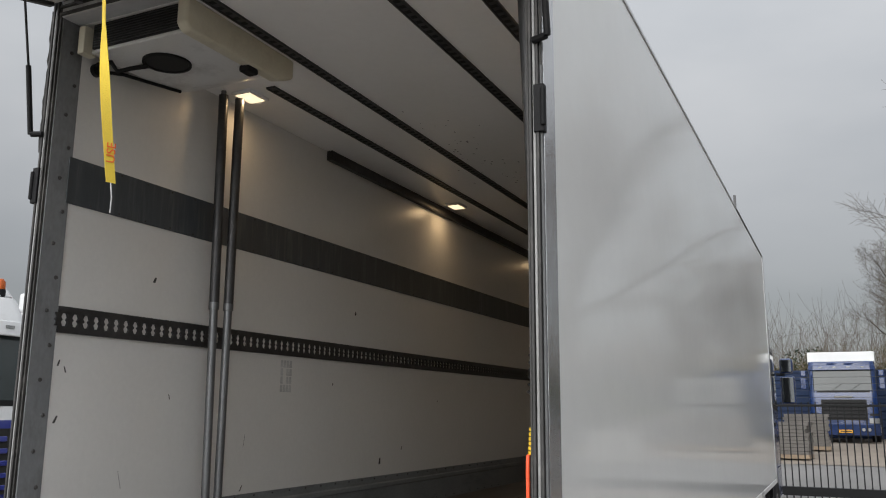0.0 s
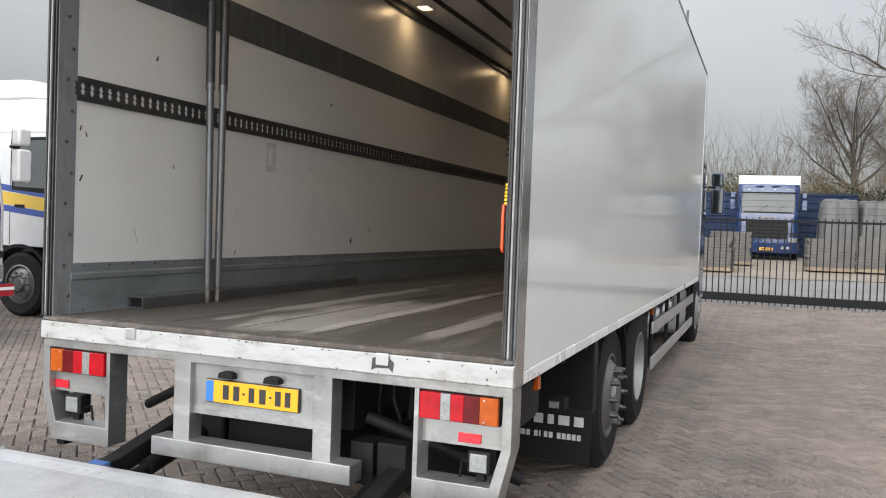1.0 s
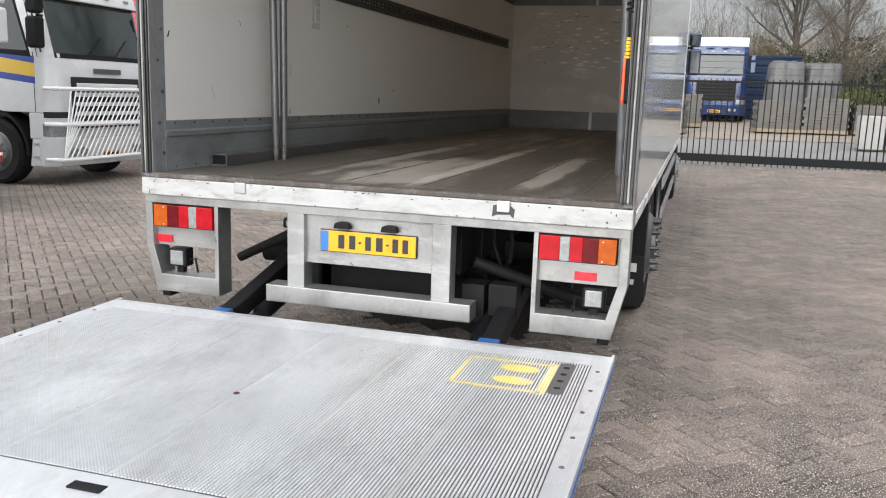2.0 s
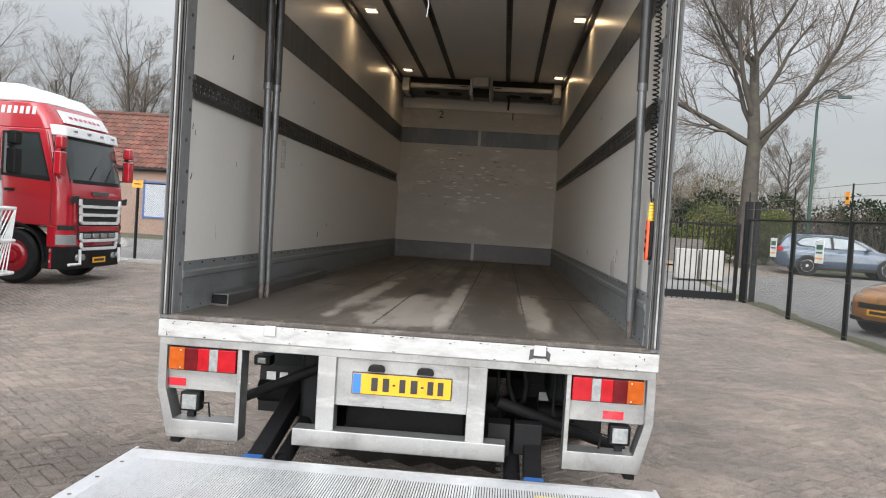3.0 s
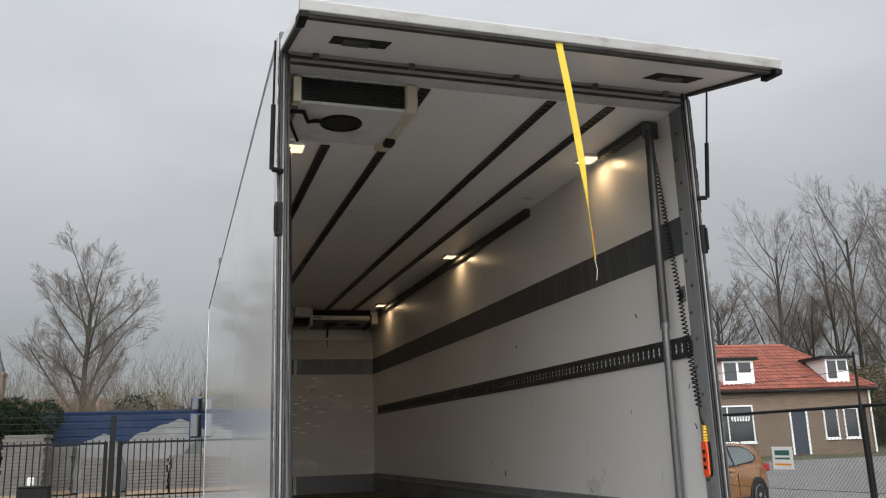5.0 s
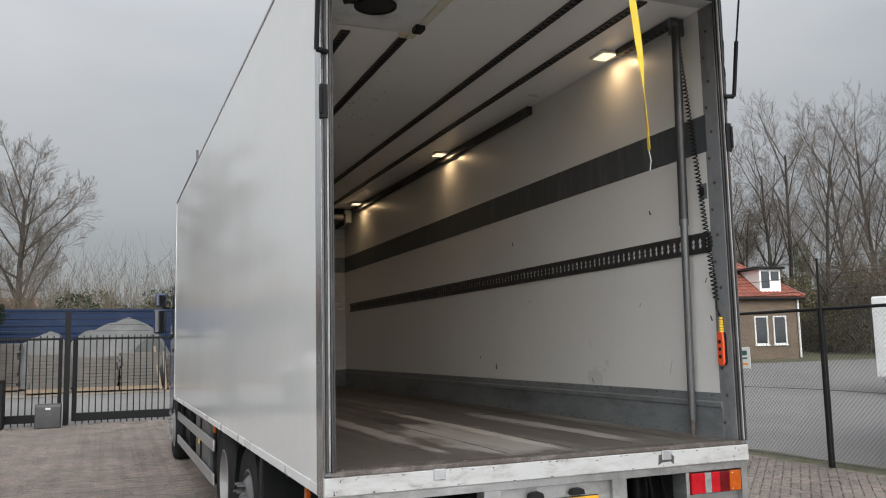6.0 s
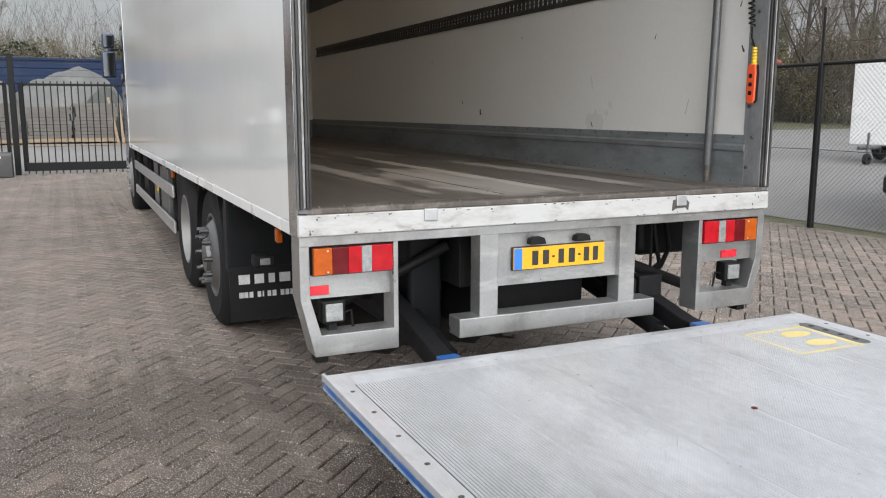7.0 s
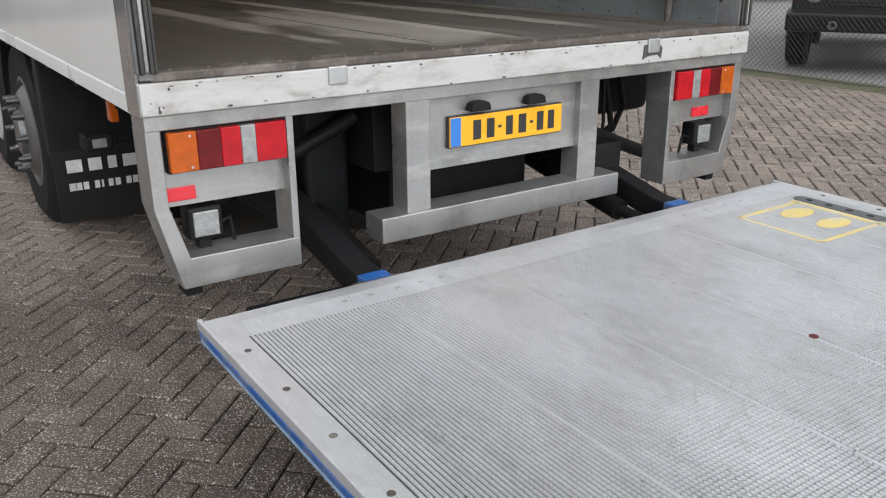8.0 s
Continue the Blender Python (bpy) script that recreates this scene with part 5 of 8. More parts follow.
for sx in (-1, 1):
    x = sx * 0.70
    bm = B()
    prism(bm, [(0.75, 0.56), (0.75, 0.68), (-0.12, 0.475), (-0.30, 0.462), (-0.30, 0.40), (-0.10, 0.385)], "x", x - 0.045, x + 0.045)
    arm = part("lift_arm", bm, "dark", truck, "dark steel lift arm with blue end", bevel=0.008)
    bm = B()
    prism(bm, [(-0.185, 0.472), (-0.185, 0.44), (-0.30, 0.43), (-0.30, 0.464), (-0.22, 0.472)], "x", x - 0.049, x + 0.049)
    part("arm_end", bm, "lift_blue", arm, "scuffed blue arm end", bevel=0.006)
    part("hinge_pin", cyl(B(), (x - 0.09, -0.245, 0.45), (x + 0.09, -0.245, 0.45), 0.02, n=12), "rust", arm, "rusty hinge pin")
    bm = B()
    cyl(bm, (sx * 0.58, 0.95, 0.60), (sx * 0.60, 0.0, 0.40), 0.045, n=14)
    cyl(bm, (sx * 0.60, 0.0, 0.40), (sx * 0.61, -0.2, 0.385), 0.025, n=12)
    part("lift_cylinder", bm, "dark", truck, "dark hydraulic cylinder")
part("lift_cross_tube", cyl(B(), (-0.95, 0.72, 0.60), (0.95, 0.72, 0.60), 0.065, n=16), "dark", truck, "dark lift cross tube")
part("torsion_tube", cyl(B(), (-1.05, -0.02, 0.34), (-0.45, -0.06, 0.345), 0.035, n=12), "dark", truck, "dark torsion tube under the bumper")
part("diagonal_brace", cyl(B(), (-0.45, 0.35, 0.86), (-0.98, 0.45, 0.60), 0.028, n=12), "dark", truck, "dark diagonal brace")
part("brace_tube", cyl(B(), (0.50, 0.25, 0.74), (1.22, 0.46, 0.48), 0.032, n=12), "dark", truck, "dark diagonal brace")
# added black box that blocks light seen through the bumper opening
part("battery_carrier", box(B(), -0.40, 0.32, 1.45, 1.84, 0.30, 0.94), "mud", truck, "black box added to darken the underbody", bevel=0.02)
part("reservoir", box(B(), 0.78, 1.2, 0.42, 0.85, 0.70, 0.93), "mud", truck, "black plastic reservoir", bevel=0.05)
part("valve_block", box(B(), 0.60, 0.75, 0.16, 0.26, 0.48, 0.65), "dark", truck, bevel=0.008)
for pts, r in (([(0.86, 0.4, 0.92), (0.88, 0.38, 0.76), (0.92, 0.4, 0.66), (0.86, 0.42, 0.60)], 0.014), ([(0.95, 0.4, 0.9), (0.97, 0.38, 0.75), (0.93, 0.4, 0.64), (0.88, 0.44, 0.58)], 0.014), ([(0.82, 0.36, 0.9), (0.81, 0.34, 0.7), (0.84, 0.38, 0.55)], 0.008)):
    part("hydraulic_hose", tube(B(), pts, r, 8), "rubber", truck, "black hydraulic hose")
for pts, r in (([(0.55, 0.45, 0.92), (0.56, 0.42, 0.8), (0.6, 0.42, 0.70), (0.58, 0.5, 0.62)], 0.014), ([(0.64, 0.45, 0.92), (0.66, 0.42, 0.82), (0.65, 0.42, 0.72), (0.60, 0.5, 0.66)], 0.014), ([(0.50, 0.40, 0.90), (0.50, 0.38, 0.75), (0.53, 0.42, 0.6)], 0.008)):
    part("hydraulic_hose", tube(B(), pts, r, 8), "rubber", truck, "black hydraulic hose")
part("pump_box", box(B(), -0.335, 0.335, 0.30, 1.2, 0.40, 0.93), "dark", truck, bevel=0.02)
part("hydraulic_pack", box(B(), -0.63, -0.44, 0.42, 1.6, 0.36, 0.95), "mud", truck, "black hydraulic power pack", bevel=0.03)
bm = B()
box(bm, 0.46, 0.58, 0.16, 0.30, 0.44, 0.64)
cyl(bm, (0.50, 0.16, 0.5), (0.50, 0.12, 0.5), 0.03)
part("valve_block", bm, "dark", truck, bevel=0.006)


# ---- lorry cabs ----
def road_wheel(parent, x, y, r, w, sx, rim="rim", spokes=0):
    """A wheel whose outer face is at y, turned towards sx along y."""
    bmt, bmr = B(), B()
    lathe(bmt, [(0.0, r * 0.6), (0.0, r * 0.72), (0.012, r * 0.88), (-0.015, r * 0.97), (-0.04, r), (-w + 0.04, r), (-w, r * 0.9), (-w, r * 0.6)], (x, y, r), (0, sx, 0), 32)
    tyre = part("wheel", bmt, "tyre", parent, "black tyre", smooth=30)
    if spokes:
        lathe(bmr, [(0.0, r * 0.66), (0.004, r * 0.63), (-0.05, r * 0.60), (-0.06, r * 0.60)], (x, y, r), (0, sx, 0), 32)
        for k in range(spokes):
            a = 2 * math.pi * k / spokes
            d, e = Vector((math.cos(a), 0, math.sin(a))), Vector((-math.sin(a), 0, math.cos(a)))
            c = Vector((x, y + sx * -0.012, r))
            vs = [c + d * r * 0.10 + e * r * 0.06, c + d * r * 0.62 + e * r * 0.09, c + d * r * 0.62 - e * r * 0.09, c + d * r * 0.10 - e * r * 0.06]
            back = [v + Vector((0, -sx * 0.03, 0)) for v in vs]
            loft(bmr, [vs, back])
        cyl(bmr, (x, y - sx * 0.03, r), (x, y - sx * 0.002, r), r * 0.16, n=16)
        part("wheel_dish", cyl(B(), (x, y - sx * 0.09, r), (x, y - sx * 0.07, r), r * 0.6, n=28), "car_black", tyre)
    else:
        lathe(bmr, [(0.0, r * 0.61), (0.004, r * 0.57), (-0.04, r * 0.54), (0.01, r * 0.42), (0.02, r * 0.28), (-0.005, r * 0.26), (0.05, r * 0.2), (0.05, 0.001)], (x, y, r), (0, sx, 0), 28)
        for k in range(10):
            a = 2 * math.pi * k / 10
            p = Vector((x + r * 0.35 * math.cos(a), y + sx * 0.015, r + r * 0.35 * math.sin(a)))
            cyl(bmr, p, p + Vector((0, sx * 0.03, 0)), 0.016, 0.012, 6)
    part("rim", bmr, rim, tyre, smooth=30)
    return tyre


def lorry(label, m, paint, roof, lower, roof_high=3.75, arch=-1.45, rim="rim", slats=5, slat_mat="dark", visor=None, stripes=(), guard=False, wheels=True, box_behind=0.0, group="parked lorries", tall=True, into=None, bumper=None, u_grille=False, shoulder=None, mirror_mat=None, front_band=None):
    if into:
        PLACE.append(m)
    t = into or thing("lorry", label, "lorry", group, m)
    hw, rc = 1.22, 0.24

    def front(y, z):
        """The nose of the cab: leaning above the waist, slightly crowned, with rounded corners."""
        x = float(np.interp(z, (0.3, 0.72, 1.7, 1.95, 2.9, 3.1, 3.35, 3.9), (-0.06, 0.0, -0.01, -0.05, -0.27, -0.34, -0.52, -1.2)))
        over = min(max(abs(y) - hw + rc, 0.0), rc)
        return x - 0.05 * (y / hw) ** 2 - rc + math.sqrt(max(rc * rc - over * over, 0.0))

    ys = [-hw + rc * (1 - math.cos(radians(a))) for a in range(0, 91, 15)] + [-0.65, -0.3, 0.0]
    ys = ys + [-y for y in ys[-2::-1]]

    def shell(zs, back, shrink=0.0):
        k = (hw - shrink) / hw
        return loft(B(), [[(back, -hw * k, z)] + [(front(y, z) - shrink, y * k, z) for y in ys] + [(back, hw * k, z)] for z in zs])

    def strip(zs, ya, yb, proud, deep=0.03):
        run = [ya + (yb - ya) * q / 14 for q in range(15)]
        return loft(B(), [[(front(y, z) + proud, y, z) for y in run] + [(front(y, z) + proud - deep, y, z) for y in run[::-1]] for z in zs])

    part("cab_body", shell((1.11, 1.4, 1.7, 1.95, 2.2, 2.5, 2.9), -2.25), paint, t, bevel=0.015)
    part("lower_nose", shell((0.72, 0.9, 1.108), arch + 0.66, 0.002), paint, t, bevel=0.012)
    part("rear_skirt", box(B(), -2.25, arch - 0.66, -hw, hw, 0.98, 1.108), paint, t, bevel=0.02)
    if tall:
        zc = 2.9 + 0.62 * (roof_high - 2.9)
        part("roof_shoulder", shell((2.9, 3.1, zc), -2.25, 0.015), shoulder or roof, t, bevel=0.02)
        part("roof", shell((zc, 0.5 * (zc + roof_high), roof_high - 0.05, roof_high), -2.25, 0.022), roof, t, bevel=0.05)
    part("windscreen_frame", strip((1.93, 2.2, 2.5, 2.86), -hw + 0.012, hw - 0.012, 0.004), "rubber", t, "black windscreen surround", smooth=30)
    part("windscreen", strip((2.0, 2.2, 2.5, 2.83), -hw + 0.035, hw - 0.035, 0.009), "cab_glass", t, "dark tinted windscreen", smooth=30)
    for s in (-0.35, 0.3):
        part("wiper", tube(B(), [(front(s, 2.02) + 0.02, s, 2.02), (front(s + 0.35, 2.28) + 0.02, s + 0.35, 2.28)], 0.008, 5), "rubber", t)
    part("visor", strip((2.80, 2.84, 2.95, 3.0), -hw + 0.03, hw - 0.03, 0.11, 0.10), visor or roof, t, "sun visor over the windscreen", bevel=0.02)
    for y in (-0.75, -0.25, 0.25, 0.75):
        part("visor_lamp", box(B(), front(y, 2.9) + 0.08, front(y, 2.9) + 0.125, y - 0.06, y + 0.06, 2.895, 2.935), "lens_clear", t, bevel=0.004)
    for s in (-1, 1):
        yy = sorted((s * hw, s * (hw + 0.008)))
        part("window_surround", prism(B(), [(-1.33, 2.00), (-1.33, 2.83), (-0.62, 2.83), (-0.36, 1.93)], "y", *sorted((s * hw, s * (hw + 0.004)))), "rubber", t, "black window surround", smooth=0)
        part("side_window", prism(B(), [(-1.28, 2.05), (-1.28, 2.78), (-0.65, 2.78), (-0.42, 2.02)], "y", *yy), "cab_glass", t, "dark side window", bevel=0.002)
        for xa in (-1.36, -0.33):
            part("door_gap", box(B(), xa - 0.006, xa + 0.006, *sorted((s * (hw - 0.002), s * (hw + 0.003))), 1.13, 2.0 if xa > -1 else 2.8), "slot", t, smooth=0)
        part("door_handle", box(B(), -1.25, -1.05, *sorted((s * hw, s * (hw + 0.02))), 1.72, 1.77), "rubber", t, bevel=0.006)
        bm = B()
        box(bm, -0.18, -0.02, *sorted((s * 1.28, s * 1.50)), 2.05, 2.50)
        box(bm, -0.18, -0.02, *sorted((s * 1.28, s * 1.48)), 2.54, 2.78)
        mirror = part("mirror", bm, mirror_mat or paint, t, "door mirror housings", bevel=0.04)
        bm = B()
        box(bm, -0.188, -0.178, *sorted((s * 1.30, s * 1.48)), 2.08, 2.47)
        box(bm, -0.188, -0.178, *sorted((s * 1.30, s * 1.46)), 2.56, 2.75)
        part("mirror_glass", bm, "mirror_glass", mirror, bevel=0.002)
        part("mirror_arm", cyl(B(), (-0.12, s * hw, 2.52), (-0.1, s * 1.35, 2.52), 0.02, n=8), "rubber", t)
        part("step", box(B(), arch + 0.70, -0.27, *sorted((s * (hw - 0.25), s * (hw - 0.004))), 0.30, 0.72), lower, t, bevel=0.03)
        bm = B()
        for z in (0.42, 0.62):
            box(bm, arch + 0.72, -0.3, *sorted((s * (hw - 0.2), s * (hw + 0.004))), z, z + 0.05)
        part("tread", bm, "alu", t, bevel=0.004)
        rings = []
        for a in range(-5, 190, 15):
            ca, sa = math.cos(radians(a)), math.sin(radians(a))
            rings.append([(arch + 0.60 * ca, s * (hw - 0.3), 0.52 + 0.58 * sa), (arch + 0.60 * ca, s * (hw + 0.02), 0.52 + 0.58 * sa), (arch + 0.65 * ca, s * (hw + 0.02), 0.52 + 0.63 * sa), (arch + 0.65 * ca, s * (hw - 0.3), 0.52 + 0.63 * sa)])
        part("wheel_arch", loft(B(), rings), "mud", t, "black wheel arch")
        for z0, z1, mt, lean in stripes:
            bm = B()
            prism(bm, [(-2.24, z0 + lean), (-2.24, z1 + lean), (-0.31, z1 - 0.02), (-0.31, z0 - 0.02)], "y", *sorted((s * hw, s * (hw + 0.0035))))
            part("stripe", bm, mt, t, "painted side stripe", smooth=0)
        part("headlamp", strip((0.76, 0.80, 0.92, 0.95), *sorted((s * 0.84, s * (hw - 0.012))), 0.012), "lens_clear", t, "clear headlamp", bevel=0.006)
        part("lamp_slot", strip((1.04, 1.13), *sorted((s * 0.88, s * (hw - 0.02))), 0.006, 0.02), "slot", t, "black air slot over the headlamp", smooth=0)
        for y in (0.62, 0.82):
            part("fog_lamp", cyl(B(), (0.0, s * y, 0.52), (0.04, s * y, 0.52), 0.07, 0.06, 16), "lens_clear", t, bevel=0.004)
    part("bumper", strip((0.30, 0.36, 0.68, 0.74), -hw + 0.01, hw - 0.01, 0.035, 0.25), bumper or lower, t, bevel=0.02)
    if front_band:
        part("front_panel", strip((0.78, 1.0, 1.4, 1.70, 1.76), -hw + 0.01, hw - 0.01, 0.004, 0.02), front_band, t, "painted front panel", smooth=30)
    part("grille_recess", box(B(), -0.06, 0.006, -0.80, 0.80, 0.88, 1.66), "slot", t, "black panel for the shade in the grille opening", smooth=0)
    if u_grille:
        for z, h, w in ((1.20, 0.13, 0.80), (1.36, 0.13, 0.82), (1.52, 0.12, 0.84), (0.86, 0.13, 0.76), (0.70, 0.11, 0.74)):
            pts = [(-w, z + h), (-w, z), (-w + 0.08, z - 0.05), (w - 0.08, z - 0.05), (w, z), (w, z + h), (w - 0.06, z + h), (w - 0.07, z + 0.03), (w - 0.13, z + 0.01), (-w + 0.13, z + 0.01), (-w + 0.07, z + 0.03), (-w + 0.06, z + h)]
            part("grille_slat", prism(B(), pts, "x", 0.0, 0.045), slat_mat, t, "white-edged grille slat", bevel=0.006)
        part("grille_bridge", box(B(), -0.002, 0.03, -0.80, 0.80, 1.02, 1.12), paint, t, bevel=0.01)
        for y in (-0.5, -0.17, 0.17, 0.5):
            part("spot_lamp", box(B(), 0.0, 0.05, y - 0.12, y + 0.12, 0.89, 0.98), "lens_clear", t, "clear spot lamp", bevel=0.02)
        for y in (-1.0, 1.0):
            part("corner_inlet", prism(B(), [(y - 0.14, 1.56), (y + 0.14, 1.56), (y + 0.16, 1.70), (y - 0.12, 1.66)], "x", -0.02, 0.012), "slot", t, "black corner inlet", smooth=0)
            part("white_guard", tube(B(), [(0.05, y - 0.2 * (1 if y > 0 else -1), 0.68), (0.06, y - 0.2 * (1 if y > 0 else -1), 0.40), (0.05, y + 0.2 * (1 if y > 0 else -1), 0.40)], 0.028, 8), "paint_white", t, "white bumper tube")
        part("name_panel", strip((3.06, 3.1, 3.3), -0.86, 0.86, 0.02, 0.03), "paint_white", t, "white name panel over the visor", smooth=30)
        for k in range(7):
            part("sign_bar", strip((3.16, 3.21), -0.62 + k * 0.18, -0.50 + k * 0.18, 0.026, 0.004), "paint_red", t, smooth=0)
    for k in range(0 if u_grille else slats):
        z = 0.90 + k * (0.72 / slats)
        h = 0.72 / slats * 0.5
        part("grille_slat", box(B(), 0.0, 0.028, -0.80 + 0.02 * k, 0.80 - 0.02 * k, z + h * 0.4, z + h * 1.3), slat_mat, t, bevel=0.012)
    part("badge", box(B(), -0.005, 0.016, -0.32, 0.32, 1.72, 1.80), "chrome", t, "plain chrome badge bar", bevel=0.006)
    part("number_plate", box(B(), 0.028, 0.036, -0.26, 0.26, 0.40, 0.51), "plate", t, "yellow number plate", bevel=0.002)
    part("plate_bar", box(B(), 0.0362, 0.0376, -0.2, 0.2, 0.43, 0.48), "ink", t, smooth=0)
    if guard:
        def hoop(z):
            return tube(B(), [(-0.15, -1.24, z), (0.08, -1.18, z), (0.12, -0.9, z), (0.13, 0, z), (0.12, 0.9, z), (0.08, 1.18, z), (-0.15, 1.24, z)], 0.03, 8)
        guard_tube = part("front_guard", hoop(0.95), "white", t, "white lattice tube guard on the front")
        for z in (0.42, 1.48):
            part("guard_hoop", hoop(z), "white", guard_tube)
        for k in range(-12, 13):
            y = k * 0.11
            part("guard_bar", tube(B(), [(0.10, max(-1.15, min(1.15, y - 0.35)), 0.45), (0.11, max(-1.15, min(1.15, y + 0.35)), 1.45)], 0.012, 5), "white", guard_tube)
    part("chassis", box(B(), -6.6, -2.1, -0.43, 0.43, 0.62, 0.95), "dark", t, bevel=0.01)
    if wheels:
        for s in (-1, 1):
            road_wheel(t, arch, s * 1.22, 0.51, 0.30, s, rim)
            road_wheel(t, -5.2, s * 1.24, 0.51, 0.60, s, rim)
        part("axle", cyl(B(), (arch, -1, 0.51), (arch, 1, 0.51), 0.07, n=12), "dark", t)
        part("axle", cyl(B(), (-5.2, -1, 0.51), (-5.2, 1, 0.51), 0.09, n=12), "dark", t)
    if box_behind:
        part("cargo_box", box(B(), -9.0, -2.4, -1.27, 1.27, 0.95, box_behind), "grp", t, "white cargo box", bevel=0.03)
    if into:
        PLACE.pop()
    return t


def at_ground(x, y, turn):
    return pose(x, y, ground_height(x, y), 0, 0, turn)


bands = ((1.86, 1.96, "stripe_blue", 0.22), (1.66, 1.86, "stripe_yellow", 0.20), (1.56, 1.66, "stripe_blue", 0.18))
lorry("white lorry cab with blue and yellow side stripes and lattice guard", at_ground(-7.62, 7.7, 0), "paint_white", "paint_white", "paint_white", 3.75, arch=-1.12, mirror_mat="rubber", rim="chrome", stripes=bands, guard=True, slat_mat="paint_white")
red = lorry("red lorry cab with white roof and white-edged grille slats", at_ground(-7.6, 11.87, 0), "paint_red", "paint_white", "paint_red", 3.68, arch=-1.05, rim="paint_red", slat_mat="paint_white", visor="paint_white", bumper="dark", u_grille=True, shoulder="paint_red")
part("roof_spoiler", prism(B(), [(-1.95, 3.66), (-1.9, 3.80), (-1.25, 3.77), (-1.10, 3.66)], "y", -0.75, 0.75), "paint_white", red, "white roof spoiler", bevel=0.05)
for k in range(9):
    for s in (-1, 1):
        bm = B()
        prism(bm, [(-1.75 + k * 0.12, 3.16), (-1.68 + k * 0.12, 3.16), (-1.66 + k * 0.12, 3.30), (-1.73 + k * 0.12, 3.30)], "y", *sorted((s * 1.20, s * 1.212)))
        part("side_dash", bm, "paint_white", red, "white dash on the cab side", smooth=0)
for s in (-1, 1):
    part("side_panel", box(B(), -2.2, -1.8, *sorted((s * 1.20, s * 1.212)), 3.18, 3.30), "paint_white", red, smooth=0)
navy = lorry("blue and white lorry cab with red and white bumper", at_ground(-7.1, 3.7, 0), "paint_white", "paint_white", "paint_navy", 3.6, rim="chrome", stripes=((1.0, 1.5, "paint_navy", 0.25), (1.5, 1.6, "paint_red", 0.3)), slat_mat="paint_navy", front_band="paint_navy")
part("red_bumper_band", box(B(), 0.02, 0.038, -1.2, 1.2, 0.54, 0.70), "paint_red", navy, "red and white bumper band", bevel=0.004)
part("white_bumper_band", box(B(), 0.02, 0.040, -1.2, 1.2, 0.62, 0.66), "white", navy, smooth=0)
bm = B()
cyl(bm, (-0.65, 0.9, 3.28), (-0.65, 0.9, 3.44), 0.07, n=16)
part("beacon_base", bm, "dark", navy)
part("beacon", lathe(B(), [(0, 0.065), (0.10, 0.06), (0.14, 0.03), (0.145, 0.001)], (-0.65, 0.9, 3.44), (0, 0, 1), 16), "lens_orange", navy, "orange beacon")
lorry("blue lorry with white cargo box behind the gate", at_ground(2.15, 33.6, -90) @ pose(0, 0, 0), "paint_blue", "paint_blue", "paint_blue", 3.15, slat_mat="dark", visor="paint_blue", box_behind=3.65, group="")
own = lorry("blue cab of the box truck with white roof", pose(0, 12.05, 0, 0, 0, 90), "paint_blue", "paint_white", "paint_blue", 3.4, arch=-1.9, wheels=False, group="", visor="paint_white", into=truck)


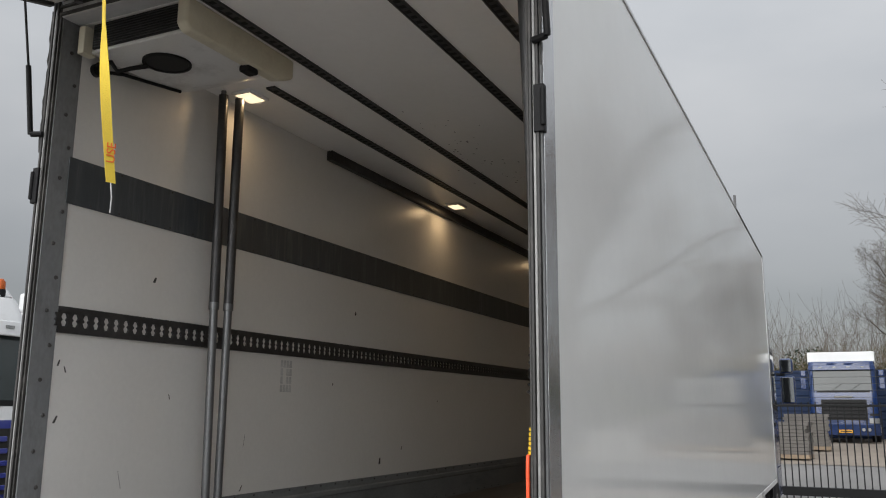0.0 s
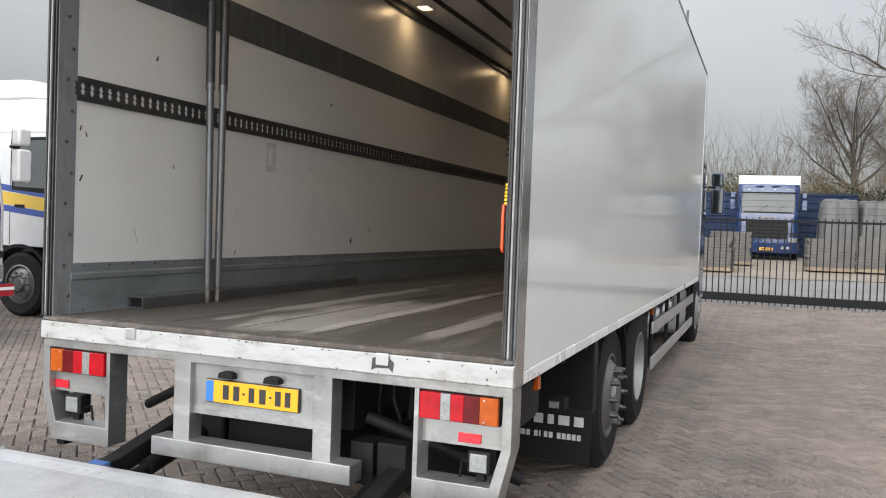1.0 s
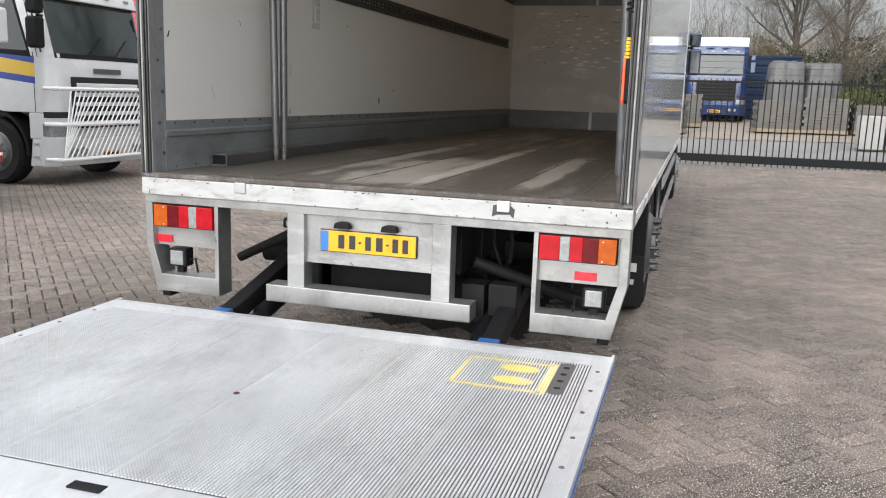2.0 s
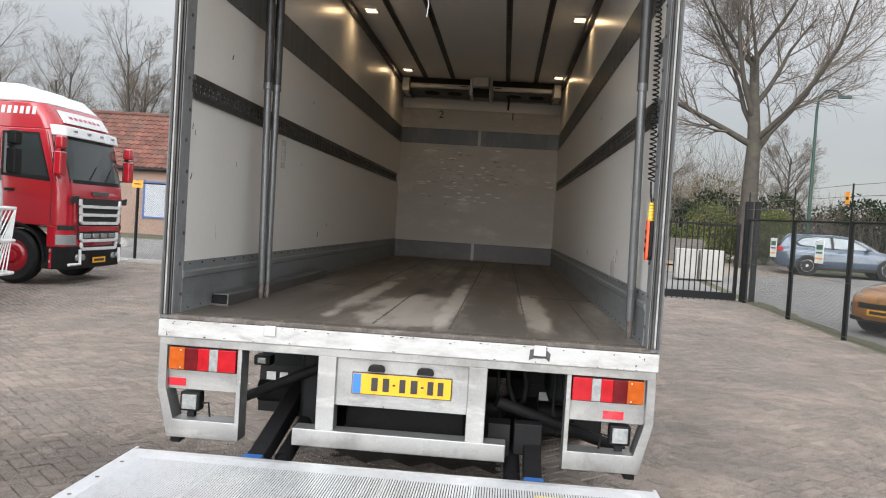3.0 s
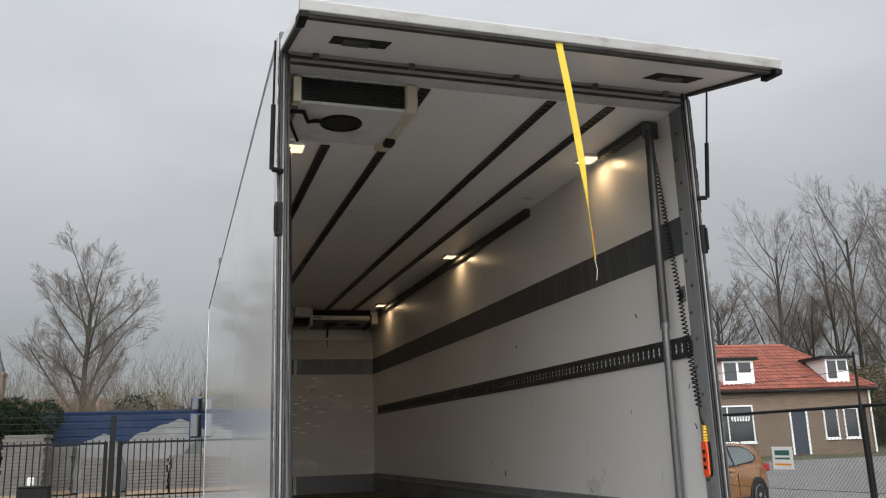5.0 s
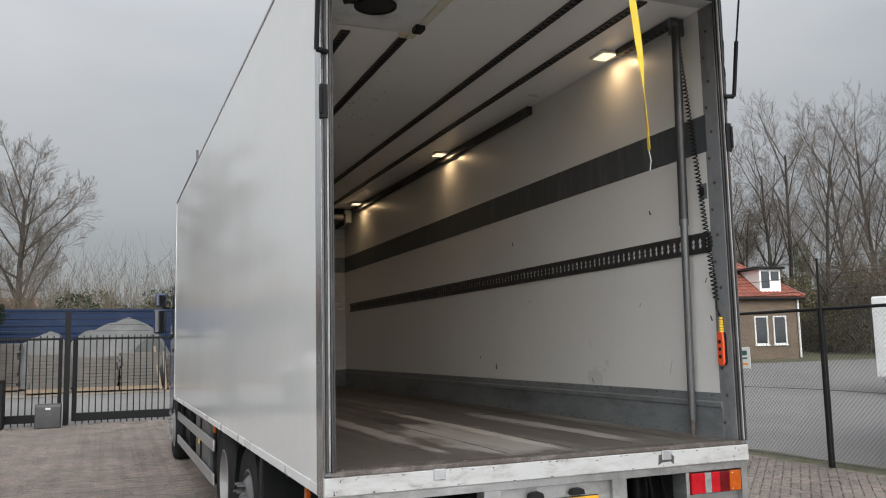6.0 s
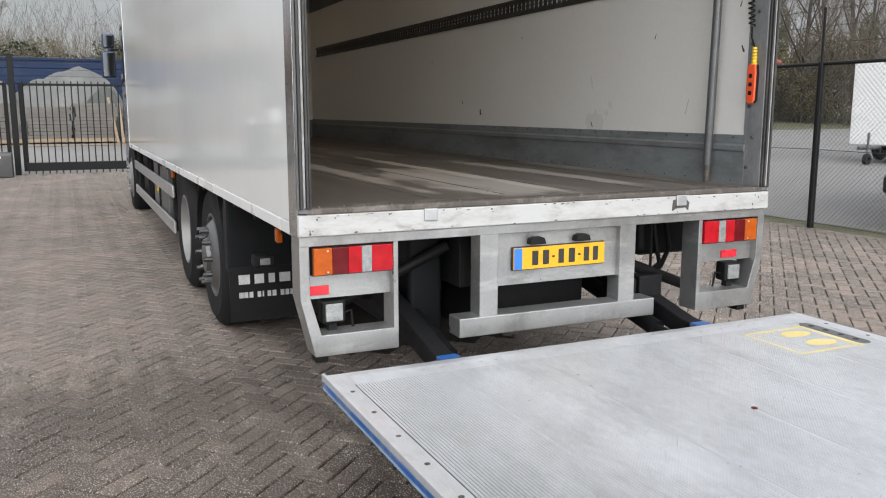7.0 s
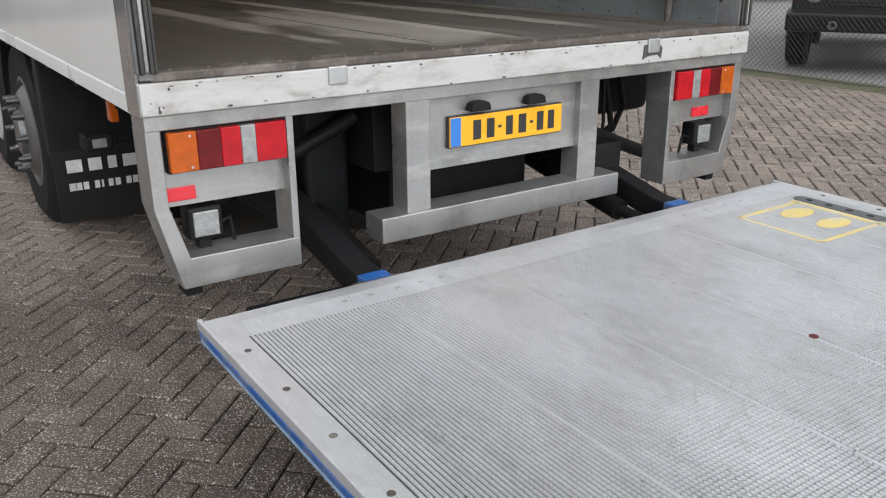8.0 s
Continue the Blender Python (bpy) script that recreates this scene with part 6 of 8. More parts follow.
# ---- cars ----
def car(label, m, paint, length, width, height, wheelbase, front_over, r=0.33, rim="alloy", tail=1.0):
    """Heading +x. The shell is lofted over stations along the car; glass, lamps and cladding are set into it."""
    t = thing("car", label, "car", "", m)
    hw, k, kz = width / 2, length / 4.07, height / 1.48
    fx, rx = length / 2 - front_over, length / 2 - front_over - wheelbase
    # station: x, underside, shoulder height, share of half width
    st = ((2.035, 0.34, 0.55, 0.58), (2.0, 0.25, 0.63, 0.74), (1.90, 0.21, 0.71, 0.86), (1.72, 0.20, 0.79, 0.94), (1.45, 0.20, 0.865, 0.985), (1.1, 0.20, 0.93, 1.0),
          (0.85, 0.20, 0.97, 1.0), (0.3, 0.20, 0.965, 0.995), (-0.4, 0.20, 0.975, 0.995), (-1.1, 0.20, 1.0, 1.0), (-1.6, 0.22, 1.02, 0.98), (-1.88, 0.26, 1.0, 0.92), (-1.99, 0.32, 0.9, 0.84), (-2.035, 0.4, 0.8, 0.72))

    def shoulder(x):
        for (xa, _, za, wa), (xb, _, zb, wb) in zip(st, st[1:]):
            if xb <= x <= xa:
                f = (xa - x) / (xa - xb)
                return za + (zb - za) * f, wa + (wb - wa) * f
        return (0.9, 0.8)
    rings = []
    for x, zb, zs, w in st:
        y, d = hw * w, zs - zb
        half = [(0.55 * y, zb), (0.93 * y, zb + 0.02), (0.985 * y, zb + 0.16 * d), (y, zb + 0.45 * d), (0.985 * y, zb + 0.62 * d), (0.992 * y, zb + 0.74 * d), (0.955 * y, zs - 0.07 * d), (0.86 * y, zs), (0.5 * y, zs + 0.025), (0.0, zs + 0.035)]
        rings.append([(x * k, -yy, z * kz) for yy, z in half] + [(x * k, yy, z * kz) for yy, z in reversed(half[:-1])])
    part("body", loft(B(), rings), paint, t, smooth=50)
    # roof line: x, height on the middle
    rf = ((0.98, 0.985), (0.70, 1.155), (0.45, 1.30), (0.22, 1.405), (0.0, 1.452), (-0.35, 1.478), (-0.8, 1.465), (-1.25, 1.425 + 0.02 * tail), (-1.58, 1.365 + 0.06 * tail), (-1.70, 1.27 + 0.07 * tail), (-1.82, 1.13 + 0.05 * tail), (-1.93, 0.99))

    def side_y(x, z):
        zs, w = shoulder(x)
        f = max(z - zs, 0.0) / (1.45 - zs)
        return hw * w * (0.93 - 0.185 * f - 0.03 * f * f)

    def arch(x, zt, grow=0.0):
        zs, _ = shoulder(x)
        zt = max(zt, zs + 0.012)
        zl = zs - 0.06
        ze = max(zt - 0.055, zl + 0.02)
        half = [(side_y(x, zl), zl), (side_y(x, ze), ze), (side_y(x, zt) - 0.05, zt - 0.016), (side_y(x, zt) * 0.55, zt + 0.012), (0.0, zt + 0.02)]
        return [(x * k, -(yy + 0), z * kz + grow) for yy, z in half] + [(x * k, yy, z * kz + grow) for yy, z in reversed(half[:-1])]
    part("cabin_shell", loft(B(), [arch(x, z) for x, z in rf]), paint, t, smooth=45)

    def screen(name, rows, lab, inset):
        rings = []
        for x, z in rows:
            a = arch(x, z)
            mid = []
            for s in (-1, 1):
                y = (side_y(x, z) - 0.05 - inset)
                mid.append((s * y, z - 0.012))
                mid.append((s * y * 0.55, z + 0.013))
            mid.append((0, z + 0.02))
            mid.sort()
            rings.append([(x * k + 0.004 * (1 if x > 0 else -1), y, z2 * kz + 0.007) for y, z2 in mid] + [(x * k, y, z2 * kz - 0.01) for y, z2 in reversed(mid)])
        part(name, loft(B(), rings), "screen_glass", t, lab, smooth=40)
    screen("windscreen", ((0.93, 1.016), (0.70, 1.155), (0.45, 1.30), (0.25, 1.392)), "windscreen with the pale sky put into its colour", 0.03)
    screen("rear_window", ((-1.66, 1.303 + 0.065 * tail), (-1.70, 1.27 + 0.07 * tail), (-1.82, 1.13 + 0.05 * tail), (-1.89, 1.045)), "dark rear window", 0.03)

    def side_panel(name, pts, s, mat, proud, lab=""):
        bm = B()
        o = [bm.verts.new((x * k, s * (side_y(x, z) + proud), z * kz)) for x, z in pts]
        i = [bm.verts.new((x * k, s * (side_y(x, z) - 0.02), z * kz)) for x, z in pts]
        n = len(o)
        bm.faces.new(o)
        bm.faces.new(i[::-1])
        for q in range(n):
            bm.faces.new((o[q], o[(q + 1) % n], i[(q + 1) % n], i[q]))
        bmesh.ops.recalc_face_normals(bm, faces=bm.faces)
        part(name, bm, mat, t, lab, smooth=0)
    front_w = ((0.70, 0.995), (0.30, 1.235), (0.07, 1.345), (-0.36, 1.385), (-0.33, 1.0))
    rear_w = ((-0.42, 1.0), (-0.45, 1.385), (-0.95, 1.37), (-1.25, 1.30), (-1.42, 1.16), (-1.30, 1.07))
    for s in (-1, 1):
        side_panel("window_trim", ((0.80, 0.975), (0.30, 1.275), (0.05, 1.375), (-0.45, 1.412), (-0.98, 1.395), (-1.29, 1.325), (-1.50, 1.15), (-1.33, 1.045), (-0.4, 0.975)), s, "car_black", 0.003)
        side_panel("window", front_w, s, "screen_glass", 0.008, "tinted side window")
        side_panel("window", rear_w, s, "screen_glass", 0.008, "tinted side window")
        mx = 0.62 * k
        rings = [[(mx + a * 0.09 * math.cos(q), s * (hw * 0.93 + 0.03 + d), 1.03 * kz + a * 0.075 * math.sin(q)) for q in [2 * math.pi * u / 12 for u in range(12)]] for d, a in ((0.0, 0.35), (0.04, 0.8), (0.12, 1.0), (0.17, 0.9), (0.2, 0.55))]
        part("mirror", loft(B(), rings), paint, t, "door mirror", smooth=50)
        rail = [(-1.25 * k, s * hw * 0.66, height - 0.055), (-1.12 * k, s * hw * 0.67, height + 0.02), (-0.1 * k, s * hw * 0.67, height + 0.03), (0.05 * k, s * hw * 0.67, height - 0.03)]
        part("roof_rail", tube(B(), rail, 0.014, 6), "car_black", t, "roof rail")
        hl = [(2.0, 0.44, 0.615), (1.92, 0.60, 0.635), (1.70, 0.83, 0.70), (1.42, 0.875, 0.80), (1.60, 0.80, 0.805), (1.82, 0.62, 0.735), (1.95, 0.46, 0.675)]
        bm = B()
        out_v = [bm.verts.new((x * k + 0.012, s * (y * hw / 0.88 + 0.012), z * kz + 0.012)) for x, y, z in hl]
        in_v = [bm.verts.new((x * k - 0.1, s * (y * hw / 0.88 - 0.09), z * kz - 0.02)) for x, y, z in hl]
        c = bm.verts.new((1.80 * k + 0.03, s * (0.70 * hw / 0.88 + 0.02), 0.715 * kz + 0.03))
        for q in range(len(hl)):
            bm.faces.new((out_v[q], out_v[(q + 1) % len(hl)], c))
            bm.faces.new((out_v[(q + 1) % len(hl)], out_v[q], in_v[q], in_v[(q + 1) % len(hl)]))
        bmesh.ops.recalc_face_normals(bm, faces=bm.faces)
        part("headlamp", bm, "lens_clear", t, "clear swept-back headlamp", smooth=30)
        part("tail_lamp", box(B(), -2.02 * k, -1.82 * k, *sorted((s * hw * 0.66, s * hw * 0.93)), 0.80, 0.98), "lens_red", t, bevel=0.04)
        part("fog_lamp", cyl(B(), (1.80 * k, s * hw * 0.76, 0.43), (1.985 * k, s * hw * 0.72, 0.43), 0.075, n=14), "lens_clear", t, bevel=0.01)
        part("fog_lamp_recess", prism(B(), [(s * hw * 0.58, 0.36), (s * hw * 0.84, 0.36), (s * hw * 0.82, 0.55), (s * hw * 0.62, 0.50)], "x", 1.8 * k, 1.965 * k), "car_black", t, bevel=0.015)
        for xw in (fx, rx):
            rings = []
            for a in range(-24, 205, 12):
                ca, sa = math.cos(radians(a)), math.sin(radians(a))
                rings.append([(xw + (r + 0.03) * ca, s * (hw - 0.2), r + (r + 0.03) * sa), (xw + (r + 0.03) * ca, s * (hw + 0.012), r + (r + 0.03) * sa), (xw + (r + 0.052) * ca, s * (hw + 0.012), r + (r + 0.052) * sa), (xw + (r + 0.062) * ca, s * (hw - 0.06), r + (r + 0.062) * sa)])
            part("wheel_arch", loft(B(), rings), "car_black", t, smooth=40)
            part("wheel_well", cyl(B(), (xw, s * (hw - 0.24), r), (xw, s * (hw + 0.006), r), r + 0.035, n=28), "car_black", t)
            road_wheel(t, xw, s * (hw + 0.016), r, 0.2, s, rim, 5)
        part("sill", box(B(), rx + r + 0.06, fx - r - 0.06, *sorted((s * (hw - 0.1), s * (hw + 0.008))), 0.20, 0.33), "car_black", t, bevel=0.03)
        part("door_handle", box(B(), -0.26, -0.08, *sorted((s * hw * 0.95, s * (hw + 0.02))), 0.86 * kz, 0.885 * kz), paint, t, bevel=0.008)
        for x in (0.74, -0.42):
            part("door_gap", box(B(), x * k, x * k + 0.008, *sorted((s * hw * 0.97, s * (hw * 0.998 + 0.002))), 0.36, 0.8), "car_black", t, smooth=0)
    part("grille", prism(B(), [(1.9 * k, 0.43), (length / 2 + 0.006, 0.45), (length / 2 + 0.004, 0.575), (1.9 * k, 0.60)], "y", -hw * 0.56, hw * 0.56), "car_black", t, "black hexagonal grille", bevel=0.025)
    part("lower_bumper", prism(B(), [(1.75 * k, 0.20), (1.99 * k, 0.22), (2.02 * k, 0.31), (1.8 * k, 0.34)], "y", -hw * 0.8, hw * 0.8), "car_black", t, bevel=0.03)
    part("number_plate", box(B(), length / 2 + 0.003, length / 2 + 0.014, -0.26, 0.26, 0.34, 0.45), "plate", t, "yellow number plate", bevel=0.002)
    part("plate_bar", box(B(), length / 2 + 0.0145, length / 2 + 0.016, -0.2, 0.2, 0.365, 0.425), "ink", t, smooth=0)
    for s in (-0.35, 0.25):
        part("wiper", tube(B(), [(0.96 * k, s, 1.02 * kz), (0.90 * k, s + 0.45, 1.06 * kz)], 0.008, 5), "car_black", t)
    return t


car("gold-orange hatchback with black cladding parked beyond the fence", at_ground(9.14, 12.15, 205), "car_gold", 4.0, 1.73, 1.47, 2.49, 0.76, rim="alloy")
car("slate-blue estate car parked across the road", at_ground(12.8, 27.3, -8), "car_blue", 4.69, 1.81, 1.47, 2.69, 0.92, tail=1.6)


# ---- loose things in and on the truck ----
def STRAP_TURN(f):
    return float(np.interp(f, (0.0, 0.3, 0.5, 0.64, 0.78, 1.0), (-0.2, -0.5, -0.45, 0.3, 1.05, 1.3)))


def strap():
    a = (-0.03,) + door_pt(DOOR_LEN + 0.02, 0.0)
    bm = B()
    n = 22
    rings = []
    for i in range(n + 1):
        f = i / n
        p = Vector((-0.015 + 0.115 * f, a[1] + 0.01 * f - 0.03 * math.sin(f * 3.1), a[2] - 1.10 * f))
        w = 0.0175 * (1 - 0.08 * f)
        tw = STRAP_TURN(f)
        d = Vector((math.cos(tw), math.sin(tw), 0))
        nn = Vector((-math.sin(tw), math.cos(tw), 0)) * 0.0012
        rings.append([p - d * w + nn, p + d * w + nn, p + d * w - nn, p - d * w - nn])
    loft(bm, rings)
    t = thing("door_strap", "yellow webbing pull strap hanging from the rear flap", "strap")
    part("webbing", bm, "strap", t)
    bm = B()
    end = rings[-1][0] + (rings[-1][1] - rings[-1][0]) / 2
    tube(bm, [end, end + Vector((0.01, 0.0, -0.05)), end + Vector((0.004, 0.004, -0.1))], 0.0022, 5)
    part("frayed_thread", bm, "pale_ink", t, "frayed pale threads")
    cu = bpy.data.curves.new("print", "FONT")
    cu.body, cu.size, cu.extrude, cu.align_x, cu.align_y = "USE", 0.042, 0.0004, "CENTER", "CENTER"
    tmp = new("print", cu)
    dg = bpy.context.evaluated_depsgraph_get()
    me = bpy.data.meshes.new_from_object(tmp.evaluated_get(dg))
    bpy.data.objects.remove(tmp)
    me.materials.append(M["strap_red"])
    p = (rings[-2][0] + rings[-2][1]) / 2
    ob = new("print", me)
    ob.parent = t
    tw = STRAP_TURN(1 - 1 / n)
    ob.matrix_basis = Matrix.Translation(Vector((p.x, p.y, p.z + 0.05)) + Vector((math.sin(tw), -math.cos(tw), 0)) * 0.0035) @ Matrix.Rotation(tw, 4, "Z") @ Matrix.Rotation(radians(90), 4, "X") @ Matrix.Rotation(radians(90), 4, "Z")


strap()


def load_pole(foot, head, label):
    """A telescopic pole standing on the load floor, leaning from foot to head."""
    d = Vector((head[0] - foot[0], head[1] - foot[1], head[2] - FZ))
    h = d.length
    t = thing("load_pole", label, "pole", "load poles", pose(foot[0], foot[1], FZ) @ Vector((0, 0, 1)).rotation_difference(d).to_matrix().to_4x4())
    part("tube", cyl(B(), (0, 0, 0.10), (0, 0, h * 0.52), 0.024, n=18), "galv", t, "worn galvanised tube")
    part("upper_tube", cyl(B(), (0, 0, h * 0.50), (0, 0, h - 0.03), 0.029, n=18), "rail", t, "dark upper tube")
    part("foot", cyl(B(), (0, 0, 0), (0, 0, 0.11), 0.014, 0.018, n=12), "rust", t, "rusty pin foot")
    part("top_pin", cyl(B(), (0, 0, h - 0.04), (0, 0, h), 0.016, n=12), "galv", t)
    part("collar", cyl(B(), (0, 0, h * 0.50), (0, 0, h * 0.515), 0.0305, n=18), "galv", t)
    return t


load_pole((-1.088, 1.10), (-1.15, 1.12, CZ), "tall dark load pole standing at the inner wall")
load_pole((-1.072, 1.18), (-1.10, 1.215, CZ), "tall dark load pole standing at the inner wall")
load_pole((1.198, 0.36), (1.14, 0.235, CZ - 0.05), "tall dark load pole beside the coiled cable")
bm = B()
box(bm, 1.12, 1.24, 0.22, 0.32, CZ - 0.09, CZ)
t = thing("pole_bracket", "dark angle bracket and rail holding the load pole", "bracket")
part("angle", box(B(), 1.13, 1.238, 0.27, 0.30, CZ - 0.12, CZ - 0.004), "rub", t, "grey angle plate", bevel=0.004)
bm.free()
part("short_rail", box(B(), 1.13, 1.20, 0.30, 0.92, CZ - 0.05, CZ - 0.004), "rail", t, bevel=0.004)
# perforations as black squares, their shade put into the colour
bm = B()
for k in range(9):
    box(bm, 1.15, 1.18, 0.34 + k * 0.06, 0.365 + k * 0.06, CZ - 0.0515, CZ - 0.0495)
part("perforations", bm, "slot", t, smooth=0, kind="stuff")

# loose aluminium channel lying along the kick plate
t = thing("loose_beam", "loose aluminium channel beam lying on the load floor", "beam", m=pose(-1.172, 0.54, FZ + 0.001, 0, 0, 0.3))
bm = B()
prism(bm, [(-0.055, 0), (0.055, 0), (0.055, 0.062), (0.047, 0.07), (-0.047, 0.07), (-0.055, 0.062), (-0.055, 0.05), (-0.047, 0.05), (-0.047, 0.058), (-0.042, 0.063), (0.042, 0.063), (0.047, 0.058), (0.047, 0.008), (-0.047, 0.008), (-0.047, 0.022), (-0.055, 0.022)], "y", 0.0, 2.75)
part("channel", bm, "galv", t, smooth=20)
part("end_plug", box(B(), -0.046, 0.046, 0.012, 0.03, 0.009, 0.062), "rubber", t, bevel=0.004)

# coiled cable with hand control
t = thing("remote_control", "orange tail lift hand control hanging on a coiled black cable", "remote control")
bm = B()
pts = []
top, bot = Vector((1.17, 0.27, 3.78)), Vector((1.213, 0.085, 1.97))
turns = 70
for i in range(turns * 7 + 1):
    f = i / (turns * 7)
    c = top.lerp(bot, f) + Vector((0.018 * math.sin(f * 3.14), 0.02 * math.sin(f * 3.14), 0))
    a = 2 * math.pi * turns * f
    r = 0.013 + 0.003 * f
    pts.append(c + Vector((r * math.cos(a), r * math.sin(a), 0)))
tube(bm, pts, 0.0042, 5)
tube(bm, [bot, bot + Vector((0.002, 0.0, -0.06)), (1.22, 0.063, 1.86)], 0.005, 6)
part("coiled_cable", bm, "rubber", t, "black coiled cable")
bm = B()
for k in range(6):
    cyl(bm, (1.22, 0.063, 1.86 - k * 0.016), (1.22, 0.063, 1.848 - k * 0.016), 0.012 + 0.0008 * k, n=12)
part("cable_boot", bm, "cable_yellow", t, "yellow ribbed cable boot")
bm = B()
prism(bm, [(0.040, 1.77), (0.086, 1.77), (0.092, 1.72), (0.090, 1.58), (0.078, 1.565), (0.048, 1.565), (0.036, 1.58), (0.034, 1.72)], "x", 1.202, 1.216)
part("case_front", bm, "remote", t, "orange-red front shell", bevel=0.005)
bm = B()
prism(bm, [(0.042, 1.768), (0.084, 1.768), (0.090, 1.72), (0.088, 1.582), (0.076, 1.567), (0.050, 1.567), (0.038, 1.582), (0.036, 1.72)], "x", 1.2165, 1.2362)
part("case_back", bm, "rubber", t, "black rear shell", bevel=0.005)
for z in (1.71, 1.665, 1.62):
    part("button", cyl(B(), (1.204, 0.063, z), (1.199, 0.063, z), 0.012, n=14), "rubber", t, "black push button")


# ---- ground: one sheet out to the horizon ----
def ground_sheet():
    xs = np.unique(np.concatenate([np.linspace(-2000, -60, 8), np.linspace(-60, -14, 12), np.linspace(-14, 16, 31), np.linspace(16, 60, 14), np.linspace(60, 2000, 8)]))
    ys = np.unique(np.concatenate([np.linspace(-2000, -60, 8), np.linspace(-60, -8, 10), np.linspace(-8, 40, 49), np.linspace(40, 90, 8), np.linspace(90, 3000, 8)]))
    verts = [(float(x), float(y), ground_height(x, y) - 0.035) for y in ys for x in xs]
    nx = len(xs)
    faces = [(j * nx + i, j * nx + i + 1, (j + 1) * nx + i + 1, (j + 1) * nx + i) for j in range(len(ys) - 1) for i in range(nx - 1)]
    ob = new("ground", from_arrays("ground", verts, faces, "earth", True))
    tagged(ob, "rough earth and winter grass around the yard", "ground", kind="structure")


ground_sheet()


def patch(name, x0, x1, y0, y1, lift_z, material, label, category, step=1.5, edge=0.0):
    nx, ny = max(2, int((x1 - x0) / step)), max(2, int((y1 - y0) / step))
    verts, faces = [], []
    for j in range(ny + 1):
        for i in range(nx + 1):
            x, y = x0 + (x1 - x0) * i / nx, y0 + (y1 - y0) * j / ny
            if edge and (i in (0, nx) or j in (0, ny)):
                x, y = x + random.uniform(-edge, edge), y + random.uniform(-edge, edge)
            verts.append((x, y, ground_height(x, y) + lift_z))
    faces = [(j * (nx + 1) + i, j * (nx + 1) + i + 1, (j + 1) * (nx + 1) + i + 1, (j + 1) * (nx + 1) + i) for j in range(ny) for i in range(nx)]
    ob = new(name, from_arrays(name, verts, faces, material, True))
    return tagged(ob, label, category, kind="structure")


patch("road", 6.9, 60, -30, 26.5, -0.018, "asphalt", "worn grey road and parking area beyond the fence", "road")
patch("road_left", -60, 6.6, 16.9, 25.0, -0.030, "asphalt", "grey road beyond the gate", "road")
patch("far_yard", -9, 12, 24.9, 40, -0.014, "gravel", "pale sandy storage yard behind the gate", "yard", edge=0.3)
verge = patch("verge", 6.36, 6.95, -20, 17.2, -0.006, "earth", "mossy grass verge along the fence", "verge", 0.8, 0.15)


# ---- sliding gate, fences ----
def gate():
    t = thing("sliding_gate", "black steel bar sliding gate closing the yard", "gate")
    for x0, x1 in ((-6.05, -3.25), (-2.95, 6.3)):
        zb = ground_height(0, 17.0)
        part("bottom_beam", box(B(), x0, x1, 16.92, 17.08, zb + 0.06, zb + 0.24), "fence", t, "heavy black bottom beam", bevel=0.01)
        part("top_rail", box(B(), x0, x1, 16.97, 17.03, zb + 1.90, zb + 1.95), "fence", t, bevel=0.006)
        x = x0 + 0.05
        while x < x1:
            part("bar", box(B(), x - 0.0125, x + 0.0125, 16.987, 17.013, zb - 0.02, zb + 2.0), "fence", t, smooth=0)
            x += 0.137
        for x in (x0, x1):
            part("end_post", box(B(), x - 0.04, x + 0.04, 16.95, 17.05, zb + 0.06, zb + 1.96), "fence", t, bevel=0.006)
    return t


gate()


def steel_post(x, y, h, w, label, d=None):
    d = d or w
    t = solid("gate_post", box(B(), -w / 2, w / 2, -d / 2, d / 2, -0.05, h), "fence", label, "post", bevel=0.008, group="gate posts", m=pose(x, y, ground_height(x, y)))
    return t


steel_post(-3.10, 16.8, 2.55, 0.12, "tall black square gate post")
steel_post(-6.25, 16.8, 2.45, 0.16, "tall black square gate post")
steel_post(-6.47, 16.8, 2.35, 0.10, "tall black square gate post")
steel_post(6.52, 17.0, 2.50, 0.16, "tall black square gate post")
steel_post(6.76, 17.1, 2.50, 0.12, "tall black square gate post")
t = thing("gate_motor", "grey metal gate motor housing on the paving", "gate motor", m=at_ground(-3.43, 16.3, 0))
part("housing", prism(B(), [(-0.16, 0), (0.16, 0), (0.16, 0.42), (0.12, 0.52), (-0.12, 0.52), (-0.16, 0.44)], "x", -0.26, 0.26), "rail", t, bevel=0.02)
part("sticker", box(B(), -0.05, 0.05, -0.166, -0.160, 0.40, 0.44), "sign_white", t, smooth=0)
t = thing("letter_box", "black steel letter box cabinet by the gate", "letter box", m=at_ground(-4.62, 16.45, 0))
part("cabinet", box(B(), -0.3, 0.3, -0.18, 0.18, 0.0, 1.02), "fence", t, bevel=0.015)
part("lid", box(B(), -0.31, 0.31, -0.20, 0.19, 1.02, 1.06), "fence", t, bevel=0.01)


def woven_wire(parent, place, length, s=0.062, h=2.05, r=0.0022):
    """Diagonal wires of one fence bay; place(u, z) turns a run along the bay and a height into a point."""
    bm = B()
    k = -int(h / s)
    while k * s < length:
        for d in (1, -1):
            u0 = k * s if d > 0 else k * s + h
            t0 = (max(-u0, 0) if d > 0 else max(u0 - length, 0)) / h
            t1 = 1 - (max(u0 + h - length, 0) if d > 0 else max(h - u0, 0)) / h
            if t1 - t0 < 0.004:
                continue
            tube(bm, [place(u0 + d * h * q, 0.03 + (h - 0.03) * q) for q in (t0, t1)], r, 3)
        k += 1
    part("wire_mesh", bm, "wire", parent, "diagonal woven wire mesh", smooth=0, kind="stuff")


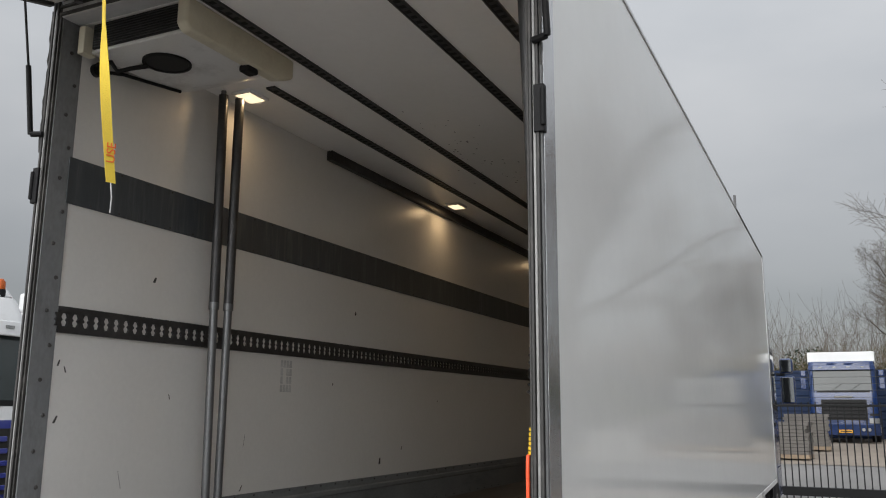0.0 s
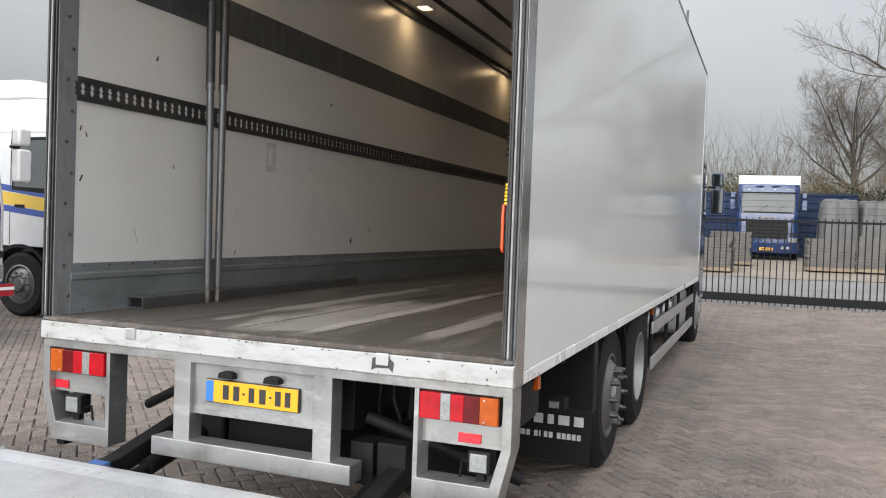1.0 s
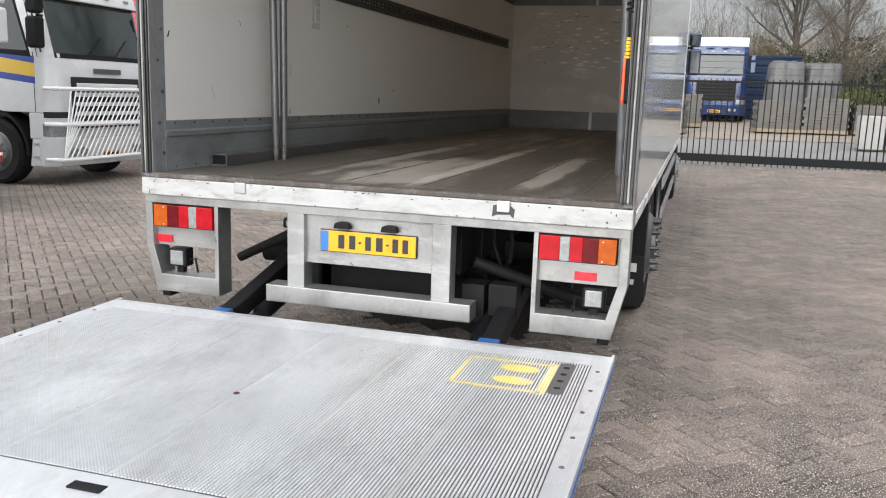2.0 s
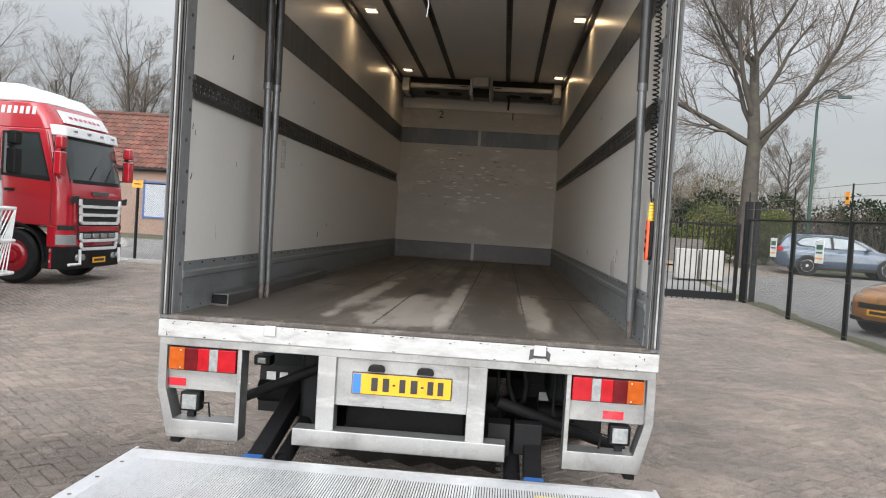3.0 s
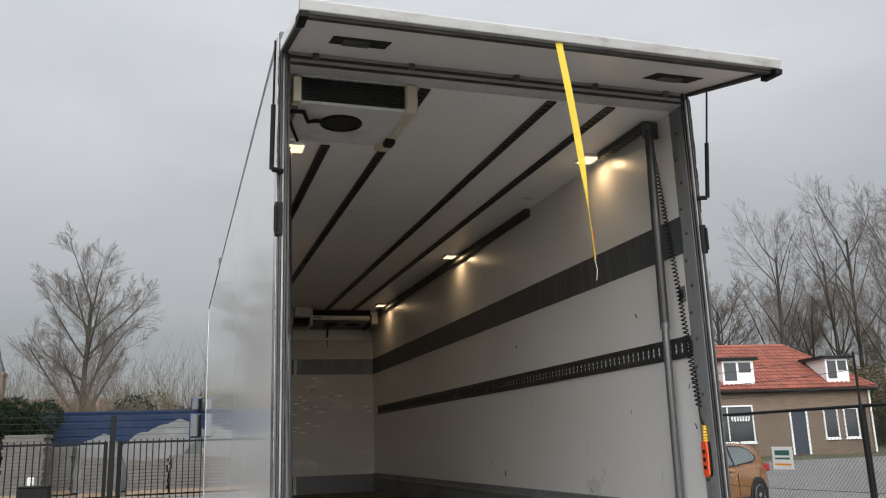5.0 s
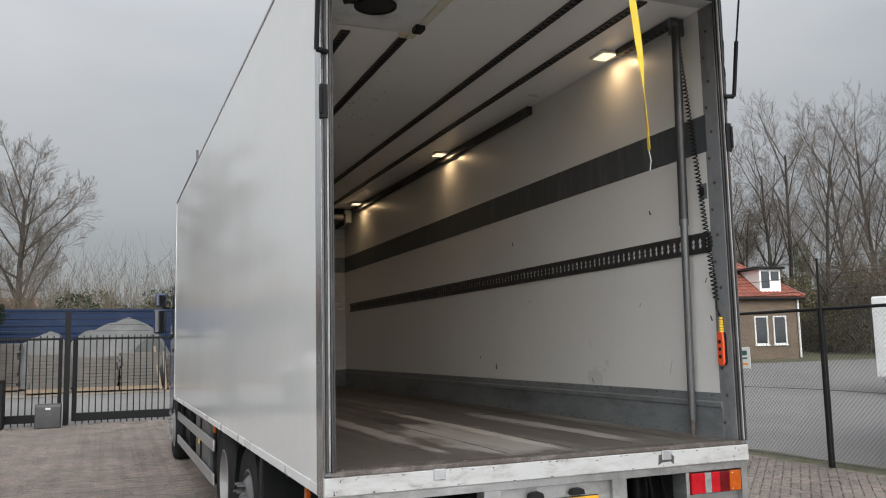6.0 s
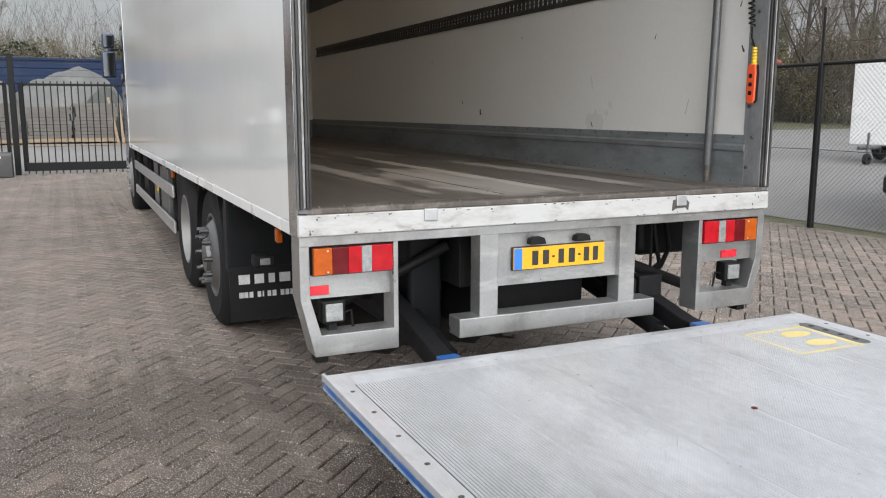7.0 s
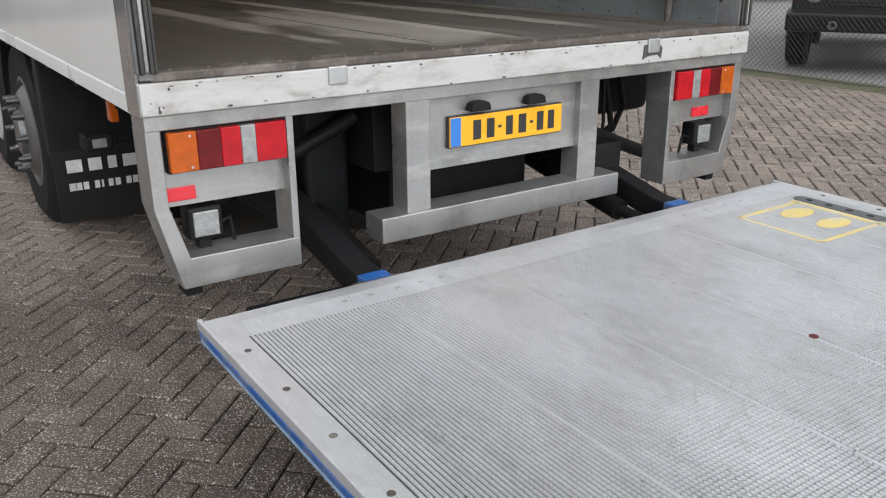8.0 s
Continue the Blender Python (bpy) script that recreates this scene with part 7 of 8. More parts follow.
def fence_right():
    ys = (-8.5, -5.3, -2.1, 1.1, 4.31, 7.52, 10.63, 13.5, 16.7)
    fx = 6.48
    t = thing("chain_link_fence", "black chain-link fence with posts and barbed extension", "fence")
    for y in ys:
        g = ground_height(fx, y)
        p = part("post", cyl(B(), (fx, y, g - 0.05), (fx, y, g + 2.07), 0.042, n=14), "fence", t, "black round fence post")
        part("extension", cyl(B(), (fx - 0.06, y - 0.05, g), (fx - 0.06, y - 0.05, g + 2.72), 0.016, n=8), "fence", p, "thin black angle stake")
    for a, b in zip(ys, ys[1:]):
        ga, gb = ground_height(fx, a), ground_height(fx, b)
        part("top_rail", cyl(B(), (fx, a, ga + 2.05), (fx, b, gb + 2.05), 0.022, n=8), "fence", t)
        bm = B()
        for z in (2.3, 2.5, 2.7, 1.0, 0.08):
            tube(bm, [(fx - 0.06, a, ga + z), (fx - 0.06, (a + b) / 2, (ga + gb) / 2 + z - 0.015), (fx - 0.06, b, gb + z)], 0.004, 4)
        part("strand_wire", bm, "wire", t, smooth=0)
        woven_wire(t, lambda u, z: (fx, a + u, ga + (gb - ga) * u / (b - a) + z), b - a)


fence_right()


def fence_left():
    t = thing("chain_link_fence", "black chain-link fence on a low kerb beside the gate", "fence")
    xs = (-19.0, -15.6, -12.2, -9.16, -6.75)
    y = 17.0
    for x in xs:
        g = ground_height(x, y)
        part("post", cyl(B(), (x, y, g - 0.05), (x, y, g + 2.1), 0.04, n=12), "fence", t)
    for a, b in zip(xs, xs[1:]):
        g = ground_height(a, y)
        part("top_rail", cyl(B(), (a, y, g + 2.08), (b, y, g + 2.08), 0.02, n=8), "fence", t)
        part("kerb", box(B(), a, b, y - 0.08, y + 0.08, g - 0.05, g + 0.09), "kerb", t, "concrete kerb under the fence", bevel=0.015)
        woven_wire(t, lambda u, z: (a + u, y, g + 0.06 + z), b - a)


fence_left()
t = thing("notice_board", "black notice board hung on the chain-link fence", "notice board", m=pose(-7.64, 16.95, 1.34))
part("board", box(B(), -0.39, 0.39, -0.015, 0.015, 0, 0.51), "fence", t, bevel=0.005)
part("middle_batten", box(B(), -0.39, 0.39, -0.022, -0.014, 0.25, 0.268), "fence", t, smooth=0)
t = thing("fence_sign", "small orange warning sign on the fence post", "sign", m=pose(-9.16, 16.955, 2.10))
part("plate", prism(B(), [(-0.13, 0), (0.13, 0), (0.15, 0.05), (0.15, 0.19), (0.05, 0.19), (0.0, 0.16), (-0.05, 0.19), (-0.15, 0.19), (-0.15, 0.05)], "y", -0.006, 0.006), "sign_orange", t, bevel=0.002)
part("print_bar", box(B(), -0.09, 0.09, -0.008, -0.006, 0.08, 0.11), "ink", t, smooth=0)


def sign(x, y, z, w, h, label, bars, turn=-90):
    t = thing("fence_sign", label, "sign", "fence signs", pose(x, y, z, 0, 0, turn))
    part("board", box(B(), -w / 2, w / 2, -0.004, 0.004, 0, h), "sign_white", t, bevel=0.002)
    for x0, x1, z0, z1, mt in bars:
        part("print_bar", box(B(), x0 * w, x1 * w, -0.0062, -0.0042, z0 * h, z1 * h), mt, t, smooth=0)


bars = ((-0.36, 0.36, 0.62, 0.84, "sign_green"), (-0.36, 0.36, 0.44, 0.52, "sign_green"), (-0.4, 0.4, 0.18, 0.26, "sign_orange"))
sign(6.43, 8.88, ground_height(6.4, 8.88) + 1.26, 0.42, 0.30, "white sign with green and orange print bars on the fence", bars)
sign(6.43, 5.83, ground_height(6.4, 5.83) + 1.25, 0.42, 0.31, "white sign with green and orange print bars on the fence", bars)
sign(6.43, 11.93, ground_height(6.4, 11.93) + 1.26, 0.42, 0.42, "white sign with green and orange print bars on the fence", bars)
sign(6.43, 14.63, ground_height(6.4, 14.63) + 1.24, 0.42, 0.42, "white sign with green and orange print bars on the fence", bars)
t = thing("fence_sign", "small orange sign on the fence stake", "sign", m=pose(6.38, 10.7, ground_height(6.4, 10.7) + 2.36, 0, 0, -90))
part("board", box(B(), -0.10, 0.10, -0.004, 0.004, 0, 0.22), "sign_orange", t, bevel=0.003)
part("print_bar", box(B(), -0.06, 0.06, -0.0058, -0.0042, 0.08, 0.13), "ink", t, smooth=0)


# ---- houses ----
def roof_tiles(parent, p0, along, up, nrm, length, slope, tw, th, material, keep=300, cut=None):
    """Pantiles in rows over a roof slope: the first ones as parts, the rest as one joined sheet."""
    along, up, nrm = Vector(along).normalized(), Vector(up).normalized(), Vector(nrm).normalized()
    prof = [(0.0, 0.012), (0.25, 0.045), (0.5, 0.055), (0.75, 0.03), (1.0, 0.012)]
    tv, tf = [], []
    for j, (v, drop) in enumerate(((0.0, 0.035), (1.08, 0.0))):
        for u, hgt in prof:
            tv.append(along * (u * tw) + up * (v * th) + nrm * (hgt + drop))
    n = len(prof)
    for i in range(n - 1):
        tf.append((i, i + 1, n + i + 1, n + i))
    base = len(tv)
    for u, hgt in prof:
        tv.append(along * (u * tw) + nrm * (0.035 + hgt - 0.04))
    for i in range(n - 1):
        tf.append((base + i, base + i + 1, i + 1, i))
    me = from_arrays("roof_tile", [tuple(v) for v in tv], tf, material)
    nu, nv = int(length / tw), int(slope / th)
    verts, faces, made = [], [], 0
    for j in range(nv):
        for i in range(nu):
            if cut and not cut(i * tw + tw, j * th):
                continue
            off = Vector(p0) + along * (i * tw) + up * (j * th)
            if made < keep:
                ob = new("roof_tile", me)
                ob.parent = parent
                ob.location = off
                made += 1
            else:
                k = len(verts)
                verts += [tuple(v + off) for v in tv]
                faces += [tuple(q + k for q in f) for f in tf]
    if verts:
        ob = new("roof_tiles", from_arrays("roof_tiles", verts, faces, material))
        ob.parent = parent
        tagged(ob, "rows of clay pantiles", kind="stuff")


def window(parent, x, z, w, h, y, mullions=(), label="white framed window", fr=0.07, sill=True):
    """A window in a wall whose face is at y, seen from -y."""
    wn_ = part("window", box(B(), x, x + w, y - 0.012, y + 0.01, z, z + h), "pane", parent, label)
    bm = B()
    for a, b, c, d in ((x - fr, x, z - fr, z + h + fr), (x + w, x + w + fr, z - fr, z + h + fr), (x, x + w, z - fr, z), (x, x + w, z + h, z + h + fr)):
        box(bm, a, b, y - 0.05, y + 0.012, c, d)
    for f in mullions:
        box(bm, x + f * w - 0.03, x + f * w + 0.03, y - 0.04, y + 0.0, z, z + h)
    part("window_frame", bm, "frame_white", wn_, "white window frame", bevel=0.006)
    if sill:
        part("window_sill", box(B(), x - fr - 0.03, x + w + fr + 0.03, y - 0.10, y + 0.01, z - fr - 0.06, z - fr), "frame_white", wn_, bevel=0.006)
    return wn_


def brick_house():
    """Long low brick house across the road; local x runs along the front wall, -y faces the yard."""
    t = thing("house", "low brown brick house with red tiled roof and white dormers", "house", "", pose(18.7, 30.7, 0.72, 0, 0, math.degrees(math.atan2(-1.9, 11.9))))
    LN, D, E, R = 12.05, 7.2, 3.14, 5.42
    HIP = 2.1
    part("wall", prism(B(), [(0.0, -0.6), (D, -0.6), (D, E), (0.0, E)], "x", 0.0, LN), "brick", t, "brown brick wall")
    part("gable_wall", prism(B(), [(0.0, E), (D, E), (D / 2, R)], "x", 0.0, 0.25), "brick", t, "brown brick gable")
    bm = B()
    for k in range(int((E + 0.2) / 0.0667) + 1):
        box(bm, 0.0, LN, -0.0015, 0.002, k * 0.0667 - 0.0035, k * 0.0667 + 0.0035)
    part("mortar_courses", bm, "plaster", t, smooth=0, kind="stuff")
    ov = 0.25
    zz = E - ov * (R - E) / (D / 2)
    ridge_end = LN - HIP
    for y0, name in ((-ov, "roof"), (D + ov, "roof")):
        bm = B()
        lo = [(-0.15, y0, zz), (LN + ov, y0, zz), (ridge_end, D / 2, R), (-0.15, D / 2, R)]
        loft(bm, [lo, [(x, y, z + 0.08) for x, y, z in lo]])
        part(name, bm, "tile_red", t, "red clay tile roof", smooth=0)
    bm = B()
    lo = [(LN + ov, -ov, zz), (LN + ov, D + ov, zz), (ridge_end, D / 2, R)]
    loft(bm, [lo, [(x, y, z + 0.08) for x, y, z in lo]])
    part("hip_roof", bm, "tile_red", t, "red clay tile hip", smooth=0)
    ang = math.atan2(R - E, D / 2)
    slope = (D / 2 + ov) / math.cos(ang)
    roof_tiles(t, (-0.15, -0.28, zz + 0.08), (1, 0, 0), (0, math.cos(ang), math.sin(ang)), (0, -math.sin(ang), math.cos(ang)), LN + 0.4, slope, 0.24, 0.34, "tile_red", cut=lambda u, v: u < LN + 0.4 - (HIP + ov) * v / slope)
    part("ridge", tube(B(), [(-0.15, D / 2, R + 0.11), (ridge_end, D / 2, R + 0.11)], 0.11, 8), "tile_red", t)
    part("hip_ridge", tube(B(), [(ridge_end, D / 2, R + 0.11), (LN + ov, -ov, zz + 0.11)], 0.10, 8), "tile_red", t)
    part("gutter", cyl(B(), (-0.15, -0.36, E - 0.16), (LN + 0.15, -0.36, E - 0.16), 0.07, n=10), "fence", t, "dark gutter")
    part("verge_board", prism(B(), [(-0.3, E - 0.25), (D / 2, R - 0.02), (D / 2, R + 0.1), (-0.3, E - 0.12)], "x", -0.2, -0.14), "tile_red", t)
    window(t, 2.02, 0.66, 0.68, 1.5, 0.0, (), "dark narrow window with white frame")
    window(t, 4.10, 0.70, 1.68, 1.6, 0.0, (0.27,), "wide front window with white frame")
    bm = B()
    for k in range(7):
        prism(bm, [(4.72 + k * 0.14, 1.85), (4.82 + k * 0.14, 1.85), (4.81 + k * 0.14, 1.65 - 0.04 * (k % 2)), (4.73 + k * 0.14, 1.63)], "y", -0.02, -0.0135)
    part("garland", bm, "sign_white", t, "white paper garland in the window", smooth=0)
    part("door", box(B(), 7.78, 8.52, -0.03, 0.0, 0.0, 2.0), "door_dark", t, "dark blue front door", bevel=0.01)
    bm = B()
    for a, b in ((7.68, 7.78), (8.52, 8.62)):
        box(bm, a, b, -0.05, 0.0, 0.0, 2.1)
    box(bm, 7.68, 8.62, -0.05, 0.0, 2.0, 2.1)
    part("door_frame", bm, "frame_white", t, bevel=0.006)
    window(t, 9.52, 0.75, 0.62, 1.3, 0.0, (), "front window with white frame")
    window(t, 10.58, 0.75, 0.62, 1.3, 0.0, (), "front window with white frame")
    for x in (4.6, 10.0):
        w = 1.62 if x < 9 else 1.2
        dm = part("dormer", prism(B(), [(0.12, E + 0.06), (0.12, E + 1.36), (2.2, E + 1.36), (2.2, E + 0.06)], "x", x, x + w), "frame_white", t, "white boarded dormer")
        part("dormer_roof", box(B(), x - 0.25, x + w + 0.18, -0.08, 2.4, E + 1.36, E + 1.50), "fence", dm, "flat dark dormer roof", bevel=0.02)
        for xa, za in ((x + 0.10, E + 0.40), (x + 0.10 + w * 0.46, E + 0.78)):
            part("dormer_window", box(B(), xa, xa + w * 0.38, 0.10, 0.13, za, E + 1.26), "pane", dm, "dormer window pane")
    part("chimney", box(B(), 2.95, 3.7, D / 2 - 0.35, D / 2 + 0.35, R - 0.4, R + 0.95), "brick", t, "brick chimney", bevel=0.01)
    part("chimney_flashing", box(B(), 2.85, 3.8, D / 2 - 0.5, D / 2 + 0.5, R - 0.05, R + 0.22), "kerb", t, bevel=0.02)
    part("flue", cyl(B(), (2.5, D / 2 + 0.3, R - 0.3), (2.5, D / 2 + 0.3, R + 1.1), 0.11, n=14), "galv", t, "metal flue pipe")
    # gable windows, on the wall facing -x
    for y0, z0, w, h in ((1.6, 0.85, 1.3, 1.2), (2.9, 2.9, 0.6, 0.95)):
        wnd = part("gable_window", box(B(), -0.012, 0.01, y0, y0 + w, z0, z0 + h), "pane", t, "gable window pane")
        bm = B()
        for a, b, c, dd in ((y0 - 0.08, y0, z0 - 0.08, z0 + h + 0.08), (y0 + w, y0 + w + 0.08, z0 - 0.08, z0 + h + 0.08), (y0, y0 + w, z0 - 0.08, z0), (y0, y0 + w, z0 + h, z0 + h + 0.08), (y0 + w * 0.36, y0 + w * 0.36 + 0.06, z0, z0 + h)):
            box(bm, -0.05, 0.01, a, b, c, dd)
        part("window_frame", bm, "frame_white", wnd, bevel=0.006)
    part("drain_pipe", cyl(B(), (LN - 0.08, -0.08, 0.0), (LN - 0.08, -0.08, E - 0.2), 0.05, n=10), "frame_white", t, "white drain pipe")


brick_house()


def rendered_house():
    t = thing("house", "low pinkish rendered house with old tiled roof and shutter", "house", "", pose(-24.0, 27.4, 0.42))
    LN, D, E, R = 14.2, 6.2, 2.72, 4.95
    skew = 0.19
    PLACE.append(Matrix(((1, -skew, 0, 0), (0, 1, 0, 0), (0, 0, 1, 0), (0, 0, 0, 1))))
    bm = B()
    prism(bm, [(0.0, -0.5), (D, -0.5), (D, E), (D / 2, R), (0.0, E)], "x", 0.0, LN)
    part("wall", bm, "plaster", t, "pinkish plaster wall")
    for s, y0 in ((1, -0.22), (-1, D + 0.22)):
        zz = E - 0.22 * (R - E) / (D / 2)
        part("roof", prism(B(), [(y0, zz), (D / 2, R), (D / 2, R + 0.08), (y0, zz + 0.08)], "x", -0.1, LN + 0.1), "tile_old", t, "weathered red tile roof")
    ang = math.atan2(R - E, D / 2)
    roof_tiles(t, (LN - 9.9, -0.25, E - 0.22 * (R - E) / (D / 2) + 0.08), (1, 0, 0), (-skew * math.cos(ang), math.cos(ang), math.sin(ang)), (0, -math.sin(ang), math.cos(ang)), 10.0, (D / 2 + 0.25) / math.cos(ang), 0.25, 0.33, "tile_old")
    part("ridge", tube(B(), [(-0.1, D / 2, R + 0.10), (LN + 0.1, D / 2, R + 0.10)], 0.10, 8), "tile_old", t)
    part("gutter", cyl(B(), (-0.1, -0.32, E - 0.12), (LN + 0.1, -0.32, E - 0.12), 0.06, n=10), "fence", t, "dark gutter")
    sh = part("roller_shutter", box(B(), LN - 3.77, LN - 1.95, -0.04, 0.0, 0.78, 2.06), "shutter", t, "closed pale roller shutter", bevel=0.004)
    bm = B()
    for k in range(16):
        box(bm, LN - 3.77, LN - 1.95, -0.048, -0.04, 0.80 + k * 0.08, 0.855 + k * 0.08)
    part("slats", bm, "shutter", sh, smooth=0)
    bm = B()
    for a, b, c, d in ((LN - 3.85, LN - 3.77, 0.68, 2.2), (LN - 1.95, LN - 1.87, 0.68, 2.2), (LN - 3.77, LN - 1.95, 2.06, 2.15), (LN - 3.77, LN - 1.95, 0.72, 0.78)):
        box(bm, a, b, -0.06, 0.0, c, d)
    part("shutter_frame", bm, "blue_trim", t, "blue painted frame", bevel=0.006)
    part("door", box(B(), LN - 6.9, LN - 6.0, -0.03, 0.0, 0.0, 2.05), "blue_trim", t, "blue door", bevel=0.01)
    part("chimney", box(B(), LN - 0.62, LN - 0.06, D / 2 - 0.3, D / 2 + 0.3, R - 0.3, R + 1.0), "chimney", t, "brick chimney", bevel=0.01)
    part("chimney_cap", box(B(), LN - 0.66, LN - 0.02, D / 2 - 0.34, D / 2 + 0.34, R + 0.92, R + 1.03), "chimney", t, bevel=0.02)
    part("gable_slit", box(B(), LN - 0.02, LN + 0.012, 3.5, 3.85, 1.4, 3.3), "pane", t, "tall narrow gable window")
    part("drain_pipe", cyl(B(), (LN + 0.05, 0.25, 1.6), (LN + 0.05, 0.25, E - 0.1), 0.04, n=8), "fence", t, "dark drain pipe")
    PLACE.pop()
    t2 = thing("bollard", "white roadside bollard with red top", "bollard", m=at_ground(-10.95, 24.2, 0))
    part("shaft", cyl(B(), (0, 0, -0.05), (0, 0, 0.52), 0.10, 0.09, n=16), "white", t2, bevel=0.01)
    part("cap", cyl(B(), (0, 0, 0.52), (0, 0, 0.70), 0.09, 0.078, n=16), "paint_red", t2, "red band and cap", bevel=0.02)
    bm = B()
    bmesh.ops.create_icosphere(bm, subdivisions=2, radius=0.4)
    for v in bm.verts:
        v.co = Vector((v.co.x * 1.5, v.co.y, max(v.co.z, -0.1) * 0.7)) * (1 + 0.15 * noise.noise(v.co * 3))
    solid("boulder", bm, "kerb", "grey boulder on the roadside", "boulder", m=at_ground(-12.0, 21.6, 0))


rendered_house()


# ---- storage yard behind the gate ----
t = thing("container_wall", "long dark blue steel container with horizontal boards", "container", m=at_ground(-8.2, 37.5, 0))
bm = B()
box(bm, 0, 14.0, 0, 2.4, 0.0, 2.83)
part("body", bm, "blue_wall", t)
bm = B()
for k in range(8):
    z = 0.12 + k * 0.33
    prism(bm, [(-0.001, z), (-0.03, z + 0.03), (-0.03, z + 0.24), (-0.001, z + 0.27)], "x", 0.02, 13.98)
part("wall_planks", bm, "blue_wall", t, "horizontal blue steel boards", smooth=0, kind="stuff")
part("top_rail", box(B(), -0.02, 14.02, -0.06, 2.42, 2.78, 2.88), "blue_wall", t, bevel=0.01)
part("corner_mark", box(B(), 0.4, 0.55, -0.065, -0.058, 2.1, 2.16), "white", t, smooth=0)


def stone_stack(x, y, w, h, turn=0, seed=0):
    t = thing("stone_pallet", "pallet stacked with wrapped grey paving stones", "pallet", "stacked pallets", at_ground(x, y, turn))
    rnd = random.Random(seed)
    part("pallet", box(B(), -w / 2, w / 2, -0.5, 0.5, 0.02, 0.14), "wood", t, bevel=0.005)
    n = int(h / 0.11)
    for k in range(n):
        o = rnd.uniform(-0.05, 0.05)
        if k == n - 1 and seed % 2:
            continue
        bm = B()
        box(bm, -w / 2 + 0.03 + o, w / 2 - 0.03 + o, -0.47, 0.47, 0.145 + k * 0.11, 0.145 + k * 0.11 + 0.102)
        part("stone_layer", bm, "pallet", t, bevel=0.006)
    return t


for k, (x, y, w, h) in enumerate(((-6.3, 26.5, 1.3, 1.9), (-5.6, 27.6, 1.3, 1.6), (-4.0, 26.0, 1.25, 1.1), (-2.5, 26.2, 1.3, 1.1), (-1.2, 26.2, 1.3, 1.1), (0.4, 26.4, 1.5, 1.15), (0.9, 30.0, 1.5, 1.1), (4.2, 28.5, 1.5, 1.1), (5.8, 28.5, 1.5, 1.1), (7.4, 28.6, 1.5, 1.0))):
    stone_stack(x, y, w, h, 3 * ((k * 7) % 5 - 2), k)


def tarp_heap(name, label, x, y, w, d, h, mt, seed):
    nx, ny = 26, 18
    rnd = random.Random(seed)
    verts, faces = [], []
    for j in range(ny + 1):
        for i in range(nx + 1):
            u, v = i / nx * 2 - 1, j / ny * 2 - 1
            e = max(0.0, 1 - max(abs(u), abs(v)) ** 5)
            z = h * e * (0.72 + 0.28 * (1 - abs(u - 0.25))) + 0.09 * noise.noise(Vector((u * 4 + seed, v * 4, 0))) * (e > 0)
            z += 0.05 * abs(math.sin(u * 9 + 2 * v + seed)) * (e > 0)
            verts.append((u * w / 2 * (1 - 0.08 * e), v * d / 2 * (1 - 0.1 * e), max(z, -0.03)))
    faces = [(j * (nx + 1) + i, j * (nx + 1) + i + 1, (j + 1) * (nx + 1) + i + 1, (j + 1) * (nx + 1) + i) for j in range(ny) for i in range(nx)]
    ob = new(name, from_arrays(name, verts, faces, mt, True))
    ob.matrix_basis = at_ground(x, y, 0)
    tagged(ob, label, "tarpaulin")


tarp_heap("tarpaulin", "grey tarpaulin draped over a pile", -2.0, 29.0, 4.6, 3.0, 2.35, "tarp", 3)
tarp_heap("tarpaulin", "pale tarpaulin draped over a pile", -4.4, 28.6, 2.6, 2.6, 1.9, "tarp", 7)
tarp_heap("tarpaulin", "dark netting draped over a pile", -0.9, 28.0, 1.6, 1.6, 1.75, "tarp_dark", 9)


def draped_cover(x, y, w, d, h, seed):
    """A tall load under a cover that falls in folds."""
    rnd = random.Random(seed)
    rings = []
    n = 64
    for z, grow in ((-0.03, 1.10), (0.5 * h, 1.03), (0.85 * h, 0.98), (0.97 * h, 0.93), (h, 0.80)):
        ring = []
        for k in range(n):
            a = 2 * math.pi * k / n
            c, s_ = math.cos(a), math.sin(a)
            q = 1 / max(abs(c) ** 6 + abs(s_) ** 6, 1e-6) ** (1 / 6)
            fold = 1 + 0.05 * math.sin(k * 1.7 + seed) * (1.2 - z / h) + 0.03 * math.sin(k * 0.7 + 2 * seed)
            ring.append((w / 2 * c * q * grow * fold, d / 2 * s_ * q * grow * fold, z + 0.03 * math.sin(k * 0.9) * (z > 0.5 * h)))
        rings.append(ring)
    solid("covered_load", loft(B(), rings), "tarp", "tall load under a dark grey draped cover", "tarpaulin", m=at_ground(x, y, 5 * seed), smooth=60)


draped_cover(4.7, 32.0, 1.3, 1.2, 2.5, 1)
draped_cover(6.0, 32.2, 1.3, 1.2, 2.45, 2)
for k, z in enumerate((2.12, 2.26, 2.40, 2.54)):
    solid("barbed_wire", tube(B(), [(-6.25, 16.8, z + 0.14), (0, 16.8, z + 0.11), (6.42, 17.0, z + 0.14)], 0.004, 4), "wire", "thin wire strand stretched above the gate", "wire", group="wires above the gate")

for k, (x, h) in enumerate(((-0.35, 1.5), (-0.2, 1.3), (-0.05, 1.6), (0.1, 1.2))):
    solid("leaning_plank", box(B(), -0.04, 0.04, -0.02, 0.02, 0, h), "wood", "weathered plank leaning at a stone pallet", "plank", bevel=0.004, group="leaning planks", m=at_ground(x - 0.2, 25.6, 0) @ pose(0, 0, 0, -12, 6 * (k - 1.5), 0))
t = thing("concrete_barrier", "two pale concrete blocks beside the road", "barrier", m=at_ground(7.2, 22.5, 0))
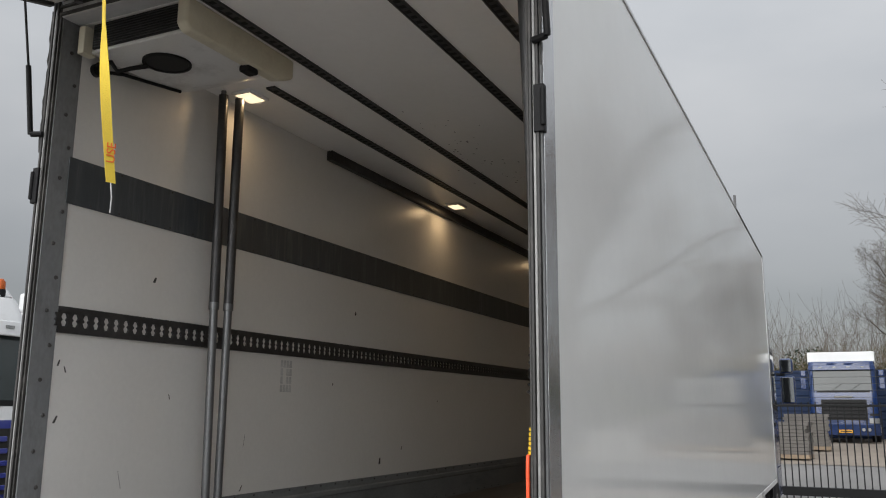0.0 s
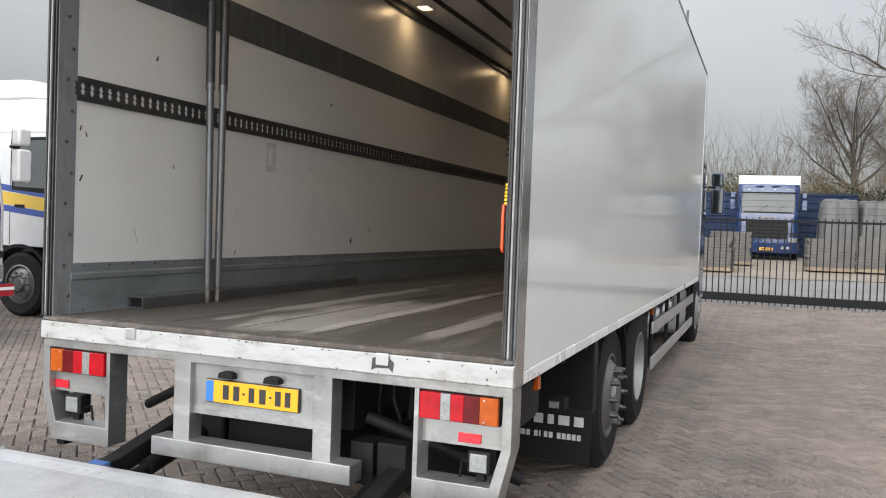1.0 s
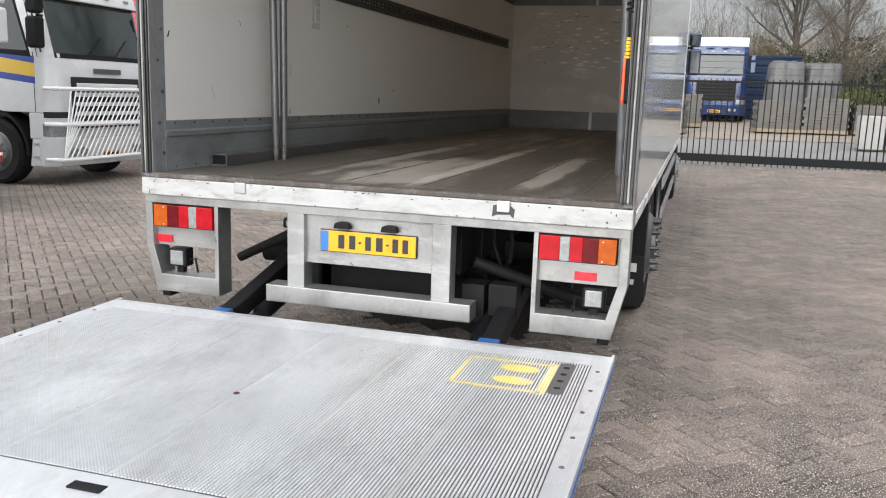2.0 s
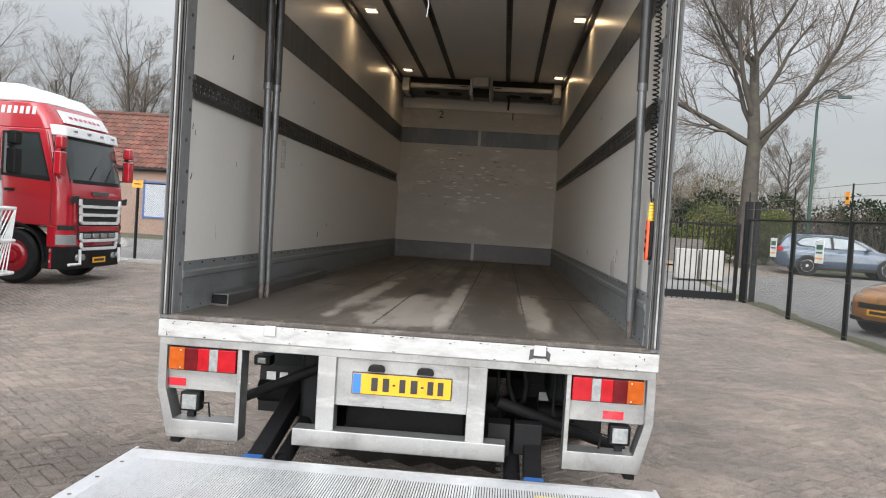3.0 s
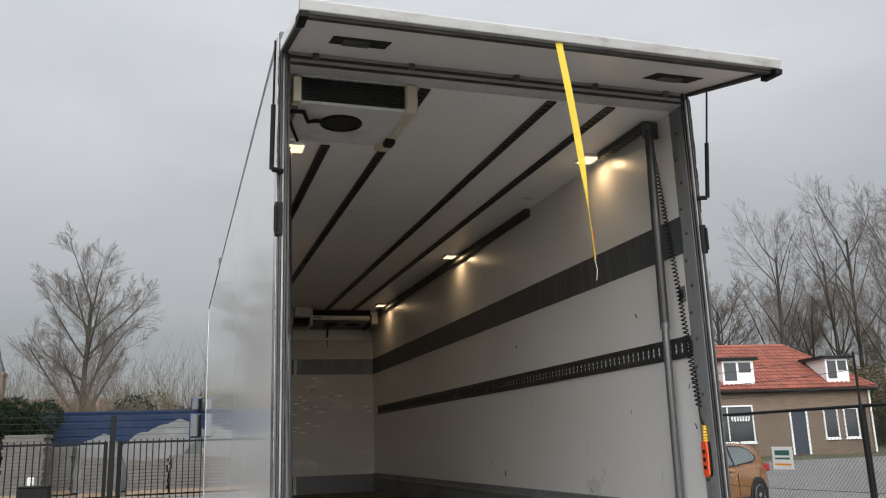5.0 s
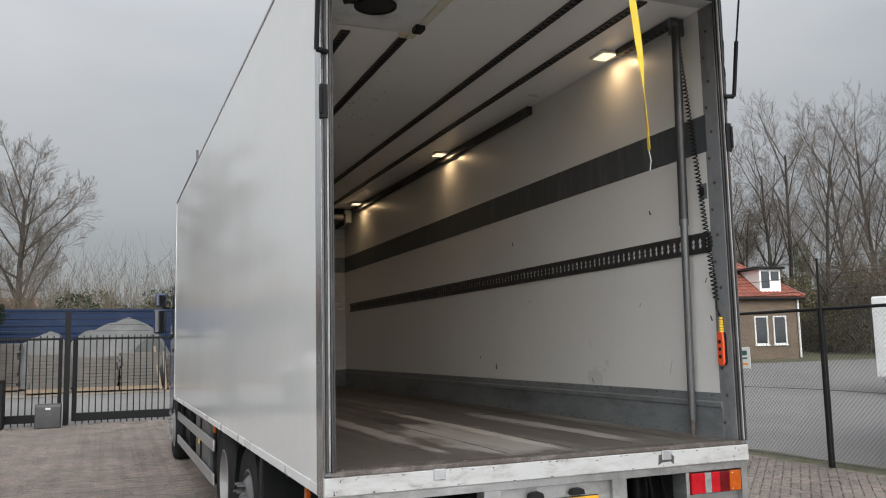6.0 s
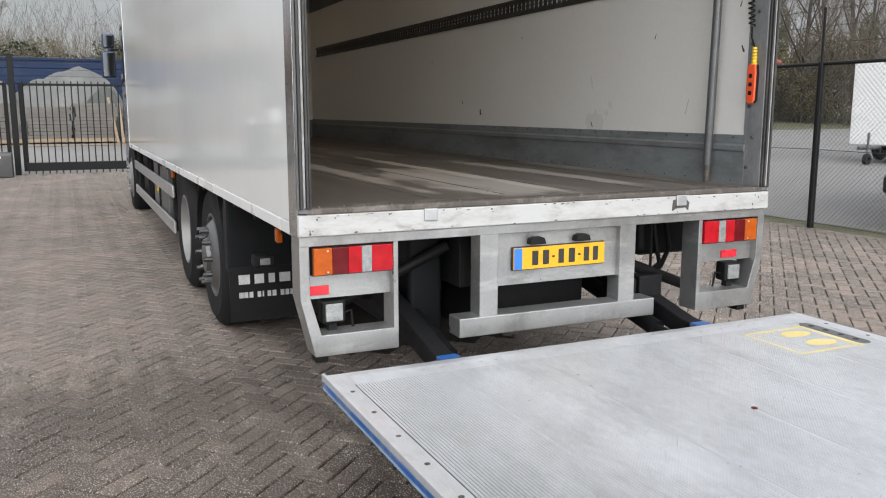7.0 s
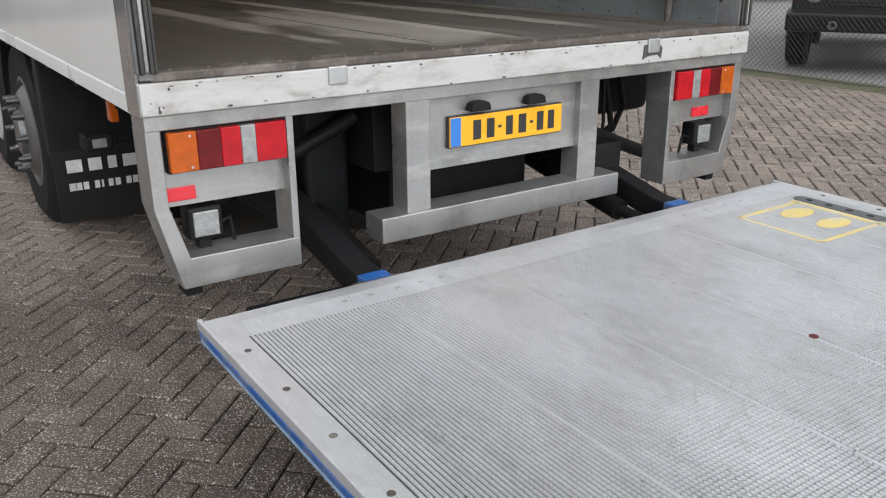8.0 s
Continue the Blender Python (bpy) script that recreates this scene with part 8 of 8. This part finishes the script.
part("block", box(B(), -1.3, -0.62, -0.25, 0.25, 0, 0.95), "kerb", t, bevel=0.04)
part("block", box(B(), -0.55, 0.2, -0.25, 0.25, 0, 0.95), "kerb", t, bevel=0.04)

# garden furniture beside the storage yard
t = thing("garden_table", "white plastic garden table", "table", m=at_ground(-7.75, 27.0, 0))
part("tabletop", box(B(), -0.55, 0.55, -0.4, 0.4, 0.70, 0.74), "white", t, bevel=0.015)
for x, y in ((-0.42, -0.3), (0.42, -0.3), (-0.42, 0.3), (0.42, 0.3)):
    part("leg", cyl(B(), (x * 1.1, y * 1.1, -0.02), (x, y, 0.71), 0.025, 0.035, n=8), "white", t)
t = thing("garden_chair", "white plastic garden chair behind the table", "chair", m=at_ground(-7.6, 27.7, 20))
part("seat", box(B(), -0.24, 0.24, -0.24, 0.24, 0.42, 0.46), "white", t, bevel=0.015)
part("backrest", box(B(), -0.24, 0.24, 0.20, 0.25, 0.44, 1.0), "white", t, bevel=0.02)
for x, y in ((-0.2, -0.2), (0.2, -0.2), (-0.2, 0.2), (0.2, 0.2)):
    part("leg", cyl(B(), (x * 1.15, y * 1.15, -0.02), (x, y, 0.43), 0.02, 0.028, n=8), "white", t)
t = thing("folded_parasol", "folded green garden parasol", "parasol", m=at_ground(-6.8, 27.0, 0))
part("pole", cyl(B(), (0, 0, -0.02), (0, 0, 1.85), 0.02, n=8), "white", t)
part("canopy", lathe(B(), [(0.75, 0.001), (0.75, 0.15), (1.2, 0.13), (1.6, 0.07), (1.82, 0.02), (1.83, 0.001)], (0, 0, 0), (0, 0, 1), 12), "green", t, "furled green canopy")
t = thing("wheelie_bin", "dark waste bin with blue lid", "bin", m=at_ground(-8.25, 26.6, 8))
part("body", prism(B(), [(-0.26, 0.0), (0.26, 0.0), (0.31, 0.86), (-0.31, 0.86)], "y", -0.3, 0.3), "mud", t, bevel=0.03)
part("lid", box(B(), -0.33, 0.33, -0.33, 0.34, 0.86, 0.92), "blue_trim", t, "blue bin lid", bevel=0.02)
t = thing("marker_post", "white square marker post beyond the gate", "post", m=at_ground(-5.2, 20.0, 0))
part("shaft", box(B(), -0.07, 0.07, -0.07, 0.07, -0.05, 1.05), "white", t, bevel=0.01)
part("panel", box(B(), -0.08, 0.08, -0.08, -0.07, 0.86, 1.03), "sign_white", t, "pale panel with worn print", bevel=0.002)

# street lamp
t = thing("street_lamp", "tall green street lamp with curved arm", "street lamp", m=at_ground(12.2, 29.0, 0))
part("pole", tube(B(), [(0, 0, -0.1), (0, 0, 3.0), (0.0, 0, 6.2), (0.05, 0, 6.7), (0.3, 0, 7.0), (0.7, 0, 7.0), (0.95, 0, 6.75)], [0.08, 0.07, 0.05, 0.045, 0.04, 0.035, 0.03], 10), "green", t)
part("lamp_head", loft(B(), [[(0.75 + 0.5 * f, s * w * 0.5, 6.72 + h) for s, h in ((-1, 0), (1, 0), (0.6, 0.1), (-0.6, 0.1))] for f, w in ((0, 0.1), (0.3, 0.2), (1, 0.16))]), "green", t)

# church tower far off
t = thing("church_tower", "distant brick church tower with pointed slate spire", "church", m=pose(-44.0, 225.0, 0.8))
part("tower", box(B(), -2.3, 2.3, -2.3, 2.3, -1, 21.0), "stone", t, bevel=0.05)
part("nave", prism(B(), [(-4, -1), (-4, 9.0), (2.5, 15.0), (9, 9.0), (9, -1)], "x", 2.3, 26.0), "stone", t)
part("belfry_band", box(B(), -2.5, 2.5, -2.5, 2.5, 20.6, 21.4), "stone", t, bevel=0.03)
bm = B()
loft(bm, [[(sx * 2.1, sy * 2.1, 21.4) for sx, sy in ((-1, -1), (1, -1), (1, 1), (-1, 1))], [(sx * 1.0, sy * 1.0, 25.2) for sx, sy in ((-1, -1), (1, -1), (1, 1), (-1, 1))], [(sx * 0.05, sy * 0.05, 31.0) for sx, sy in ((-1, -1), (1, -1), (1, 1), (-1, 1))]])
part("spire", bm, "slate", t, smooth=0)
bm = B()
for x in (-0.8, 0.3):
    box(bm, x, x + 0.7, -2.36, -2.28, 15.5, 18.5)
part("belfry_openings", bm, "slot", t, smooth=0)

# small white trailer and dark off-road car beyond the fence
t = thing("box_trailer", "white box trailer parked on the road", "trailer", m=at_ground(17.03, 11.7, 10))
part("box", box(B(), 0.0, 3.2, -0.85, 0.85, 0.45, 2.62), "white", t, bevel=0.05)
part("drawbar", tube(B(), [(0.0, 0, 0.42), (-1.0, 0, 0.42)], 0.05, 8), "galv", t)
part("jockey_wheel", lathe(B(), [(-0.05, 0.05), (-0.05, 0.14), (0.05, 0.14), (0.05, 0.05)], (-0.75, -0.1, 0.14), (0, 1, 0), 18), "tyre", t)
part("jockey_leg", cyl(B(), (-0.75, -0.1, 0.2), (-0.75, -0.1, 0.8), 0.03, n=10), "galv", t)
for s in (-1, 1):
    road_wheel(t, 1.7, s * 0.98, 0.31, 0.18, s, "rim")


# dark off-road car behind the fence, seen from the front
t = thing("off_road_car", "boxy black off-road car facing the chain-link fence", "car", m=at_ground(7.55, 3.05, 210))
part("body", prism(B(), [(-4.3, 0.55), (-4.3, 1.15), (-1.35, 1.15), (-0.05, 1.08), (0.0, 1.0), (0.0, 0.55), (-0.35, 0.50)], "y", -0.82, 0.82), "car_black", t, bevel=0.04)
part("cabin", prism(B(), [(-4.25, 1.14), (-4.15, 1.85), (-1.75, 1.85), (-1.35, 1.14)], "y", -0.78, 0.78), "cab_glass", t, bevel=0.05)
part("cabin_roof", box(B(), -4.2, -1.72, -0.79, 0.79, 1.84, 1.90), "car_black", t, bevel=0.03)
part("front_bumper", prism(B(), [(-0.2, 0.44), (0.12, 0.46), (0.14, 0.66), (0.0, 0.70), (-0.2, 0.70)], "y", -0.86, 0.86), "car_black", t, bevel=0.03)
part("grille", box(B(), -0.01, 0.02, -0.42, 0.42, 0.74, 0.98), "slot", t, bevel=0.008)
bm = B()
for k in range(6):
    box(bm, 0.018, 0.028, -0.42, 0.42, 0.75 + k * 0.038, 0.765 + k * 0.038)
part("grille_slats", bm, "car_black", t, smooth=0)
for s in (-1, 1):
    part("headlamp", lathe(B(), [(0.0, 0.11), (0.03, 0.10), (0.05, 0.05), (0.052, 0.001)], (0.0, s * 0.58, 0.88), (1, 0, 0), 24), "lens_clear", t, "round clear headlamp")
    part("indicator", box(B(), -0.02, 0.03, *sorted((s * 0.70, s * 0.80)), 0.80, 0.96), "lens_orange", t, "orange indicator lens", bevel=0.01)
    part("tow_ring", lathe(B(), [(0.0, 0.045), (0.015, 0.05), (0.03, 0.045), (0.03, 0.028), (0.0, 0.028)], (0.14, s * 0.35, 0.54), (1, 0, 0), 16), "galv", t)
    for x in (-0.62, -3.3):
        road_wheel(t, x, s * 0.84, 0.37, 0.24, s, "rim")
part("number_plate", box(B(), 0.028, 0.036, -0.26, 0.26, 0.84, 0.95), "plate", t, "yellow number plate", bevel=0.002)
part("plate_band", box(B(), 0.036, 0.038, 0.215, 0.258, 0.842, 0.948), "plate_blue", t, smooth=0)


# ---- trees: bare in winter ----
def skeleton_branch(rng, p, d, length, radius, level, out, levels, up, wander, shape):
    n = 5 if level < 2 else (4 if level == 2 else 3)
    pts, rad = [p.copy()], [radius]
    q = d.normalized()
    for i in range(n):
        q = (q + Vector(rng.normal(0, wander * (1.0 if level else 0.45), 3)) + Vector((0, 0, up * (0.6 if level else 0.2)))).normalized()
        p = p + q * (length / n)
        pts.append(p.copy())
        rad.append(radius * (1 - (0.62 if level == 0 else 0.8) * (i + 1) / n))
    out[level].append((pts, rad))
    if level + 1 >= levels:
        return
    count = shape["kids"][level]
    start = shape["start"][level]
    for k in range(count):
        f = start + (1 - start) * (k + rng.uniform(0.2, 0.9)) / count
        f = min(f, 0.999)
        i = min(int(f * n), n - 1)
        g = f * n - i
        at_p = pts[i].lerp(pts[i + 1], g)
        ax = (pts[i + 1] - pts[i]).normalized()
        u, w = frame_of(ax)
        a = rng.uniform(0, 2 * math.pi) if level else 2.4 * k + rng.uniform(-0.4, 0.4)
        spread = radians(rng.normal(shape["angle"][level], 8))
        nd = ax * math.cos(spread) + (u * math.cos(a) + w * math.sin(a)) * math.sin(spread)
        r = max(rad[i] * 0.48, 0.004) if level else max(rad[i] * 0.44, 0.01)
        ln = length * shape["ratio"][level] * rng.uniform(0.75, 1.2) * (1.15 - 0.45 * f)
        skeleton_branch(rng, at_p, nd, ln, r, level + 1, out, levels, up, wander * 1.1, shape)


def branch_mesh(name, branches, sides, material, rmin):
    verts, faces = [], []
    for pts, rad in branches:
        base = len(verts)
        u = None
        for i, p in enumerate(pts):
            d = (pts[min(i + 1, len(pts) - 1)] - pts[max(i - 1, 0)]).normalized()
            u = frame_of(d)[0] if u is None else (u - d * u.dot(d)).normalized()
            w = d.cross(u)
            r = max(rad[i], rmin)
            for k in range(sides):
                a = 2 * math.pi * k / sides
                v = p + (u * math.cos(a) + w * math.sin(a)) * r
                verts.append((v.x, v.y, v.z))
        for i in range(len(pts) - 1):
            for k in range(sides):
                faces.append((base + i * sides + k, base + i * sides + (k + 1) % sides, base + (i + 1) * sides + (k + 1) % sides, base + (i + 1) * sides + k))
    return from_arrays(name, verts, faces, material, True)


BROAD = {"kids": (11, 11, 9, 8), "start": (0.50, 0.18, 0.12, 0.1), "angle": (42, 36, 38, 38), "ratio": (0.88, 0.48, 0.52, 0.58)}
ROUND = {"kids": (18, 9, 8, 6), "start": (0.24, 0.15, 0.12, 0.1), "angle": (46, 34, 34, 34), "ratio": (0.50, 0.42, 0.50, 0.55)}
TALL = {"kids": (15, 7, 6, 4), "start": (0.22, 0.2, 0.15, 0.1), "angle": (34, 34, 34, 34), "ratio": (0.42, 0.5, 0.5, 0.55)}


def tree(label, h, trunk_r, seed, shape, m, up=0.13, wander=0.07, group="bare trees", rmin=0.006):
    rng = np.random.default_rng(seed)
    out = [[] for _ in range(5)]
    skeleton_branch(rng, Vector((0, 0, -0.2)), Vector((0.03, 0.02, 1)), h * {"b": 0.45, "r": 0.80, "t": 0.85}["b" if shape is BROAD else ("r" if shape is ROUND else "t")], trunk_r, 0, out, 5, up, wander, shape)
    t = thing("tree", label, "tree", group, m)
    for name, lv, sides, mt in (("trunk", (0, 1), 9, "bark"), ("crown", (2, 3, 4), 3, "twig")):
        ob = new(name, branch_mesh(name, [b for k in lv for b in out[k]], sides, mt, rmin if mt == "twig" else 0.012))
        ob.parent = t
    return t


big = tree("large bare broadleaf tree with spreading crown", 19.0, 0.42, 11, BROAD, at_ground(9.9, 29.0, 0), up=0.10, wander=0.09, rmin=0.0045)
round_tree = tree("bare broadleaf tree with rounded crown", 15.5, 0.30, 5, ROUND, at_ground(-8.3, 63.0, 0), up=0.10, wander=0.05, rmin=0.0075)
slim = tree("tall slender bare tree", 14.0, 0.17, 21, TALL, at_ground(33.5, 38.0, 0), up=0.10, rmin=0.0045)
slim_b = tree("tall slender bare tree", 13.0, 0.15, 33, TALL, at_ground(37.0, 33.0, 0), up=0.10, rmin=0.0045)


def plant(source, x, y, scale, turn):
    m = at_ground(x, y, turn)
    ob = copy_thing(source, m)
    ob.scale = (scale, scale, scale)
    return ob


# single trees with their own place
for src, x, y, s, a in (
    (big, 7.0, 52.0, 0.80, 40), (round_tree, 10.5, 58.0, 0.65, 200), (round_tree, -21.3, 44.0, 0.60, 75), (round_tree, -28.5, 47.0, 0.5, 10),
    (round_tree, 26.8, 46.0, 0.66, 130), (round_tree, 32.6, 43.0, 0.72, 250), (round_tree, 22.0, 62.0, 0.6, 300), (big, 37.6, 39.8, 0.72, 20),
):
    plant(src, x, y, s, a)
# rows of slender trees: behind the brick house and beyond the road
rng_t = random.Random(4)
for k in range(16):
    plant((slim, slim_b)[k % 2], 38.5 + k * 1.5 + rng_t.uniform(-1, 1), 39.0 - k * 1.5 + rng_t.uniform(-2, 4), rng_t.uniform(0.85, 1.2), rng_t.uniform(0, 360))
for k in range(9):
    plant((slim, slim_b)[k % 2], -37 + k * 2.3 + rng_t.uniform(-0.8, 0.8), 40 + rng_t.uniform(-2, 3), rng_t.uniform(0.55, 0.8), rng_t.uniform(0, 360))
# unseen trees added behind and beside the yard, for the truck's sides to reflect
for x, y, s, a in ((-14, -30, 0.9, 10), (2, -38, 1.0, 80), (16, -32, 0.9, 150), (26, -12, 0.95, 220), (-30, 8, 0.9, 300), (27, 4, 0.9, 20)):
    plant(big if s > 0.92 else round_tree, x, y, s, a)


def thicket(label, x0, x1, y, depth, h, n, seed, mt="reed", r=0.008):
    rng = np.random.default_rng(seed)
    branches = []
    for i in range(n):
        x, yy = rng.uniform(x0, x1), y + rng.uniform(0, depth)
        hh = h * rng.uniform(0.45, 1.1)
        p = Vector((x, yy, ground_height(x, yy) - 0.05))
        d = Vector((rng.normal(0, 0.12), rng.normal(0, 0.1), 1)).normalized()
        pts, rad = [p], [r * 1.6]
        for k in range(3):
            d = (d + Vector(rng.normal(0, 0.17, 3))).normalized()
            pts.append(pts[-1] + d * hh / 3)
            rad.append(r * (1.4 - 0.35 * k))
        branches.append((pts, rad))
        for k in range(5):
            b = pts[1].lerp(pts[2], rng.uniform(0, 1)) if k % 2 else pts[2].lerp(pts[3], rng.uniform(0, 0.8))
            e = (d + Vector(rng.normal(0, 0.5, 3))).normalized()
            branches.append(([b, b + e * hh * 0.16, b + e * hh * 0.28 + Vector((0, 0, 0.04 * hh))], [r, r * 0.8, r * 0.5]))
    ob = new("thicket", branch_mesh("thicket", branches, 3, mt, 0.004))
    tagged(ob, label, "undergrowth", kind="stuff")


thicket("tangle of bare brown stems and saplings", -34, 14, 42, 7, 4.2, 2600, 1, "reed", 0.007)
thicket("tall bare saplings behind the yard", -30, 16, 46, 6, 6.4, 1500, 2, "twig", 0.007)
thicket("bare undergrowth below the slender trees", 36, 66, 17, 18, 6.5, 3200, 3, "twig", 0.009)
thicket("bare shrubs beside the road", 7, 20, 38, 6, 3.0, 500, 4, "twig", 0.008)


def leaf_mass(label, category, blobs, n, size, mt, seed, name="bush"):
    """Many small leaf clumps scattered over uneven lobes."""
    rng = np.random.default_rng(seed)
    verts, faces = [], []
    for (cx, cy, cz, rx, ry, rz), share in blobs:
        for _ in range(int(n * share)):
            v = rng.normal(0, 1, 3)
            v /= np.linalg.norm(v)
            rr = rng.uniform(0.55, 1.05) ** 0.5
            lump = 1 + 0.22 * noise.noise(Vector((float(v[0]) * 2.2 + seed, float(v[1]) * 2.2, float(v[2]) * 2.2)))
            c = Vector((cx + v[0] * rx * rr * lump, cy + v[1] * ry * rr * lump, cz + v[2] * rz * rr * lump))
            for _k in range(2):
                a, b = Vector(rng.normal(0, 1, 3)).normalized(), Vector(rng.normal(0, 1, 3)).normalized()
                b = (b - a * a.dot(b)).normalized()
                s = size * rng.uniform(0.6, 1.4)
                k0 = len(verts)
                o = c + Vector(rng.normal(0, size * 0.6, 3))
                for p in (o - a * s, o + b * s * 0.45, o + a * s, o - b * s * 0.45):
                    verts.append((p.x, p.y, p.z))
                faces.append((k0, k0 + 1, k0 + 2, k0 + 3))
    ob = new(name, from_arrays(name, verts, faces, mt))
    tagged(ob, label, category, kind="stuff")
    return ob


def lobes(rng, x0, x1, y0, y1, z0, z1, n, r):
    out = []
    for _ in range(n):
        x, y = rng.uniform(x0, x1), rng.uniform(y0, y1)
        s = rng.uniform(0.7, 1.3) * r
        out.append(((x, y, rng.uniform(z0, z1) + ground_height(x, y), s, s * 0.9, s * 0.95), 1.0 / n))
    return out


rr = random.Random(8)
leaf_mass("dense dark evergreen bush behind the gate", "bush", lobes(rr, -8.7, -6.9, 34.2, 36.3, 0.7, 2.7, 12, 0.95), 15000, 0.055, "ever", 1)
leaf_mass("dark evergreen hedge along the far road", "hedge", lobes(rr, 9.5, 34, 41, 43, 0.4, 2.0, 30, 1.4), 26000, 0.11, "ever", 2, "hedge")
leaf_mass("green and yellowing hedge beyond the gate", "hedge", lobes(rr, 6.8, 12.5, 30.5, 32, 0.4, 1.5, 16, 0.9), 16000, 0.045, "hedge", 3, "hedge")
leaf_mass("low evergreen undergrowth behind the container", "undergrowth", lobes(rr, -14, 12, 43, 46, 0.8, 3.0, 34, 1.3), 22000, 0.065, "ever", 4, "undergrowth")
leaf_mass("ivy and scrub on the wooded bank", "undergrowth", lobes(rr, 38, 64, 20, 34, 0.2, 3.4, 34, 1.7), 22000, 0.08, "brush", 5, "undergrowth")
leaf_mass("brown and green scrub behind the container", "undergrowth", lobes(rr, -34, 14, 43, 46, 0.6, 3.0, 60, 1.2), 40000, 0.06, "brush", 6, "undergrowth")
leaf_mass("brown scrub and ivy below the wood", "undergrowth", lobes(rr, 33, 47, 31, 41, 0.3, 4.2, 40, 1.5), 30000, 0.07, "brush", 7, "undergrowth")
for k, (x, y, h) in enumerate(((39.6, 37.2, 6.5), (43.0, 33.5, 6.0), (45.5, 31.0, 5.0))):
    leaf_mass("ivy climbing a slender tree", "ivy", [((x, y, ground_height(x, y) + h * f, 0.55, 0.55, h * 0.16), 0.2) for f in (0.15, 0.35, 0.55, 0.75, 0.92)], 3500, 0.06, "ivy", 20 + k, "ivy")


# ---- herringbone paving: brick by brick ----
def paving():
    ob = patch("pavement", -16, 6.6, -9, 17.0, -0.022, "sand", "brick paved yard in herringbone with sandy joints", "pavement", 1.0)
    ang = radians(45)
    ca, sa = math.cos(ang), math.sin(ang)
    bl, bw, gap, ch = 0.21, 0.105, 0.008, 0.006
    rng = np.random.default_rng(3)

    def brick_verts(l, w, h=0.02):
        x, y = l / 2 - gap / 2, w / 2 - gap / 2
        return np.array([(-x, -y, -h), (x, -y, -h), (x, y, -h), (-x, y, -h), (-x, -y, -ch), (x, -y, -ch), (x, y, -ch), (-x, y, -ch),
                         (-x + ch, -y + ch, 0), (x - ch, -y + ch, 0), (x - ch, y - ch, 0), (-x + ch, y - ch, 0)])
    bf = [(0, 1, 5, 4), (1, 2, 6, 5), (2, 3, 7, 6), (3, 0, 4, 7), (4, 5, 9, 8), (5, 6, 10, 9), (6, 7, 11, 10), (7, 4, 8, 11), (8, 9, 10, 11)]
    shapes = (brick_verts(bl, bw), brick_verts(bw, bl))
    cells = []
    n = 205
    for j in range(-n, n):
        for i in range(-n, n):
            k = (i + j) % 4
            # each herringbone cell of 0.1 m starts a lying brick, a standing brick, or belongs to one
            if (i - j) % 4 == 0:
                cells.append((i * bw + bl / 2, j * bw + bw / 2, 0))
            elif (i - j) % 4 == 2:
                cells.append((i * bw + bw / 2, j * bw - bw + bl / 2, 1))
    pieces = [from_arrays("paver", [tuple(v) for v in s], bf, "paver") for s in shapes]
    verts, faces, near = [], [], []
    for u, v, s in cells:
        x, y = u * ca - v * sa, u * sa + v * ca
        if not (-11.5 < x < 6.55 and -8.8 < y < 16.9):
            continue
        if abs(x) < 0.6 and 1.5 < y < 10:
            continue
        near.append((abs(x + 2.0) + 0.8 * abs(y - 0.1), x, y, s))
    near.sort()
    allv, allf, k = [], [], 0
    for q, (_, x, y, s) in enumerate(near):
        dz, tx, ty = rng.normal(0, 0.0014), rng.normal(0, 0.006), rng.normal(0, 0.006)
        z = ground_height(x, y) + dz
        if q < 300:
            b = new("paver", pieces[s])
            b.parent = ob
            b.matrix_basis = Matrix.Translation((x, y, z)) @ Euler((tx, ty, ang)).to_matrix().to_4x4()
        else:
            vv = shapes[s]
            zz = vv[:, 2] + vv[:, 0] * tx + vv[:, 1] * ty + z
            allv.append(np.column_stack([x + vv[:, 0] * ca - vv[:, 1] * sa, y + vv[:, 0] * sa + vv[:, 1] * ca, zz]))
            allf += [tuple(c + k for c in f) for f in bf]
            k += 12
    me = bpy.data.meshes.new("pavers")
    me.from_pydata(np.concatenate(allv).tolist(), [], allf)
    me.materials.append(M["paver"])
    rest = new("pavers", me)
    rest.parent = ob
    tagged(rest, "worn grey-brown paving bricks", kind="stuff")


paving()
